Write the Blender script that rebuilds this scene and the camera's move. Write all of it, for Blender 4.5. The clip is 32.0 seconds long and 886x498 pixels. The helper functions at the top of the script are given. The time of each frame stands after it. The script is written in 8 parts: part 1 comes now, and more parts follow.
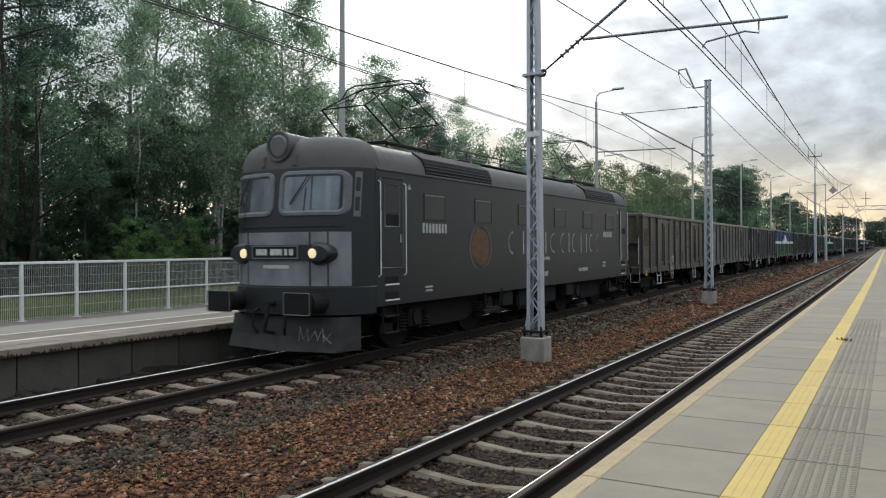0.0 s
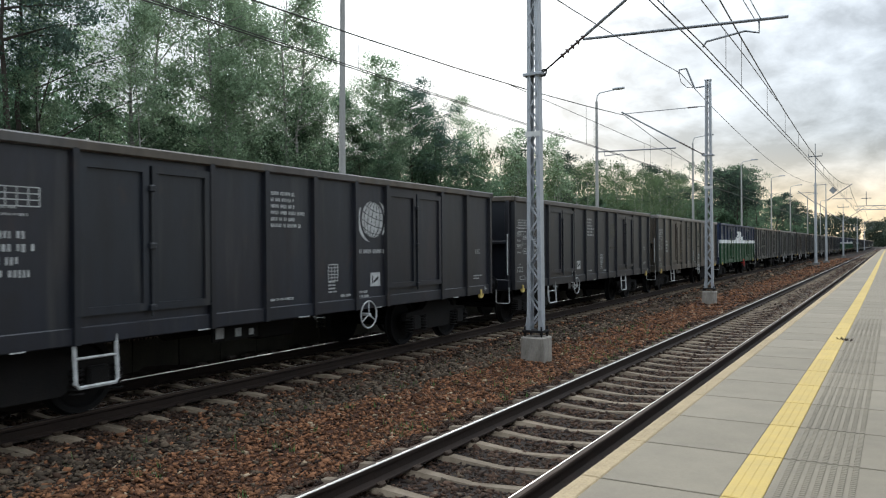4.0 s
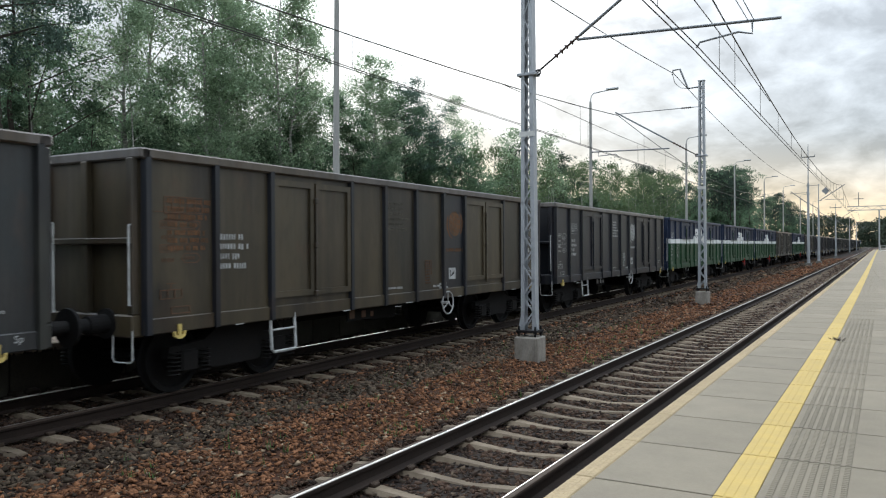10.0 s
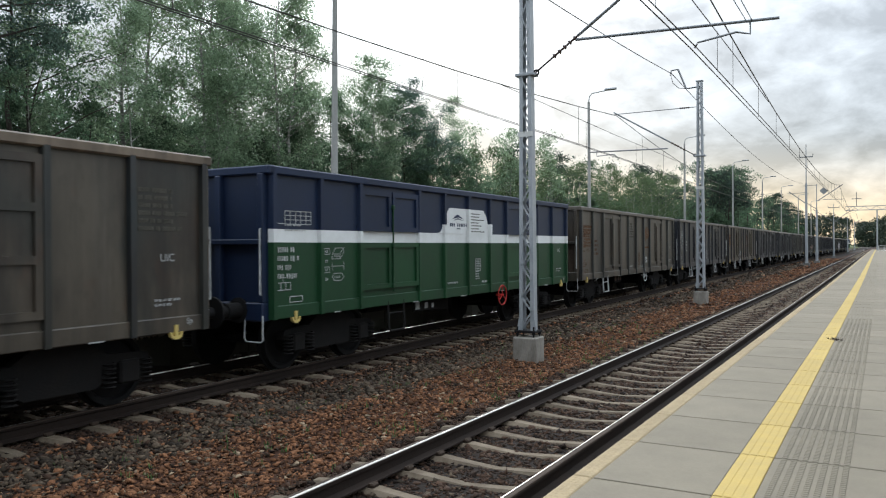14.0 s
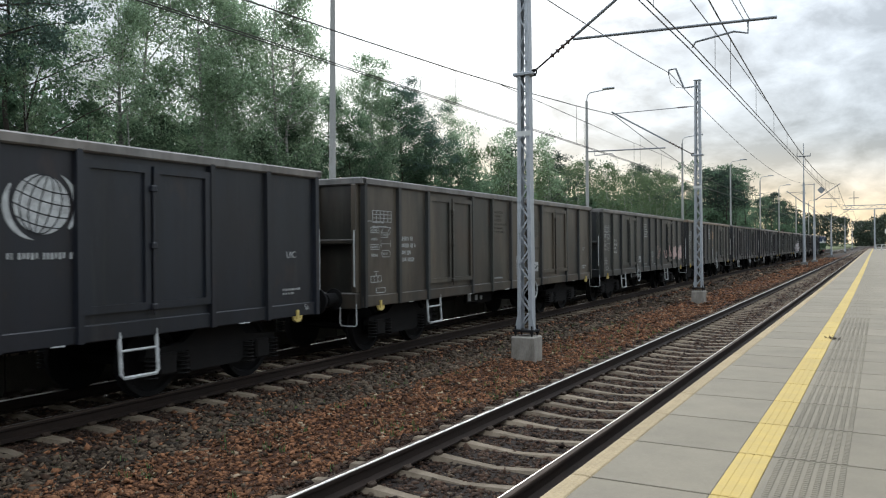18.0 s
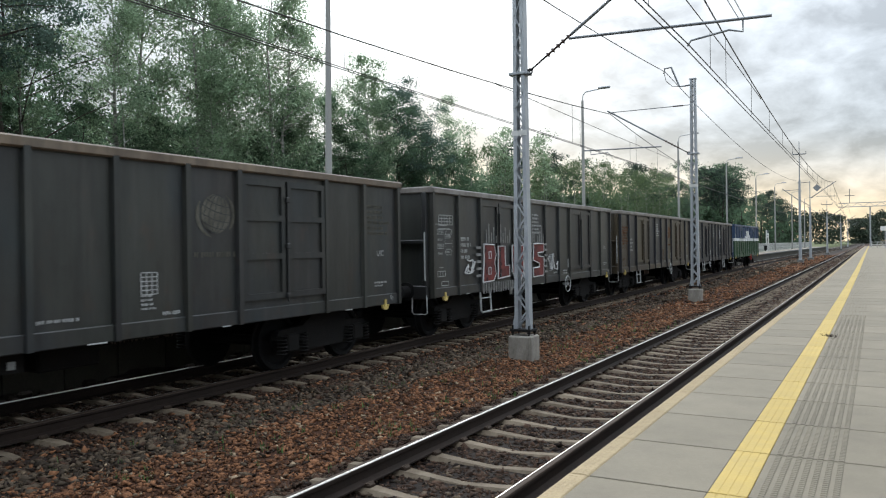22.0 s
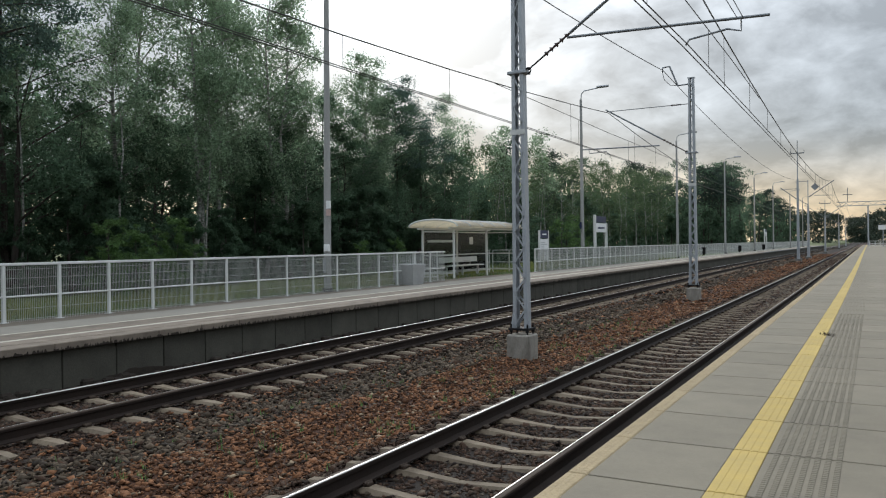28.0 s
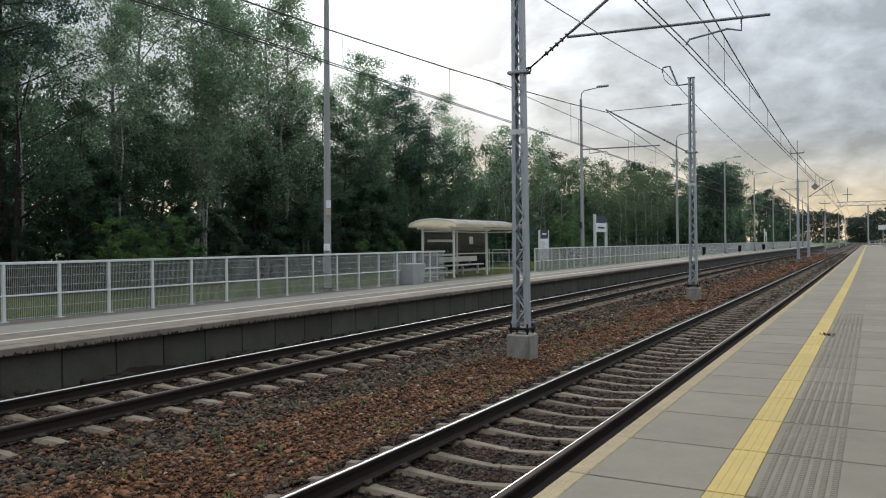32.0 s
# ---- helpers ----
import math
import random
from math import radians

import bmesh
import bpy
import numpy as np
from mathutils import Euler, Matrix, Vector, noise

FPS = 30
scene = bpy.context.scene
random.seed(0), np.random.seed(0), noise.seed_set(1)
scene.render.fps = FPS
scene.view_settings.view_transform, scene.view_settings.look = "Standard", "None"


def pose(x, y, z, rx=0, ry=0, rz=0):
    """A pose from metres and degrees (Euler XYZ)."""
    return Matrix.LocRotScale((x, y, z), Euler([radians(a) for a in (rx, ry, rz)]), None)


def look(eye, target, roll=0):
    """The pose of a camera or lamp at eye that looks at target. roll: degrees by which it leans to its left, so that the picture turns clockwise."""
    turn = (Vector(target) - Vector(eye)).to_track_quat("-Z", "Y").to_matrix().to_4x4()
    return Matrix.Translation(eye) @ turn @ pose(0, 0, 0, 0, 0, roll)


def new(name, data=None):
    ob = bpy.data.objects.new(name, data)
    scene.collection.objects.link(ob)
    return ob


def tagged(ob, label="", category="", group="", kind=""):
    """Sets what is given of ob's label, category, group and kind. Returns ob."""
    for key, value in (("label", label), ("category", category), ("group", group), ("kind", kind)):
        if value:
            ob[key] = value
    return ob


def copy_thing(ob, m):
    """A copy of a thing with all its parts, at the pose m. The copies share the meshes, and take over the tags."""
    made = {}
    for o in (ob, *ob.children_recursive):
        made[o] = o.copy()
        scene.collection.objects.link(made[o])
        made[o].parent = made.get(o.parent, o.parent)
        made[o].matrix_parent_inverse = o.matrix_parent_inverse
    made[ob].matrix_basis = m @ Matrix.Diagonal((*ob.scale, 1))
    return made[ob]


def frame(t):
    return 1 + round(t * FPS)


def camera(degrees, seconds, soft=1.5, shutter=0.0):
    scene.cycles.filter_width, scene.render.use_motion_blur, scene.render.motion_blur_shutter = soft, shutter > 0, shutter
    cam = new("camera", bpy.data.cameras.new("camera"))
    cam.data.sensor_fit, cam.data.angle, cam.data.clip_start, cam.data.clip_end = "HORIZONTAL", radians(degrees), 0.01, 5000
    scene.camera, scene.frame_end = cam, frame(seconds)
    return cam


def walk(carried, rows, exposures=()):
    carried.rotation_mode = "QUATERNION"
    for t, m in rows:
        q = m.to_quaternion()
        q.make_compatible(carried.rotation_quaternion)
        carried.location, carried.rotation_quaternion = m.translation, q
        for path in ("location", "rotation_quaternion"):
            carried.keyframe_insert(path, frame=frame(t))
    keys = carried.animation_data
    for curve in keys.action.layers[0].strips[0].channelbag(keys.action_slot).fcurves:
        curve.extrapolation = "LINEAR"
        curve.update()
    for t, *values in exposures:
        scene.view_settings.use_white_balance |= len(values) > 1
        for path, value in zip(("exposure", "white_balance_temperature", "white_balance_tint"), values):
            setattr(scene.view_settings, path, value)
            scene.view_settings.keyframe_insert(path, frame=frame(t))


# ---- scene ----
# camera
cam = camera(59.766, 32.0, soft=1.15, shutter=0.05)
EYE = (3.344, 0.0, 1.965)
TURNS = [
    (0, 89.849, 0.414, 30.503),
    (0.5, 89.840, 0.374, 30.869),
    (1, 89.851, 0.386, 30.878),
    (1.5, 89.859, 0.363, 30.841),
    (2, 89.890, 0.444, 30.519),
    (3, 89.867, 0.448, 30.513),
    (3.5, 89.833, 0.413, 30.517),
    (5.5, 89.873, 0.437, 30.564),
    (6, 89.867, 0.434, 30.390),
    (6.5, 89.819, 0.377, 30.031),
    (7, 89.871, 0.500, 30.066),
    (7.5, 89.866, 0.429, 30.070),
    (8, 89.811, 0.402, 30.075),
    (8.5, 89.866, 0.429, 30.070),
    (9, 89.836, 0.405, 30.090),
    (9.5, 89.832, 0.388, 30.082),
    (10, 89.829, 0.354, 30.081),
    (10.5, 89.821, 0.378, 30.089),
    (11, 89.843, 0.429, 30.097),
    (11.5, 89.852, 0.405, 30.090),
    (12, 89.864, 0.367, 30.118),
    (12.5, 89.841, 0.345, 30.103),
    (13, 89.842, 0.377, 30.095),
    (13.5, 89.852, 0.383, 30.060),
    (14, 89.847, 0.400, 29.965),
    (14.5, 89.879, 0.460, 29.947),
    (16.5, 89.809, 0.441, 29.821),
    (18.5, 89.803, 0.450, 29.822),
    (19, 89.831, 0.641, 29.728),
    (19.5, 89.835, 0.745, 29.675),
    (20, 89.817, 0.739, 29.659),
    (20.5, 89.841, 0.799, 29.641),
    (21.5, 89.831, 0.763, 29.615),
    (22, 89.797, 0.793, 29.581),
    (22.5, 89.818, 0.808, 29.582),
    (23, 89.780, 0.786, 29.581),
    (25, 89.752, 0.795, 29.580),
    (25.5, 89.775, 0.802, 29.523),
    (27.5, 89.716, 0.792, 29.462),
    (31.5, 89.716, 0.792, 29.462),
    (32, 89.683, 0.731, 29.459),]
walk(cam, [(t, pose(*EYE, rx, ry, rz)) for t, rx, ry, rz in TURNS], exposures=[(0, 0.17, 6420, 8), (0.5, 0.28, 6420, 8), (24.2, 0.30, 6420, 8), (25.2, -0.06, 6420, 8), (26.5, -0.18, 6420, 8), (32, -0.18, 6420, 8)])

# world: an overcast evening sky, the low sun behind the clouds down the line
SUN_DIR = Vector((-0.50, 0.80, 0.335)).normalized()
world = bpy.data.worlds.new("overcast_sky")
scene.world = world
world.use_nodes = True
wn, wl = world.node_tree.nodes, world.node_tree.links
wn.clear()


def wnode(kind, **values):
    n = wn.new(kind)
    for key, value in values.items():
        n.inputs[key].default_value = value
    return n


def wmath(op, a, b=None, c=None, clamp=False):
    n = wn.new("ShaderNodeMath")
    n.operation, n.use_clamp = op, clamp
    for i, v in enumerate((a, b, c)):
        if v is None:
            continue
        if hasattr(v, "is_linked"):
            wl.new(v, n.inputs[i])
        else:
            n.inputs[i].default_value = v
    return n.outputs[0]


def wmix(fac, a, b):
    n = wn.new("ShaderNodeMix")
    n.data_type = "RGBA"
    for i, v in ((0, fac), (6, a), (7, b)):
        if hasattr(v, "is_linked"):
            wl.new(v, n.inputs[i])
        else:
            n.inputs[i].default_value = v
    return n.outputs[2]


sky = wn.new("ShaderNodeTexSky")
sky.sky_type, sky.sun_disc = "NISHITA", False
sky.sun_elevation, sky.sun_rotation = math.asin(SUN_DIR.z), math.atan2(SUN_DIR.x, SUN_DIR.y)
coord = wn.new("ShaderNodeTexCoord")
split = wn.new("ShaderNodeSeparateXYZ")
wl.new(coord.outputs["Generated"], split.inputs[0])
height = wmath("MAXIMUM", split.outputs[2], 0.03)
# cloud sheet: directions laid out on a flat layer overhead
plane = wn.new("ShaderNodeCombineXYZ")
wl.new(wmath("DIVIDE", split.outputs[0], wmath("ADD", height, 0.42)), plane.inputs[0])
wl.new(wmath("DIVIDE", split.outputs[1], wmath("ADD", height, 0.42)), plane.inputs[1])
big = wnode("ShaderNodeTexNoise", Scale=2.1, Detail=7.0, Roughness=0.55, Distortion=0.25)
small = wnode("ShaderNodeTexNoise", Scale=6.5, Detail=8.0, Roughness=0.58, Distortion=0.3)
wl.new(plane.outputs[0], big.inputs["Vector"])
wl.new(plane.outputs[0], small.inputs["Vector"])
lump = wmath("ADD", wmath("MULTIPLY", big.outputs[0], 0.52), wmath("MULTIPLY", small.outputs[0], 0.48))
# clouds glow more towards the hidden sun
dot = wn.new("ShaderNodeVectorMath")
dot.operation = "DOT_PRODUCT"
wl.new(coord.outputs["Generated"], dot.inputs[0])
dot.inputs[1].default_value = SUN_DIR
toward = wmath("MAXIMUM", dot.outputs["Value"], 0.0)
glow = wmath("ADD", wmath("MULTIPLY", wmath("POWER", toward, 90.0), 0.75), wmath("MULTIPLY", wmath("POWER", toward, 10.0), 0.20))
thin = wmath("MULTIPLY_ADD", lump, -4.4, 3.22)
# an overcast sky is brightest overhead
dome = wmath("ADD", wmath("MULTIPLY_ADD", height, 1.05, 0.245), wmath("MULTIPLY", wmath("POWER", height, 2.0), 1.1))
bright = wmath("MULTIPLY", wmath("ADD", dome, glow), wmath("MINIMUM", wmath("MAXIMUM", thin, 0.70), 1.8))
cloud = wmix(wmath("MULTIPLY", wmath("POWER", toward, 3.0), 0.6), (0.90, 0.985, 1.10, 1), (0.96, 1.0, 1.05, 1))
# near the horizon the light goes warm
low = wmath("POWER", wmath("SUBTRACT", 1.0, wmath("MINIMUM", wmath("MULTIPLY", height, 7.2), 1.0)), 2.0)
cloud = wmix(wmath("MULTIPLY", low, wmath("POWER", toward, 1.5)), cloud, (3.9, 2.85, 1.6, 1))
lit = wn.new("ShaderNodeVectorMath")
lit.operation = "SCALE"
wl.new(cloud, lit.inputs[0])
wl.new(bright, lit.inputs["Scale"])
sky_bg = wnode("ShaderNodeBackground", Strength=0.014)
cloud_bg = wnode("ShaderNodeBackground", Strength=1.0)
wl.new(sky.outputs[0], sky_bg.inputs[0])
wl.new(lit.outputs[0], cloud_bg.inputs[0])
both = wn.new("ShaderNodeAddShader")
wl.new(sky_bg.outputs[0], both.inputs[0])
wl.new(cloud_bg.outputs[0], both.inputs[1])
out = wn.new("ShaderNodeOutputWorld")
wl.new(both.outputs[0], out.inputs[0])

sun = bpy.data.lights.new("sun", "SUN")
sun.energy, sun.angle, sun.color = 2.2, radians(18), (1.0, 0.96, 0.90)
sun_ob = new("sun", sun)
sun_ob.matrix_world = look(SUN_DIR * 100, (0, 0, 0))

# ---------------------------------------------------------------- materials


def material(name, colour, rough=0.7, metal=0.0, other=None, scale=6.0, mix=0.5, fine=60.0, fine_mix=0.25,
             bump=0.15, bump_scale=40.0, vary=0.0, spec=0.22, island=0.0, lift=0.0, stretch=(1, 1, 1)):
    """Two colours mixed by noise at a coarse and a fine scale, a fine relief, and variation from piece to piece."""
    m = bpy.data.materials.new(name)
    m.use_nodes = True
    n, k = m.node_tree.nodes, m.node_tree.links
    b = n["Principled BSDF"]
    b.inputs["Roughness"].default_value, b.inputs["Metallic"].default_value = rough, metal
    b.inputs["Specular IOR Level"].default_value = spec
    tc = n.new("ShaderNodeTexCoord")
    mp = n.new("ShaderNodeMapping")
    mp.inputs["Scale"].default_value = stretch
    info = n.new("ShaderNodeObjectInfo")
    off = n.new("ShaderNodeVectorMath")
    off.operation = "SCALE"
    off.inputs[0].default_value = (37.0, 53.0, 19.0)
    k.new(info.outputs["Random"], off.inputs["Scale"])
    k.new(off.outputs[0], mp.inputs["Location"])
    k.new(tc.outputs["Object"], mp.inputs["Vector"])
    n1 = n.new("ShaderNodeTexNoise")
    n1.inputs["Scale"].default_value, n1.inputs["Detail"].default_value, n1.inputs["Roughness"].default_value = scale, 6, 0.62
    n2 = n.new("ShaderNodeTexNoise")
    n2.inputs["Scale"].default_value, n2.inputs["Detail"].default_value = fine, 3
    for t in (n1, n2):
        k.new(mp.outputs[0], t.inputs["Vector"])
    ramp = n.new("ShaderNodeValToRGB")
    ramp.color_ramp.elements[0].position, ramp.color_ramp.elements[1].position = 0.36, 0.66
    k.new(n1.outputs[0], ramp.inputs[0])
    other = other or tuple(c * 0.6 for c in colour)
    sw = n.new("ShaderNodeMix")
    sw.data_type = "RGBA"
    sw.inputs[6].default_value, sw.inputs[7].default_value = (*colour, 1), (*other, 1)
    ml = n.new("ShaderNodeMath")
    ml.operation = "MULTIPLY"
    ml.inputs[1].default_value = mix
    k.new(ramp.outputs[0], ml.inputs[0])
    k.new(ml.outputs[0], sw.inputs[0])
    hsv = n.new("ShaderNodeHueSaturation")
    val = n.new("ShaderNodeMath")
    val.operation = "MULTIPLY_ADD"
    val.inputs[1].default_value, val.inputs[2].default_value = fine_mix * 2, 1 - fine_mix + lift
    k.new(n2.outputs[0], val.inputs[0])
    last = val.outputs[0]
    if vary or island:
        src = info.outputs["Random"]
        if island:
            geo = n.new("ShaderNodeNewGeometry")
            src = geo.outputs["Random Per Island"]
        v2 = n.new("ShaderNodeMath")
        v2.operation = "MULTIPLY_ADD"
        v2.inputs[1].default_value, v2.inputs[2].default_value = 2 * (vary or island), 1 - (vary or island)
        k.new(src, v2.inputs[0])
        v3 = n.new("ShaderNodeMath")
        v3.operation = "MULTIPLY"
        k.new(last, v3.inputs[0])
        k.new(v2.outputs[0], v3.inputs[1])
        last = v3.outputs[0]
    k.new(last, hsv.inputs["Value"])
    k.new(sw.outputs[2], hsv.inputs["Color"])
    k.new(hsv.outputs[0], b.inputs["Base Color"])
    if bump:
        n3 = n.new("ShaderNodeTexNoise")
        n3.inputs["Scale"].default_value, n3.inputs["Detail"].default_value = bump_scale, 4
        k.new(mp.outputs[0], n3.inputs["Vector"])
        bp = n.new("ShaderNodeBump")
        bp.inputs["Strength"].default_value, bp.inputs["Distance"].default_value = bump, 0.02
        k.new(n3.outputs[0], bp.inputs["Height"])
        k.new(bp.outputs[0], b.inputs["Normal"])
    return m


def leaf_material(name, colour, other):
    m = material(name, colour, rough=0.55, other=other, scale=0.9, mix=0.8, fine=14, fine_mix=0.3, bump=0, island=0.4, spec=0.08)
    n, k = m.node_tree.nodes, m.node_tree.links
    b = n["Principled BSDF"]
    tr = n.new("ShaderNodeBsdfTranslucent")
    src = b.inputs["Base Color"].links[0].from_socket
    thin = n.new("ShaderNodeHueSaturation")
    thin.inputs["Value"].default_value = 1.6
    k.new(src, thin.inputs["Color"])
    k.new(thin.outputs[0], tr.inputs[0])
    mx = n.new("ShaderNodeMixShader")
    mx.inputs[0].default_value = 0.72
    k.new(b.outputs[0], mx.inputs[1])
    k.new(tr.outputs[0], mx.inputs[2])
    k.new(mx.outputs[0], n["Material Output"].inputs[0])
    return m


def glass_material(name, colour=(0.85, 0.9, 0.9), rough=0.02):
    m = bpy.data.materials.new(name)
    m.use_nodes = True
    n, k = m.node_tree.nodes, m.node_tree.links
    n.remove(n["Principled BSDF"])
    tr, gl, mx, fr = (n.new("ShaderNodeBsdfTransparent"), n.new("ShaderNodeBsdfGlossy"), n.new("ShaderNodeMixShader"), n.new("ShaderNodeFresnel"))
    tr.inputs[0].default_value = (*colour, 1)
    gl.inputs["Roughness"].default_value = rough
    k.new(fr.outputs[0], mx.inputs[0])
    k.new(tr.outputs[0], mx.inputs[1])
    k.new(gl.outputs[0], mx.inputs[2])
    k.new(mx.outputs[0], n["Material Output"].inputs[0])
    return m


def lamp_material(name, colour, strength):
    m = bpy.data.materials.new(name)
    m.use_nodes = True
    b = m.node_tree.nodes["Principled BSDF"]
    b.inputs["Base Color"].default_value = (*colour, 1)
    b.inputs["Emission Color"].default_value = (*colour, 1)
    b.inputs["Emission Strength"].default_value = strength
    return m


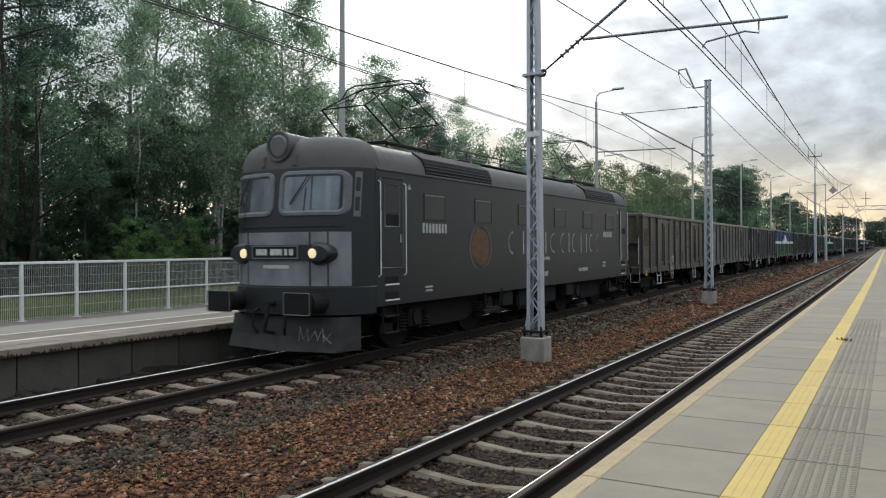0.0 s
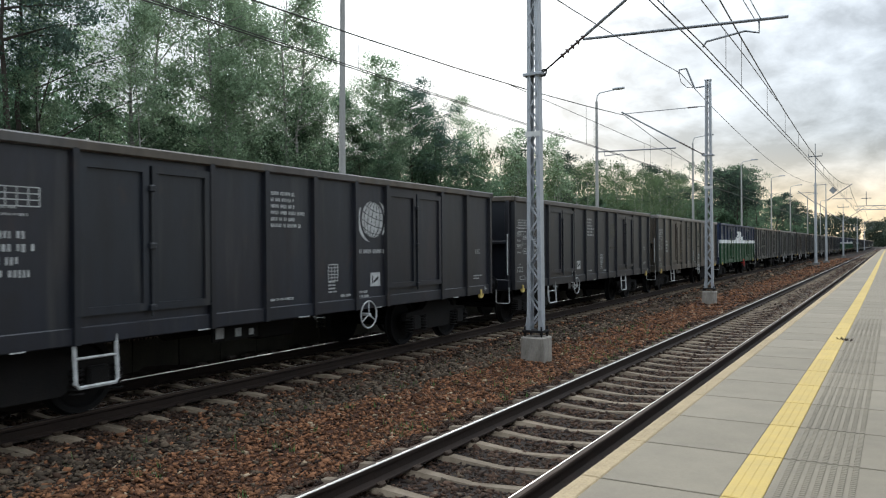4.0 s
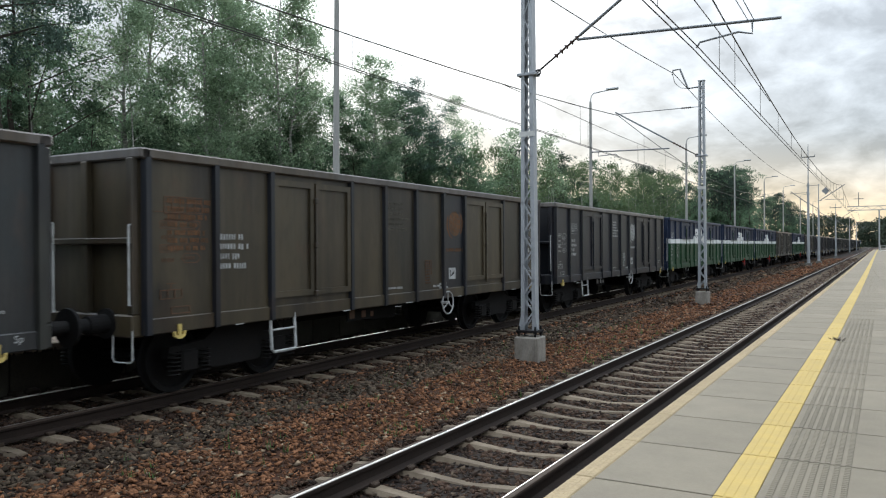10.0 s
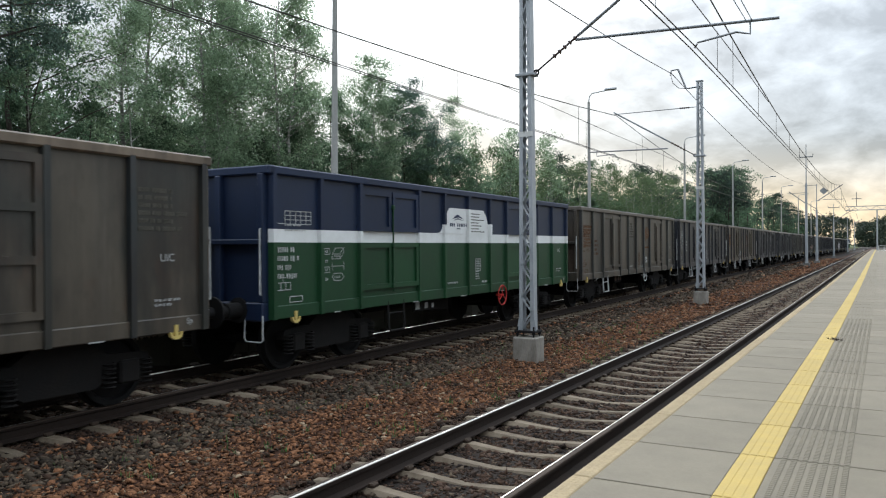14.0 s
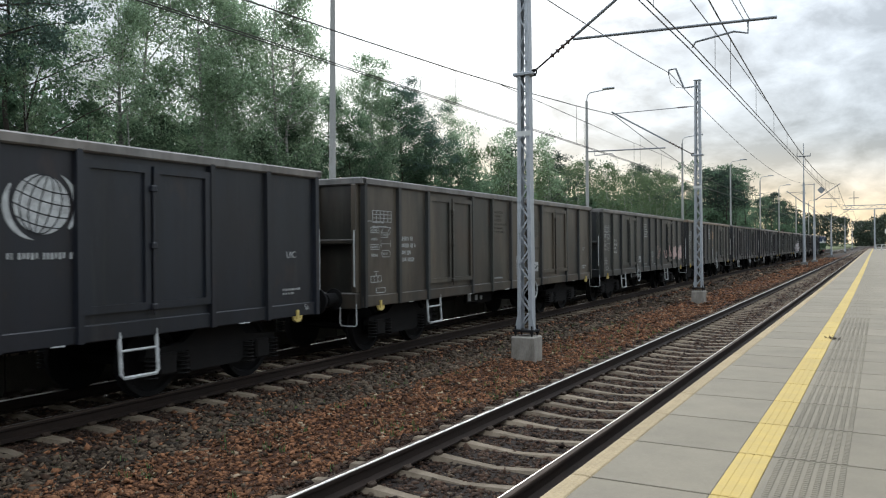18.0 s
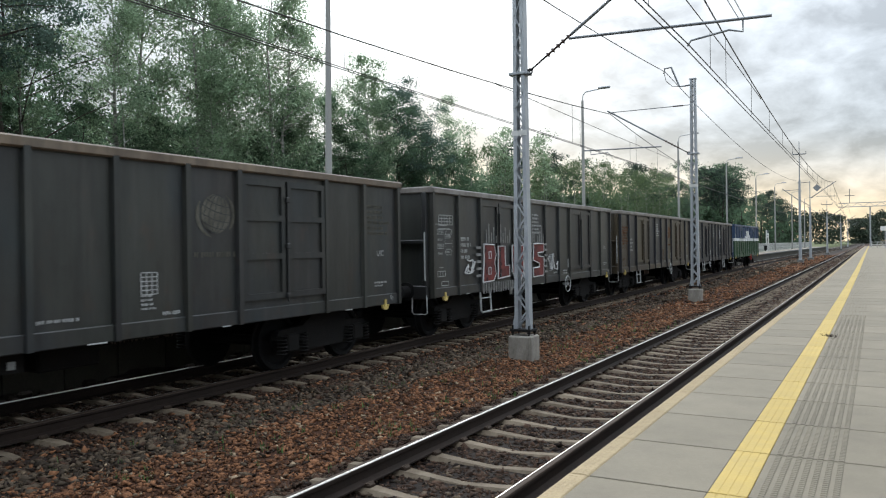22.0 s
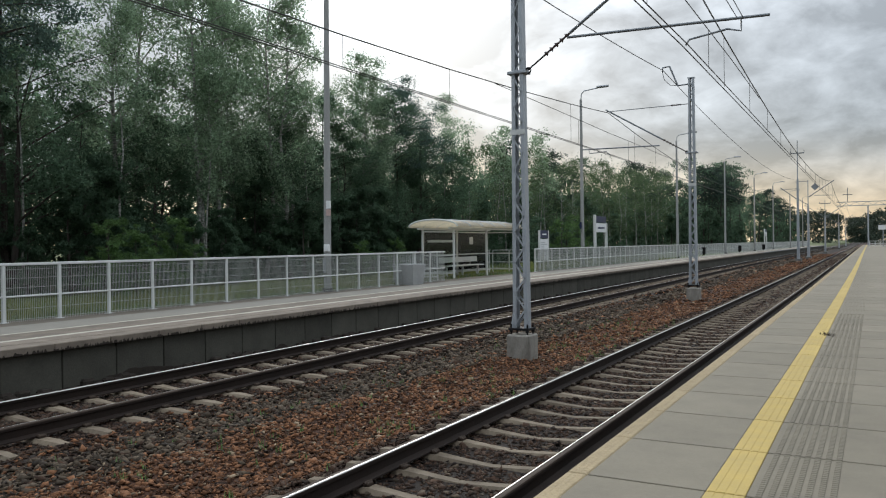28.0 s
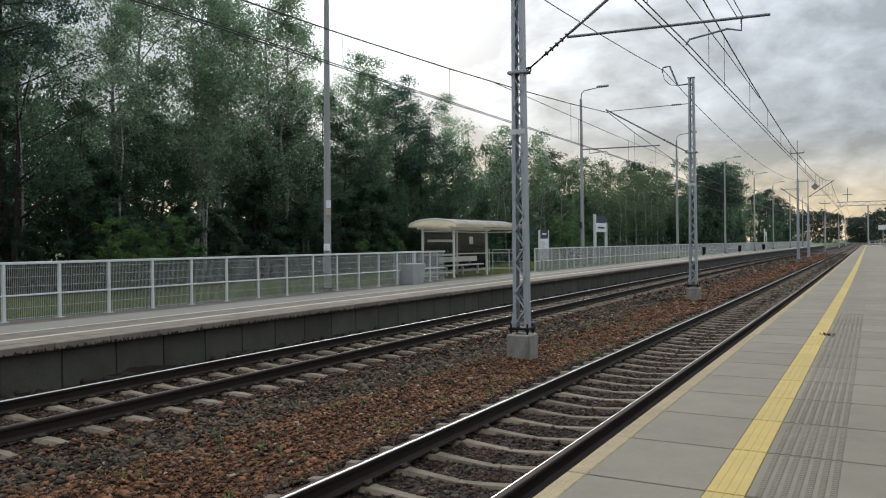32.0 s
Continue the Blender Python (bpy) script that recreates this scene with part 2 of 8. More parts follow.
RUST = (0.075, 0.035, 0.018)
M = {
    "rail_side": material("rusty_rail", (0.021, 0.0135, 0.0100), 0.85, other=(0.010, 0.0075, 0.0060), scale=3, bump=0.2),
    "rail_top": material("brown_worn_rail_top", (0.055, 0.040, 0.031), 0.8, 0.0, spec=0.12, other=(0.030, 0.022, 0.018), scale=3, bump=0.03),
    "rail_head": material("worn_rail_head", (0.50, 0.49, 0.47), 0.45, 1.0, other=(0.40, 0.38, 0.35), scale=4, bump=0.02),
    "sleeper": material("weathered_concrete_sleeper", (0.170, 0.136, 0.098), 0.9, other=(0.082, 0.060, 0.040), scale=5, mix=0.7, vary=0.18, bump=0.35),
    "clip": material("rusty_rail_clip", (0.05, 0.035, 0.025), 0.7, 0.4, scale=20),
    "ballast": material("grey_brown_ballast", (0.070, 0.0515, 0.0345), 0.92, other=(0.019, 0.0130, 0.0085), scale=30, fine=160, island=0.65, bump=0.3),
    "red_ballast": material("reddish_gravel", (0.150, 0.069, 0.033), 0.95, other=(0.045, 0.019, 0.010), scale=30, fine=160, island=0.68, bump=0.3),
    "pale_stone": material("pale_broken_stone", (0.235, 0.175, 0.115), 0.9, other=(0.12, 0.085, 0.055), scale=30, fine=160, island=0.5, bump=0.3),
    "brown_ballast": material("brown_dusty_ballast", (0.042, 0.0235, 0.0145), 0.95, other=(0.012, 0.0070, 0.005), scale=30, fine=160, island=0.8, bump=0.3),
    "slab": material("grey_concrete_paving_slab", (0.174, 0.150, 0.111), 0.85, other=(0.130, 0.113, 0.085), scale=2.2, mix=0.6, fine=45, fine_mix=0.10, vary=0.10, bump=0.15, bump_scale=120),
    "edge": material("cream_edge_strip", (0.30, 0.232, 0.135), 0.85, other=(0.21, 0.162, 0.098), scale=6, vary=0.08, bump=0.3),
    "yellow": material("worn_yellow_paint", (0.3864, 0.276, 0.0782), 0.75, other=(0.3036, 0.23, 0.0874), scale=5, mix=0.6, fine=90, fine_mix=0.12, vary=0.06, bump=0.2),
    "concrete": material("weathered_concrete", (0.1756, 0.1756, 0.1658), 0.9, other=(0.08453, 0.08124, 0.07478), scale=2.5, mix=0.7, fine=40, bump=0.3, vary=0.08),
    "footing": material("pale_stained_concrete", (0.27, 0.25, 0.215), 0.9, other=(0.12, 0.105, 0.088), scale=4.5, mix=0.8, fine=40, bump=0.35, stretch=(1, 1, 0.45)),
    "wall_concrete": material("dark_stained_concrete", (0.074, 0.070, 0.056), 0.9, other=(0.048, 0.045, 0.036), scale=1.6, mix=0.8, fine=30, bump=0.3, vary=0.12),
    "asphalt": material("platform_paving", (0.1218, 0.1025, 0.08064), 0.9, other=(0.084, 0.0714, 0.05796), scale=0.7, fine=30, fine_mix=0.12, bump=0.15),
    "far_paving": material("light_grey_paving", (0.205, 0.188, 0.158), 0.9, other=(0.145, 0.132, 0.110), scale=0.9, fine=30, fine_mix=0.12, bump=0.15),
    "line": material("worn_cream_line_paint", (0.4437, 0.4131, 0.3366), 0.8, other=(0.2754, 0.2525, 0.2142), scale=4, mix=0.7, fine=60, fine_mix=0.2, bump=0.2),
    "coping": material("brown_stained_concrete", (0.190, 0.155, 0.122), 0.9, other=(0.110, 0.090, 0.072), scale=2.5, mix=0.8, fine=40, bump=0.3, vary=0.1),
    "dirt": material("dark_damp_dirt", (0.035, 0.028, 0.022), 0.95, other=(0.02, 0.016, 0.013), scale=6, bump=0.3),
    "galv": material("galvanised_steel", (0.357, 0.374, 0.391), 0.5, 0.35, other=(0.2635, 0.2805, 0.2975), scale=3, fine=25, fine_mix=0.12, bump=0.06, vary=0.04),
    "pole": material("grey_spun_concrete", (0.306, 0.306, 0.2932), 0.85, other=(0.2295, 0.2295, 0.221), scale=2, stretch=(1, 1, 0.25), bump=0.15),
    "white_rail": material("pale_grey_painted_steel", (0.5632, 0.5676, 0.5456), 0.5, other=(0.4576, 0.462, 0.44), scale=4, fine_mix=0.08, bump=0.03, vary=0.04),
    "mesh_wire": material("grey_wire", (0.48, 0.49, 0.47), 0.5, 0.5, scale=8, bump=0),
    "wire": material("dark_copper_wire", (0.075, 0.07, 0.065), 0.6, 0.4, scale=8, bump=0),
    "insulator": material("brown_porcelain", (0.05, 0.03, 0.025), 0.25, scale=12, bump=0),
    "tube": material("galvanised_tube", (0.20, 0.21, 0.22), 0.5, 0.5, scale=5, bump=0.03),
    "bark": material("pine_bark", (0.060, 0.050, 0.042), 0.95, other=(0.028, 0.024, 0.021), scale=6, stretch=(1, 1, 0.3), bump=0.6, bump_scale=14),
    "birch": material("birch_bark", (0.34, 0.33, 0.30), 0.8, other=(0.04, 0.045, 0.04), scale=5, stretch=(0.6, 0.6, 2.4), mix=0.85, bump=0.2),
    # near birch leaves: backlit haze is put into this lighter colour
    "leaf": leaf_material("birch_leaves_hazed", (0.172, 0.230, 0.150), (0.120, 0.168, 0.108)),
    "leaf_far": leaf_material("birch_leaves_darkened", (0.070, 0.098, 0.050), (0.048, 0.070, 0.036)),
    # oak, edge and undergrowth leaves, darkened for the shade under the canopy
    "leaf_dark": leaf_material("oak_leaves_with_shade", (0.072, 0.112, 0.070), (0.048, 0.080, 0.050)),
    "leaf_light": leaf_material("bush_leaves", (0.075, 0.125, 0.045), (0.055, 0.095, 0.036)),
    "needle": leaf_material("pine_needles", (0.070, 0.104, 0.086), (0.048, 0.076, 0.062)),
    # darker copy of the needles, shade put in for far and inner pines
    "needle_far": leaf_material("pine_needles_darkened", (0.034, 0.050, 0.038), (0.022, 0.034, 0.027)),
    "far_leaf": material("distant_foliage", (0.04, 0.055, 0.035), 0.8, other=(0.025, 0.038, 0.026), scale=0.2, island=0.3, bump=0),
    "grass": leaf_material("dry_grass", (0.090, 0.125, 0.036), (0.150, 0.132, 0.052)),
    "black": material("dark_grimy_steel", (0.0085, 0.0085, 0.0090), 0.75, 0.2, other=(0.0135, 0.0118, 0.0100), scale=3, bump=0.2),
    # grime, darkened further to hold the shade below the bodies
    "under": material("grimy_shaded_underframe", (0.0078, 0.0074, 0.0070), 0.9, other=(0.0130, 0.0105, 0.0085), scale=4, bump=0.3),
    "white": material("white_paint", (0.68, 0.69, 0.68), 0.6, other=(0.55, 0.55, 0.53), scale=3, fine_mix=0.1, bump=0.05),
    "stencil": material("faded_white_stencil", (0.42, 0.43, 0.42), 0.7, other=(0.14, 0.14, 0.13), scale=9, mix=0.55, bump=0),
    "old_stencil": material("rusty_stencil_patch", (0.165, 0.084, 0.042), 0.8, other=(0.085, 0.050, 0.030), scale=7, mix=0.8, bump=0.05),
    "tan_stencil": material("tan_stencil_paint", (0.36, 0.24, 0.15), 0.7, other=(0.2, 0.13, 0.08), scale=9, mix=0.5, bump=0),
    "rust_stencil": material("rust_brown_stencil", (0.13, 0.072, 0.045), 0.75, other=(0.06, 0.042, 0.030), scale=7, mix=0.7, bump=0),
    "faint": material("faded_logo_paint", (0.11, 0.105, 0.085), 0.7, other=(0.05, 0.048, 0.04), scale=6, mix=0.7, bump=0),
    "red": material("red_paint", (0.42, 0.03, 0.025), 0.5, other=(0.25, 0.03, 0.025), scale=6, bump=0.05),
    "hook": material("yellow_hook_paint", (0.52, 0.40, 0.13), 0.55, other=(0.30, 0.22, 0.08), scale=8, bump=0.05),
    "graf_red": material("dull_red_spray_paint", (0.17, 0.04, 0.035), 0.6, other=(0.06, 0.02, 0.02), scale=3.5, mix=0.85, bump=0),
    "graf_white": material("white_spray_paint", (0.55, 0.55, 0.54), 0.6, other=(0.3, 0.3, 0.3), scale=5, bump=0),
    "graf_dark": material("dark_red_spray_paint", (0.045, 0.016, 0.016), 0.6, scale=5, bump=0),
    "graf_grey": material("thin_white_spray_paint", (0.26, 0.26, 0.25), 0.6, other=(0.08, 0.08, 0.08), scale=9, mix=0.8, bump=0),
    "graf_pink": material("pale_pink_spray_paint", (0.46, 0.33, 0.30), 0.6, other=(0.36, 0.27, 0.24), scale=5, bump=0),
    "loco": material("sooty_dark_grey_loco_paint", (0.0110, 0.0150, 0.0185), 0.36, spec=0.34, other=(0.0185, 0.0185, 0.0155), scale=1.3, mix=0.7, fine=20, fine_mix=0.12, bump=0.08, bump_scale=6),
    "loco_roof": material("sooty_grey_roof", (0.075, 0.07125, 0.066), 0.62, other=(0.045, 0.04125, 0.036), scale=2, bump=0.1),
    "loco_grey": material("grimy_light_grey_loco_paint", (0.185, 0.192, 0.200), 0.42, 0.15, other=(0.085, 0.090, 0.096), scale=1.4, mix=0.9, bump=0.08),
    "rubber": material("grey_rubber_seal", (0.12, 0.125, 0.13), 0.6, bump=0.03),
    "cab_dark": material("dark_cab_interior", (0.02, 0.02, 0.02), 0.8),
    "glass": glass_material("window_glass"),
    "sheet": glass_material("shelter_glass", (0.88, 0.92, 0.90)),
    "roof_sheet": leaf_material("cream_polycarbonate_roof", (0.50, 0.46, 0.385), (0.42, 0.385, 0.32)),
    "sign_blue": material("navy_sign_enamel", (0.018, 0.028, 0.07), 0.4, bump=0),
    "bin": material("grey_concrete_bin", (0.33, 0.33, 0.32), 0.85, other=(0.24, 0.24, 0.235), scale=5, bump=0.3),
    "headlight": lamp_material("warm_headlight", (1.0, 0.76, 0.42), 0.35),
    "lens": material("clear_lamp_lens", (0.06, 0.06, 0.06), 0.1, spec=0.8, bump=0),
    "lamp_glass": material("grey_lamp_head", (0.30, 0.31, 0.32), 0.4, 0.4, bump=0),
    "navy": material("navy_wagon_paint", (0.0080, 0.0170, 0.045), 0.45, spec=0.32, other=(0.011, 0.018, 0.038), scale=1.6, mix=0.6, fine=24, fine_mix=0.1, bump=0.06, bump_scale=8, vary=0.15),
    "blue": material("faded_blue_wagon_paint", (0.02167, 0.05057, 0.112), 0.48, spec=0.4, other=(0.02167, 0.03613, 0.06502), scale=1.6, mix=0.7, fine=24, fine_mix=0.12, bump=0.06, bump_scale=8, vary=0.1),
    "pale_green": material("faded_green_wagon_paint", (0.03179, 0.07803, 0.03613), 0.5, spec=0.38, other=(0.0289, 0.04479, 0.02601), scale=1.6, mix=0.7, fine=24, fine_mix=0.12, bump=0.06, bump_scale=8, vary=0.1),
    "green": material("green_wagon_paint", (0.0085, 0.047, 0.0165), 0.48, spec=0.30, other=(0.010, 0.034, 0.0150), scale=1.6, mix=0.6, fine=24, fine_mix=0.1, bump=0.06, bump_scale=8, vary=0.15),
}


def wagon_paint(name, colour, rusty, worn=(0.075, 0.058, 0.038)):
    """Old paint with brown worn patches, rusty spots and dirt washed down in streaks."""
    m = material(name, colour, 0.42, spec=0.5, other=tuple(c * (1 - rusty) + r * rusty for c, r in zip(colour, RUST)), scale=1.15, mix=0.9,
                 fine=22, fine_mix=0.16, bump=0.12, bump_scale=7, vary=0.25, stretch=(1, 1, 0.6))
    n, k = m.node_tree.nodes, m.node_tree.links
    b = n["Principled BSDF"]
    mp = [q for q in n if q.bl_idname == "ShaderNodeMapping"][0]
    src = b.inputs["Base Color"].links[0].from_socket

    def mask(scale, lo, hi, amount, stretch):
        st = n.new("ShaderNodeVectorMath")
        st.operation = "MULTIPLY"
        st.inputs[1].default_value = stretch
        nz = n.new("ShaderNodeTexNoise")
        nz.inputs["Scale"].default_value, nz.inputs["Detail"].default_value, nz.inputs["Roughness"].default_value = scale, 5, 0.6
        mr = n.new("ShaderNodeMapRange")
        mr.inputs["From Min"].default_value, mr.inputs["From Max"].default_value, mr.inputs["To Max"].default_value = lo, hi, amount
        k.new(mp.outputs[0], st.inputs[0])
        k.new(st.outputs[0], nz.inputs["Vector"])
        k.new(nz.outputs[0], mr.inputs[0])
        return mr.outputs[0]

    def blend(fac, a, colour_b, mode="MIX"):
        mx = n.new("ShaderNodeMix")
        mx.data_type, mx.blend_type = "RGBA", mode
        k.new(fac, mx.inputs[0])
        k.new(a, mx.inputs[6])
        mx.inputs[7].default_value = (*colour_b, 1)
        return mx.outputs[2]
    out = blend(mask(0.40, 0.48, 0.545, min(1.0, 0.45 + rusty), (1, 1, 0.6)), src, worn)
    out = blend(mask(2.6, 0.60, 0.68, 0.5 * rusty + 0.1, (1, 1, 1)), out, RUST)
    out = blend(mask(1.5, 0.44, 0.60, 0.60, (1, 1, 0.55)), out, (0.50, 0.49, 0.48), "MULTIPLY")
    out = blend(mask(7.0, 0.54, 0.66, 0.35, (1, 1, 0.8)), out, (0.55, 0.52, 0.48), "MULTIPLY")
    out = blend(mask(4.0, 0.46, 0.72, 0.75, (1, 1, 0.10)), out, (0.42, 0.42, 0.43), "MULTIPLY")
    out = blend(mask(3.0, 0.58, 0.78, 0.22, (1, 1, 0.14)), out, (0.12, 0.11, 0.095))
    k.new(out, b.inputs["Base Color"])
    return m


PAINT = {
    "black": wagon_paint("black_wagon_paint", (0.0050, 0.0080, 0.0142), 0.10, (0.0090, 0.0120, 0.0162)),
    "slate": wagon_paint("faded_slate_blue_wagon_paint", (0.030, 0.038, 0.056), 0.25, (0.050, 0.047, 0.040)),
    "dark": wagon_paint("dark_olive_wagon_paint", (0.0165, 0.0220, 0.0240), 0.2, (0.038, 0.039, 0.031)),
    "olive": wagon_paint("olive_brown_wagon_paint", (0.030, 0.030, 0.024), 0.4, (0.078, 0.064, 0.046)),
    "brown": wagon_paint("rusty_brown_wagon_paint", (0.028, 0.0255, 0.0165), 0.35, (0.062, 0.048, 0.026)),
    "grey": wagon_paint("weathered_grey_wagon_paint", (0.045, 0.050, 0.055), 0.30, (0.075, 0.066, 0.050)),
    "navy": M["navy"],
    "blue": M["blue"],
    "rim_grey": wagon_paint("pale_dusty_rim_paint", (0.16, 0.155, 0.145), 0.25, (0.16, 0.14, 0.12)),
    "rim_sand": wagon_paint("sandy_rusty_rim_paint", (0.20, 0.155, 0.11), 0.4, (0.2, 0.15, 0.1)),
    "rim_dark": wagon_paint("dusty_dark_rim_paint", (0.09, 0.085, 0.08), 0.3),
}

# ---------------------------------------------------------------- mesh helpers


class Geo:
    """Collects faces for one mesh."""

    def __init__(self):
        self.v, self.f = [], []

    def add(self, verts, faces):
        o = len(self.v)
        self.v.extend([tuple(p) for p in verts])
        self.f.extend([tuple(i + o for i in f) for f in faces])
        return self

    def box(self, lo, hi, m=None):
        """A plain box between two corners."""
        (x0, y0, z0), (x1, y1, z1) = lo, hi
        v = [(x0, y0, z0), (x1, y0, z0), (x1, y1, z0), (x0, y1, z0), (x0, y0, z1), (x1, y0, z1), (x1, y1, z1), (x0, y1, z1)]
        if m is not None:
            v = [m @ Vector(p) for p in v]
        return self.add(v, [(0, 3, 2, 1), (4, 5, 6, 7), (0, 1, 5, 4), (1, 2, 6, 5), (2, 3, 7, 6), (3, 0, 4, 7)])

    def soft(self, lo, hi, b=0.01, m=None):
        """A box with chamfered edges."""
        c = [(a + d) / 2 for a, d in zip(lo, hi)]
        h = [abs(d - a) / 2 for a, d in zip(lo, hi)]
        b = min(b, min(h) * 0.8)
        v, ids = [], {}
        for ax in range(3):
            for sx in (-1, 1):
                for sy in (-1, 1):
                    for sz in (-1, 1):
                        s = (sx, sy, sz)
                        p = [c[i] + s[i] * (h[i] if i == ax else h[i] - b) for i in range(3)]
                        ids[ax, s] = len(v)
                        v.append(Vector(p) if m is None else m @ Vector(p))
        f = []
        for ax in range(3):
            u, w = (ax + 1) % 3, (ax + 2) % 3
            for s in (-1, 1):
                q = []
                for a, d in ((-1, -1), (1, -1), (1, 1), (-1, 1)):
                    k = [0, 0, 0]
                    k[ax], k[u], k[w] = s, a, d
                    q.append(ids[ax, tuple(k)])
                f.append(tuple(q if s > 0 else q[::-1]))
        for ax in range(3):
            u, w = (ax + 1) % 3, (ax + 2) % 3
            for a in (-1, 1):
                for d in (-1, 1):
                    def key(face, s):
                        k = [0, 0, 0]
                        k[ax], k[u], k[w] = s, a, d
                        return ids[face, tuple(k)]
                    q = (key(u, -1), key(u, 1), key(w, 1), key(w, -1))
                    f.append(q if a * d > 0 else q[::-1])
        for sx in (-1, 1):
            for sy in (-1, 1):
                for sz in (-1, 1):
                    q = tuple(ids[ax, (sx, sy, sz)] for ax in range(3))
                    f.append(q if sx * sy * sz > 0 else q[::-1])
        return self.add(v, f)

    def tube(self, a, b, r, r2=None, n=8, caps=True):
        """A round bar from a to b."""
        a, b = Vector(a), Vector(b)
        r2 = r if r2 is None else r2
        d = (b - a).normalized()
        u = d.orthogonal().normalized()
        w = d.cross(u)
        v = []
        for p, rr in ((a, r), (b, r2)):
            for i in range(n):
                t = 2 * math.pi * i / n
                v.append(p + rr * (math.cos(t) * u + math.sin(t) * w))
        f = [(i, (i + 1) % n, n + (i + 1) % n, n + i) for i in range(n)]
        if caps:
            f += [tuple(range(n))[::-1], tuple(range(n, 2 * n))]
        return self.add(v, f)

    def path(self, pts, r, n=8):
        """A round bar bent along the points, in one piece."""
        pts = [Vector(p) for p in pts]
        rings, u = [], None
        for i, p in enumerate(pts):
            d = (pts[min(i + 1, len(pts) - 1)] - pts[max(i - 1, 0)]).normalized()
            u = d.orthogonal().normalized() if u is None else (u - d * u.dot(d)).normalized()
            w = d.cross(u)
            rings.append([p + r * (math.cos(t) * u + math.sin(t) * w) for t in [2 * math.pi * k / n for k in range(n)]])
        return self.loft(rings)

    def turned(self, profile, n=16):
        """A shape turned round the y axis: (y, radius) pairs."""
        return self.loft([[(r * math.cos(t), y, r * math.sin(t)) for t in [2 * math.pi * k / n for k in range(n)]] for y, r in profile])

    def cells(self, ys, zs, depth, back):
        """A panel of cells at their own depth (along x), closed to the back: depth(i, j) for column i, row j."""
        nc, nrw = len(ys) - 1, len(zs) - 1

        def dep(i, j):
            return depth(i, j) if 0 <= i < nc and 0 <= j < nrw else back
        for i in range(nc):
            for j in range(nrw):
                d = dep(i, j)
                a, b, c, e = ys[i], ys[i + 1], zs[j], zs[j + 1]
                self.add([(d, a, c), (d, b, c), (d, b, e), (d, a, e)], [(0, 1, 2, 3)])
                for (p, q), o in ((((a, c), (a, e)), dep(i - 1, j)), (((b, c), (b, e)), dep(i + 1, j)), (((a, c), (b, c)), dep(i, j - 1)), (((a, e), (b, e)), dep(i, j + 1))):
                    if o < d:
                        self.add([(d, *p), (d, *q), (o, *q), (o, *p)], [(0, 1, 2, 3)])
        return self

    def ring(self, c, axis, big_r, r, n=24, k=6):
        """A torus."""
        c, axis = Vector(c), Vector(axis).normalized()
        u = axis.orthogonal().normalized()
        w = axis.cross(u)
        v, f = [], []
        for i in range(n):
            t = 2 * math.pi * i / n
            d = math.cos(t) * u + math.sin(t) * w
            for j in range(k):
                s = 2 * math.pi * j / k
                v.append(c + d * (big_r + r * math.cos(s)) + axis * r * math.sin(s))
        for i in range(n):
            for j in range(k):
                f.append((i * k + j, ((i + 1) % n) * k + j, ((i + 1) % n) * k + (j + 1) % k, i * k + (j + 1) % k))
        return self.add(v, f)

    def prism(self, outline, axis, lo, hi):
        """An outline in two axes, pushed out along the third."""
        n = len(outline)
        v = []
        for d in (lo, hi):
            for a, b in outline:
                v.append((d, a, b) if axis == 0 else (a, d, b) if axis == 1 else (a, b, d))
        f = [(i, (i + 1) % n, n + (i + 1) % n, n + i) for i in range(n)]
        return self.add(v, f + [tuple(range(n))[::-1], tuple(range(n, 2 * n))])

    def loft(self, rings, closed=True, caps=True):
        n = len(rings[0])
        v = [p for r in rings for p in r]
        f = []
        for k in range(len(rings) - 1):
            for i in range(n if closed else n - 1):
                j = (i + 1) % n
                f.append((k * n + i, k * n + j, (k + 1) * n + j, (k + 1) * n + i))
        if caps:
            f += [tuple(range(n))[::-1], tuple(range((len(rings) - 1) * n, len(rings) * n))]
        return self.add(v, f)

    def mesh(self, name, mat, smooth=False, weld=False):
        me = bpy.data.meshes.new(name)
        me.from_pydata(self.v, [], self.f)
        bm = bmesh.new()
        bm.from_mesh(me)
        if weld:
            bmesh.ops.remove_doubles(bm, verts=bm.verts, dist=0.0005)
        bmesh.ops.recalc_face_normals(bm, faces=bm.faces)
        bm.to_mesh(me)
        bm.free()
        me.materials.append(mat)
        if smooth:
            me.polygons.foreach_set("use_smooth", [True] * len(me.polygons))
            me.set_sharp_from_angle(angle=radians(35))
        return me


def part(name, geo, mat, parent=None, label="", smooth=False):
    """One mesh object, under a thing or a part; geo may be a mesh that is shared."""
    me = geo if isinstance(geo, bpy.types.Mesh) else geo.mesh(name, mat, smooth)
    ob = new(name, me)
    if parent:
        ob.parent = parent
    return tagged(ob, label)


def thing(name, m, label, category, group="", kind=""):
    ob = new(name)
    ob.matrix_world = m
    ob.empty_display_size = 0.2
    return tagged(ob, label, category, group, kind)


def text_mesh(words, size, mat, depth=0.004):
    cu = bpy.data.curves.new("lettering", "FONT")
    cu.body, cu.size, cu.extrude, cu.align_x, cu.align_y = words, size, depth, "CENTER", "CENTER"
    tmp = bpy.data.objects.new("lettering", cu)
    me = bpy.data.meshes.new_from_object(tmp)
    bpy.data.objects.remove(tmp)
    me.materials.clear()
    me.materials.append(mat)
    return me


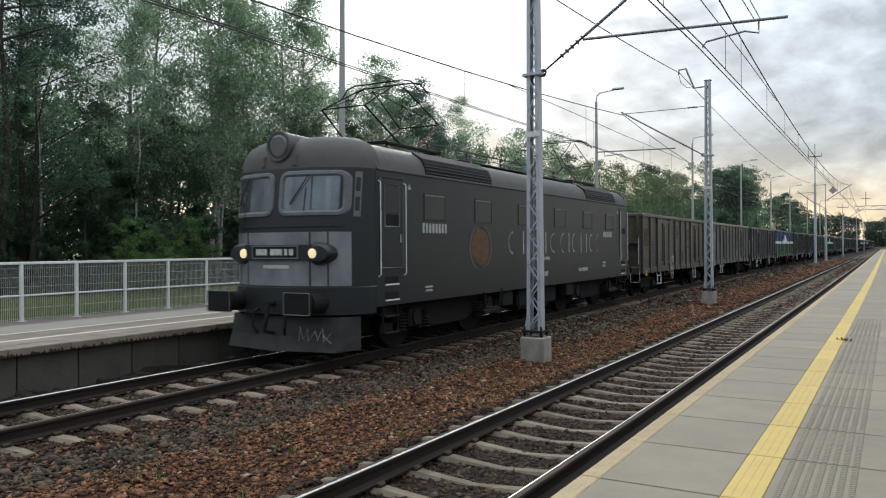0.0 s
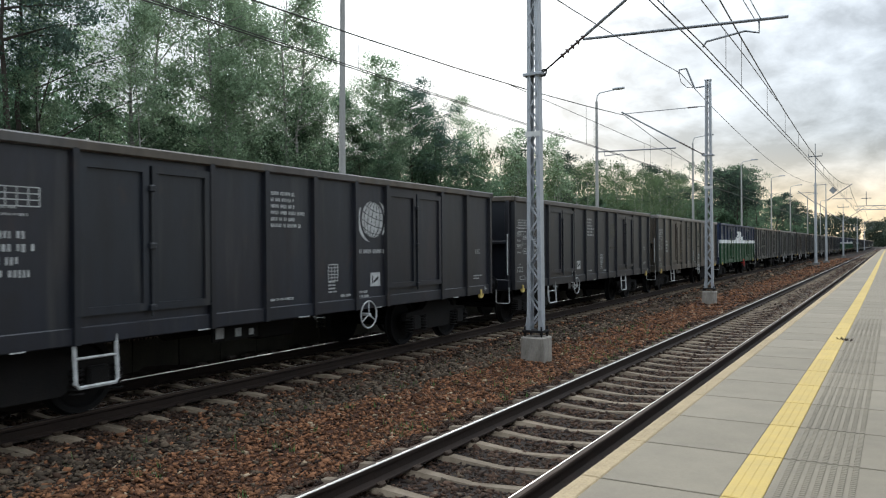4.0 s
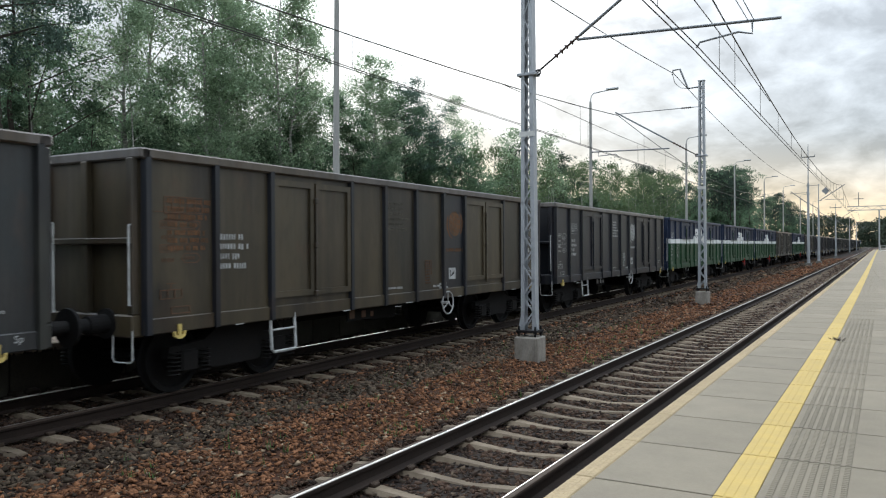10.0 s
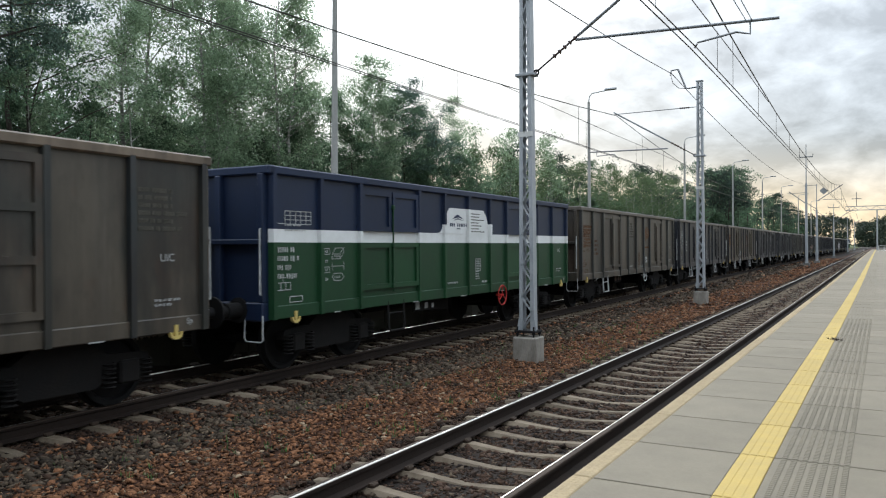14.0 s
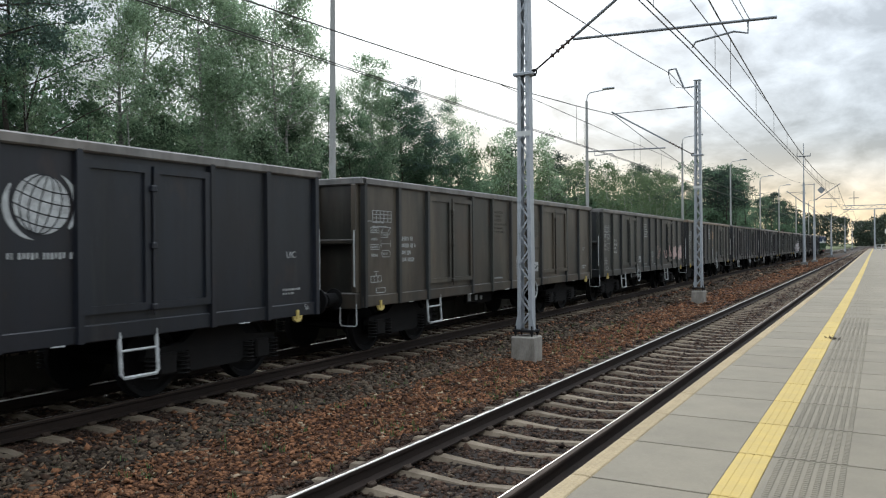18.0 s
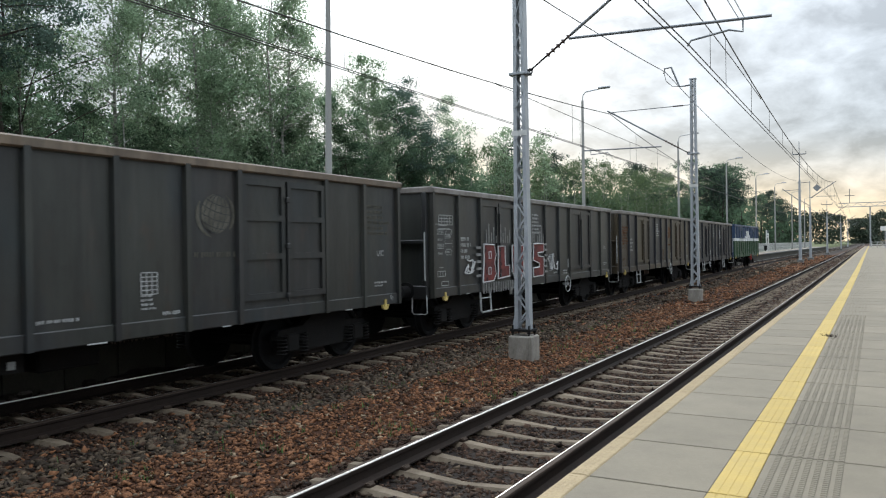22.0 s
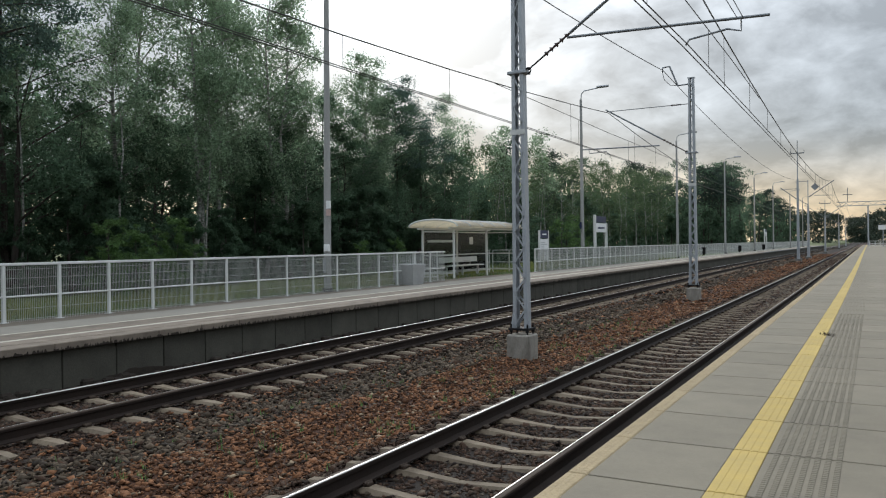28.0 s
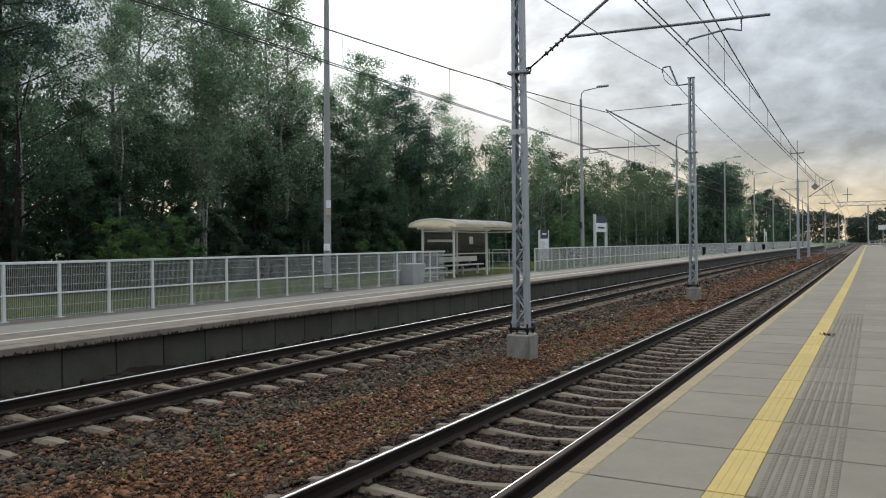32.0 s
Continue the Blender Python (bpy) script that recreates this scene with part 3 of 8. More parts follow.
# ---------------------------------------------------------------- plan of the line
NEAR_KNOTS = [(-600, 0.0), (-60, 0.0), (0, 0.0), (30, -0.135), (80, -0.58), (130, -1.03), (263, -2.2), (400, -3.7), (600, -7.5)]
FAR_KNOTS = [(-600, -5.45), (-60, -5.45), (-25, -5.48), (0, -5.81), (30, -6.37), (60, -6.82), (90, -7.05), (130, -7.12), (263, -6.75), (400, -7.8), (600, -11.6)]


def axis_at(knots, y):
    """Where a track's middle lies: a smooth line through its knots."""
    for i in range(len(knots) - 1):
        if y <= knots[i + 1][0] or i == len(knots) - 2:
            break
    (y0, x0), (y1, x1) = knots[i], knots[i + 1]

    def slope(j):
        a, b = knots[max(j - 1, 0)], knots[min(j + 1, len(knots) - 1)]
        return (b[1] - a[1]) / (b[0] - a[0])
    h = y1 - y0
    t = (y - y0) / h
    return ((2 * t ** 3 - 3 * t ** 2 + 1) * x0 + (t ** 3 - 2 * t ** 2 + t) * h * slope(i)
            + (-2 * t ** 3 + 3 * t ** 2) * x1 + (t ** 3 - t ** 2) * h * slope(i + 1))


def near(y):
    return axis_at(NEAR_KNOTS, y)


def far(y):
    return axis_at(FAR_KNOTS, y)


def heading(line, y):
    return math.degrees(math.atan2(line(y - 2) - line(y + 2), 4))


ZP = 0.541          # platform tops above the rails
PE = 1.664          # platform edge from the track's middle
FE = PE + 0.06      # far platform edge
FENCE_X = -11.75

# ---------------------------------------------------------------- ground, one sheet to the horizon


def ground_material():
    m = material("ground_gravel_and_grass", (0.2, 0.17, 0.14), 0.95, bump=0.5, bump_scale=25, fine=70, fine_mix=0.35)
    n, k = m.node_tree.nodes, m.node_tree.links
    tc = n.new("ShaderNodeTexCoord")
    sp = n.new("ShaderNodeSeparateXYZ")
    k.new(tc.outputs["Object"], sp.inputs[0])
    nz = n.new("ShaderNodeTexNoise")
    nz.inputs["Scale"].default_value, nz.inputs["Detail"].default_value = 0.9, 5
    k.new(tc.outputs["Object"], nz.inputs["Vector"])
    sh = n.new("ShaderNodeMath")
    sh.operation = "MULTIPLY_ADD"
    sh.inputs[1].default_value, = (1.6,)
    sh.inputs[2].default_value = -0.8
    k.new(nz.outputs[0], sh.inputs[0])
    ad = n.new("ShaderNodeMath")
    k.new(sp.outputs[0], ad.inputs[0])
    k.new(sh.outputs[0], ad.inputs[1])
    ramp = n.new("ShaderNodeMapRange")
    ramp.inputs["From Min"].default_value, ramp.inputs["From Max"].default_value = -20.0, 12.0
    k.new(ad.outputs[0], ramp.inputs[0])
    cr = n.new("ShaderNodeValToRGB")
    e = cr.color_ramp.elements

    def at(x):
        return (x + 20.0) / 32.0
    e[0].position, e[0].color = at(-12.4), (0.085, 0.10, 0.04, 1)
    e[1].position, e[1].color = at(7.0), (0.12, 0.11, 0.06, 1)
    # trackbed stops far darker than the stones: shade of their gaps is painted in
    for x, c in ((-11.6, (0.060, 0.050, 0.037)), (-7.4, (0.014, 0.010, 0.008)), (-4.6, (0.018, 0.012, 0.009)), (-3.7, (0.018, 0.0115, 0.008)),
                 (-3.2, (0.040, 0.016, 0.0075)), (-1.6, (0.036, 0.015, 0.007)), (-0.9, (0.012, 0.0080, 0.0058)), (1.5, (0.011, 0.0075, 0.0055))):
        s = e.new(at(x))
        s.color = (*c, 1)
    k.new(ramp.outputs[0], cr.inputs[0])
    hsv = [q for q in n if q.bl_idname == "ShaderNodeHueSaturation"][0]
    k.new(cr.outputs[0], hsv.inputs["Color"])
    return m


def ground_z(x, y):
    base = -0.232
    nr, fr = near(y), far(y)
    d = min(abs(x - nr), abs(x - fr))
    z = base - 0.10 * max(0.0, min(1.0, (d - 1.35) / 0.9))
    if fr + 1.4 < x < nr - 1.4:
        mid = (fr + nr) / 2
        z += 0.10 * max(0.0, 1 - abs(x - mid) / 1.2)
        z += 0.05 * noise.noise((x * 0.9, y * 0.9, 1.0))
    if x < fr - PE - 0.4:
        z = -0.45 if x > FENCE_X - 0.35 else 0.30 + 0.12 * noise.noise((x * 0.3, y * 0.3, 5.0))
    if x > nr + PE + 0.5:
        z = -0.45 if x < 8.9 else 0.2
    return z


def build_ground():
    xs = [-3000, -900, -320, -140, -80, -60, -48, -38, -30, -25, -21, -18, -15, -13.5, -12.4, -12.05, -11.4]
    xs += [-11 + 0.25 * i for i in range(57)] + [3.6, 4.5, 6, 8.85, 8.95, 12, 20, 50, 150, 500, 1500, 3000]
    ys = [-3000, -1200, -600, -300, -150, -80, -40, -20, -10, -5] + [-2 + 0.4 * i for i in range(110)] + [43 + 3 * i for i in range(20)]
    ys += [110, 130, 150, 180, 220, 270, 330, 400, 500, 600, 900, 1600, 3000]
    g = Geo()
    v = []
    for y in ys:
        for x in xs:
            v.append((x, y, ground_z(x, max(-600, min(600, y)))))
    w = len(xs)
    f = [(j * w + i, j * w + i + 1, (j + 1) * w + i + 1, (j + 1) * w + i) for j in range(len(ys) - 1) for i in range(w - 1)]
    g.add(v, f)
    ob = part("ground", g, ground_material())
    me = ob.data
    me.polygons.foreach_set("use_smooth", [True] * len(me.polygons))
    tagged(ob, "gravel trackbed with reddish earth and rough grass", "ground", kind="structure")


build_ground()


def scatter_stones(name, mat, spots, label):
    """Many small broken stones in one mesh: each a jittered octahedron."""
    rng = np.random.RandomState(len(spots) + 7)
    base = np.array([(1, 0, 0), (0, 1, 0), (-1, 0, 0), (0, -1, 0), (0, 0, 1), (0, 0, -1)], float)
    tri = np.array([(0, 1, 4), (1, 2, 4), (2, 3, 4), (3, 0, 4), (1, 0, 5), (2, 1, 5), (3, 2, 5), (0, 3, 5)])
    spots = np.array(spots)
    n = len(spots)
    v = np.repeat(base[None], n, 0) * (0.75 + 0.5 * rng.rand(n, 6, 1)) + 0.34 * rng.randn(n, 6, 3)
    v *= spots[:, 3][:, None, None] * (0.65 + 0.8 * rng.rand(n, 1, 3)) * np.array([1, 1, 0.55])
    # each stone lies turned and tipped its own way
    for i, j, reach in ((0, 2, 0.45), (1, 2, 0.45), (0, 1, 6.283)):
        a = (rng.rand(n) - 0.5) * reach * (1 if reach > 3 else 2)
        c, s = np.cos(a)[:, None], np.sin(a)[:, None]
        p, q = v[:, :, i] * c - v[:, :, j] * s, v[:, :, i] * s + v[:, :, j] * c
        v[:, :, i], v[:, :, j] = p, q
    v += spots[:, None, :3]
    faces = (tri[None] + 6 * np.arange(n)[:, None, None]).reshape(-1, 3)
    me = bpy.data.meshes.new(name)
    me.vertices.add(n * 6)
    me.vertices.foreach_set("co", v.reshape(-1))
    me.loops.add(len(faces) * 3)
    me.loops.foreach_set("vertex_index", faces.reshape(-1).astype(np.int32))
    me.polygons.add(len(faces))
    me.polygons.foreach_set("loop_start", np.arange(0, len(faces) * 3, 3, dtype=np.int32))
    me.polygons.foreach_set("loop_total", np.full(len(faces), 3, dtype=np.int32))
    me.update(calc_edges=True)
    me.materials.append(mat)
    return tagged(new(name, me), label, "stones", kind="stuff")


def build_stones():
    rng = random.Random(4)
    grey, red, brown, pale = [], [], [], []
    for y0, y1, count, size in ((-12, 2.5, 5000, 0.045), (2.5, 9, 40000, 0.029), (9, 16, 36000, 0.031), (16, 28, 30000, 0.037), (28, 60, 22000, 0.054), (60, 130, 12000, 0.10)):
        for _ in range(count):
            y = y0 + (y1 - y0) * rng.random()
            nr, fr = near(y), far(y)
            x = rng.uniform(fr - 1.6, nr + 1.6)
            z = ground_z(x, y)
            s = size * (0.5 + 1.0 * rng.random() ** 2)
            # the sleepers are swept nearly clean
            for line, first in ((nr, 5.67), (fr, 5.4)):
                if abs(x - line) < 1.28 and abs((y - first + 0.3) % 0.6 - 0.3) < 0.066 and rng.random() < 0.97:
                    s = 0.0
            if not s:
                continue
            wob = 0.35 * noise.noise((x * 0.6, y * 0.45, 3.0)) + 0.15 * rng.gauss(0, 1)
            d = x - fr + wob
            if x > nr - 1.5 + wob * 0.5 or d < 1.3:
                low = abs(x - nr) < 1.3 or abs(x - fr) < 1.3
                (brown if rng.random() < 0.85 else grey).append((x, y, z + s * (0.0 if low else 0.3), s))
            elif d < 1.65:
                (brown if rng.random() < 0.7 else red).append((x, y, z + s * 0.35, s))
            elif rng.random() < 0.045:
                pale.append((x, y, z + s * 0.5, s * 0.8))
            elif d < min(2.9, 2.3 + 0.07 * (y - 5)):
                (grey if rng.random() < 0.82 else brown if rng.random() < 0.6 else red).append((x, y, z + s * 0.55, s * 1.25))
            elif rng.random() < 0.97:
                (red if rng.random() < 0.86 else brown if rng.random() < 0.6 else grey).append((x, y, z + s * 0.4, s * 0.85))
    scatter_stones("ballast_stones", M["ballast"], grey, "grey broken ballast stones beside the far track")
    scatter_stones("dusty_ballast", M["brown_ballast"], brown, "dark brown dusty ballast between the sleepers")
    scatter_stones("pale_stones", M["pale_stone"], pale, "scattered pale broken stones between the tracks")
    scatter_stones("gravel", M["red_ballast"], red, "reddish orange gravel between the tracks")


build_stones()


def build_weeds():
    """Thin tufts of weeds between the stones, and the rough grass behind the fence."""
    rng = random.Random(12)
    for name, count, area, size, label in (
            ("weed_tufts", 190, (-4.3, 4.5, -1.3, 22.0), 0.10, "small sparse green weeds growing in the gravel"),
            ("rough_grass", 7500, (-18.5, 3.0, -12.15, 70.0), 0.40, "rough green and straw-coloured grass behind the fence"),
            ("fence_weeds", 2600, (-12.9, 4.0, -12.12, 60.0), 0.34, "uneven green weeds along the foot of the fence")):
        g = Geo()
        for _ in range(count):
            x, y = rng.uniform(area[0], area[2]), rng.uniform(area[1], area[3])
            z = ground_z(x, y)
            for _ in range(7):
                a, h, w = rng.random() * 6.283, size * rng.uniform(0.4, 1.2), 0.006 + size * 0.02
                dx, dy = math.cos(a), math.sin(a)
                px, py = x + rng.uniform(-1, 1) * size * 0.4, y + rng.uniform(-1, 1) * size * 0.4
                lean = h * rng.uniform(0.1, 0.6)
                g.add([(px - dy * w, py + dx * w, z - 0.02), (px + dy * w, py - dx * w, z - 0.02), (px + dx * lean, py + dy * lean, z + h)], [(0, 1, 2)])
        me = bpy.data.meshes.new(name)
        me.from_pydata(g.v, [], g.f)
        me.materials.append(M["grass"] if name == "rough_grass" else M["leaf_light"])
        tagged(new(name, me), label, "grass", kind="stuff")


build_weeds()

# ---------------------------------------------------------------- tracks


def build_track(name, line, first, sleeper_y0):
    track = thing(name, Matrix(), "railway track with rusty rails on curved-top concrete sleepers", "railway track", kind="structure")
    ys = [-600, -300, -120, -60, -30] + [-20 + 5 * i for i in range(40)] + [190, 220, 260, 300, 350, 400, 460, 520, 600]
    head = [(-0.036, -0.018), (-0.033, -0.004), (-0.02, 0.0), (0.02, 0.0), (0.033, -0.004), (0.036, -0.018)]
    body = [(-0.036, -0.018), (-0.034, -0.042), (-0.010, -0.056), (-0.009, -0.135), (-0.072, -0.158), (-0.072, -0.172),
            (0.072, -0.172), (0.072, -0.158), (0.009, -0.135), (0.010, -0.056), (0.034, -0.042), (0.036, -0.018)]
    for side in (-1, 1):
        rail = part("rail", Geo().loft([[(line(y) + side * 0.7525 + a, y, b) for a, b in body] for y in ys]), M["rail_side"], track, "dark rusty steel rail")
        part("rail_head", Geo().loft([[(line(y) + side * 0.7525 + a, y, b) for a, b in head] for y in ys]), M["rail_top"], rail, "brown worn rail head")
        strip = [(-side * a, b) for a, b in ((0.017, -0.003), (0.017, 0.0010), (0.027, 0.0004), (0.0355, -0.0045), (0.0365, -0.010))]
        part("running_surface", Geo().loft([[(line(y) + side * 0.7525 + a, y, b) for a, b in strip] for y in ys]), M["rail_head"], rail, "polished running band")
    # sleepers: thicker under the rails, dipped in the middle
    prof = [(-1.30, 0.10, -0.20), (-1.10, 0.135, -0.185), (-0.60, 0.135, -0.182), (-0.32, 0.11, -0.205), (0, 0.10, -0.225),
            (0.32, 0.11, -0.205), (0.60, 0.135, -0.182), (1.10, 0.135, -0.185), (1.30, 0.10, -0.20)]
    rings = [[(x, -w, -0.36), (x, -w * 0.70, z - 0.04), (x, -w * 0.46, z), (x, w * 0.46, z), (x, w * 0.70, z - 0.04), (x, w, -0.36)] for x, w, z in prof]
    me = Geo().loft(rings).mesh("sleeper", M["sleeper"])
    clip = Geo()
    for s in (-1, 1):
        for d in (-1, 1):
            x = s * 0.7525 + d * 0.10
            clip.soft((x - 0.035, -0.05, -0.19), (x + 0.035, 0.05, -0.145), 0.012)
            clip.tube((x, -0.06, -0.15), (x, 0.06, -0.15), 0.011, n=6)
    clip_me = clip.mesh("rail_clip", M["clip"])
    rest = Geo()
    i = 0
    y = sleeper_y0 - 0.6 * 50
    while y < 260:
        if 1.5 < y < 95 and i < 300:
            ob = part("sleeper", me, None, track)
            ob.matrix_basis = pose(line(y), y, 0, rz=heading(line, y))
            if y < 40:
                part("rail_clips", clip_me, None, ob)
            i += 1
        elif y < 95 or i % 1 == 0:
            lx = line(y)
            rest.box((lx - 1.28, y - 0.11, -0.36), (lx + 1.28, y + 0.11, -0.195))
        y += 0.6
    tagged(part("distant_sleepers", rest, M["sleeper"], track), kind="stuff")


build_track("track_near", near, 0, 5.67)
build_track("track_far", far, 0, 5.4)

# ---------------------------------------------------------------- near platform


def build_near_platform():
    pf = thing("platform_near", Matrix(), "grey concrete slab platform with a yellow line and grooved guide strip", "platform", kind="structure")
    part("retaining_wall", Geo().loft([[(near(y) + PE + a, y, b) for a, b in ((0.06, -0.7), (0.06, ZP - 0.14), (0.3, ZP - 0.14), (0.3, -0.7))]
                                       for y in list(range(-30, 60, 5)) + list(range(60, 250, 10))]), M["wall_concrete"], pf)
    part("base", Geo().loft([[(near(y) + PE + a, y, b) for a, b in ((0.05, ZP - 0.14), (0.05, ZP - 0.016), (7.2, ZP - 0.016), (7.2, -0.7), (6.9, -0.7), (6.9, ZP - 0.14))]
                             for y in list(range(-30, 60, 5)) + list(range(60, 250, 10))]), M["wall_concrete"], pf)
    y0 = 4.555
    # widths across: edge strip, slab, yellow line, guide strip, slabs behind
    slab_a = Geo().soft((0.113, 0.010, -0.12), (0.815, 0.990, 0), 0.004).mesh("paving_slab", M["slab"])
    slab_b = Geo().soft((1.03, 0.010, -0.12), (4.20, 0.990, 0), 0.004)
    slab_b = slab_b.mesh("paving_slab", M["slab"])
    edge = Geo().soft((-0.018, 0.004, -0.13), (0.110, 0.996, 0.001), 0.008)
    for k in range(3):
        for j in range(20):
            edge.soft((0.002 + 0.033 * k, 0.014 + 0.049 * j, -0.002), (0.030 + 0.033 * k, 0.055 + 0.049 * j, 0.0025), 0.002)
    edge = edge.mesh("edge_strip", M["edge"])
    yl = Geo()
    yl.box((0.818, 0.006, -0.02), (1.027, 0.994, 0.0))
    for k in range(4):
        x = 0.828 + 0.052 * k
        yl.soft((x, 0.01, -0.003), (x + 0.040, 0.99, 0.0022), 0.002)
    yl = yl.mesh("yellow_strip", M["yellow"])
    ribs = Geo()
    for k in range(7):
        x = 1.075 + 0.061 * k
        for j in range(24):
            y = 0.015 + j * 0.0405
            ribs.soft((x, y, -0.004), (x + 0.036, y + 0.030, 0.005), 0.004)
    ribs_near = ribs.mesh("guide_ribs", M["slab"])
    ribs = Geo()
    for k in range(7):
        x = 1.075 + 0.061 * k
        ribs.box((x, 0.015, -0.004), (x + 0.036, 0.985, 0.004))
    ribs_far = ribs.mesh("guide_ribs", M["slab"])
    for i in range(-16, 70):
        y = y0 + i
        m = pose(near(y) + PE, y, ZP, rz=heading(near, y))
        for nm, me in (("paving_slab", slab_a), ("paving_slab", slab_b), ("edge_strip", edge), ("yellow_strip", yl)):
            part(nm, me, None, pf).matrix_basis = m
        part("guide_ribs", ribs_near if i < 12 else ribs_far, None, pf).matrix_basis = m
    for nm, a, b, mat in (("distant_paving", 0.113, 0.815, "slab"), ("distant_edge", -0.018, 0.11, "edge"), ("distant_yellow", 0.818, 1.027, "yellow"), ("distant_paving", 1.03, 4.20, "slab")):
        ys = [y0 + 70 + 6 * k for k in range(26)]
        part(nm, Geo().loft([[(near(y) + PE + u, y, ZP + w) for u, w in ((a, -0.1), (a, 0), (b, 0), (b, -0.1))] for y in ys]), M[mat], pf)
    ys = [-30 + 10 * k for k in range(27)]
    part("back_paving", Geo().loft([[(near(y) + PE + u, y, ZP + w) for u, w in ((4.21, -0.1), (4.21, 0), (7.2, 0), (7.2, -0.1))] for y in ys]), M["asphalt"], pf)
    weed = Geo()
    rng = random.Random(5)
    for _ in range(40):
        x, y, a = rng.gauss(0, 0.035), rng.gauss(0, 0.06), rng.random() * 6.28
        weed.add([(x, y, 0), (x + 0.012, y, 0), (x + 0.05 * math.cos(a), y + 0.05 * math.sin(a), 0.05 * rng.random() + 0.01)], [(0, 1, 2)])
    w = part("weed", weed, M["clip"])
    w.matrix_world = pose(2.67, 12.8, ZP + 0.002, rz=35)
    tagged(w, "small dry brown weed in a platform joint", "weed")


build_near_platform()

# ---------------------------------------------------------------- far platform, fence


def build_far_platform():
    pf = thing("platform_far", Matrix(), "concrete platform with dark stained wall panels and pale coping", "platform", kind="structure")
    ys = list(range(-40, 60, 4)) + list(range(60, 230, 10))
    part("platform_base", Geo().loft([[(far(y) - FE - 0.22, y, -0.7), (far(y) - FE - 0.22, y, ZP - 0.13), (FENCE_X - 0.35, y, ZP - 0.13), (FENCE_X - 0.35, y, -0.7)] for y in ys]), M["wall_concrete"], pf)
    part("paving", Geo().loft([[(far(y) - FE - 0.42, y, ZP - 0.13), (far(y) - FE - 0.42, y, ZP - 0.004), (FENCE_X - 0.33, y, ZP - 0.004), (FENCE_X - 0.33, y, ZP - 0.13)] for y in ys]), M["asphalt"], pf)
    for nm, a, b, mat, tag in (("brown_paving", 0.43, 0.90, "coping", "brownish paving beside the coping"), ("white_line", 0.91, 1.06, "line", "pale painted safety line"), ("brown_paving", 1.07, 1.92, "coping", "brownish paving band"), ("pale_seam", 1.93, 2.02, "line", "thin pale seam"), ("back_paving", 2.03, 3.3, "far_paving", "light grey paving towards the fence")):
        part(nm, Geo().loft([[(far(y) - FE - a, y, ZP - 0.004), (far(y) - FE - a, y, ZP + 0.001), (far(y) - FE - b, y, ZP + 0.001), (far(y) - FE - b, y, ZP - 0.004)] for y in ys]), M[mat], pf, tag)
    stain = Geo()
    rng = random.Random(31)
    for i in range(2600):
        y, w, h = rng.uniform(-6, 60), rng.uniform(0.015, 0.06), rng.uniform(0.01, 0.06)
        x = far(y) - FE + 0.001
        stain.add([(x, y, ZP - 0.118), (x, y + w, ZP - 0.118), (x, y + w * rng.uniform(0.5, 0.9), ZP - 0.118 + h), (x, y + w * rng.uniform(0.05, 0.4), ZP - 0.118 + h * rng.uniform(0.6, 1))], [(0, 1, 2, 3)])
    tagged(part("crumbled_edge", stain, M["dirt"], pf, "dark crumbled lower edge of the coping"), kind="stuff")
    debris = Geo()
    for i in range(1500):
        y, s = rng.uniform(-4, 70), rng.uniform(0.02, 0.07)
        x = far(y) - FE - 0.10 + 0.16 * rng.random() ** 2
        debris.soft((x - s, y - s * 1.6, -0.30), (x + s, y + s * 1.6, -0.30 + s * rng.uniform(0.6, 3.2)), s * 0.5)
    tagged(part("debris", debris, M["dirt"], pf, "dark earth heaped along the foot of the wall"), kind="stuff")
    foot = []
    for i in range(500):
        y = -5 + 0.13 * i
        foot.append((y, -0.14 + 0.22 * noise.noise((y * 0.5, 2.0, 0.0)) + 0.10 * noise.noise((y * 3.1, 5.0, 0.0)) - 0.004 * y))
    tar = Geo()
    for (y0, z0), (y1, z1) in zip(foot, foot[1:]):
        xa, xb = far(y0) - FE - 0.116, far(y1) - FE - 0.116
        tar.add([(xa, y0, -0.4), (xb, y1, -0.4), (xb, y1, z1), (xa, y0, z0)], [(0, 1, 2, 3)])
    tagged(part("tar_coat", tar, M["dirt"], pf, "ragged dark damp coat at the foot of the wall"), kind="stuff")
    cope = Geo().soft((-0.41, 0.005, -0.12), (0.0, 0.995, 0.0), 0.012).mesh("coping_slab", M["coping"])
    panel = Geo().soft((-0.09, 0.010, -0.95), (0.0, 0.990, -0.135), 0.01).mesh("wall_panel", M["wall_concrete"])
    for i in range(-6, 100):
        y = i + 0.35
        part("coping_slab", cope, None, pf).matrix_basis = pose(far(y) - FE, y, ZP, rz=heading(far, y))
    for i in range(-6, 120):
        y = i + 0.55
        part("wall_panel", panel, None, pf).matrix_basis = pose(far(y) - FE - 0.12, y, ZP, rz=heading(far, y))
    part("distant_coping", Geo().loft([[(far(y) - FE + a, y, ZP + b) for a, b in ((-0.41, -0.12), (-0.41, 0), (0, 0), (0, -0.12))] for y in (100.4, 120, 140, 160, 180, 200, 220)]), M["concrete"], pf)
    part("distant_wall", Geo().loft([[(far(y) - FE + a, y, ZP + b) for a, b in ((-0.2, -0.95), (-0.2, -0.13), (-0.12, -0.13), (-0.12, -0.95))] for y in (120.6, 140, 160, 180, 200, 220)]), M["wall_concrete"], pf)


build_far_platform()


def fence_x(y):
    return FENCE_X - 0.012 * max(0, min(y, 70) - 20)


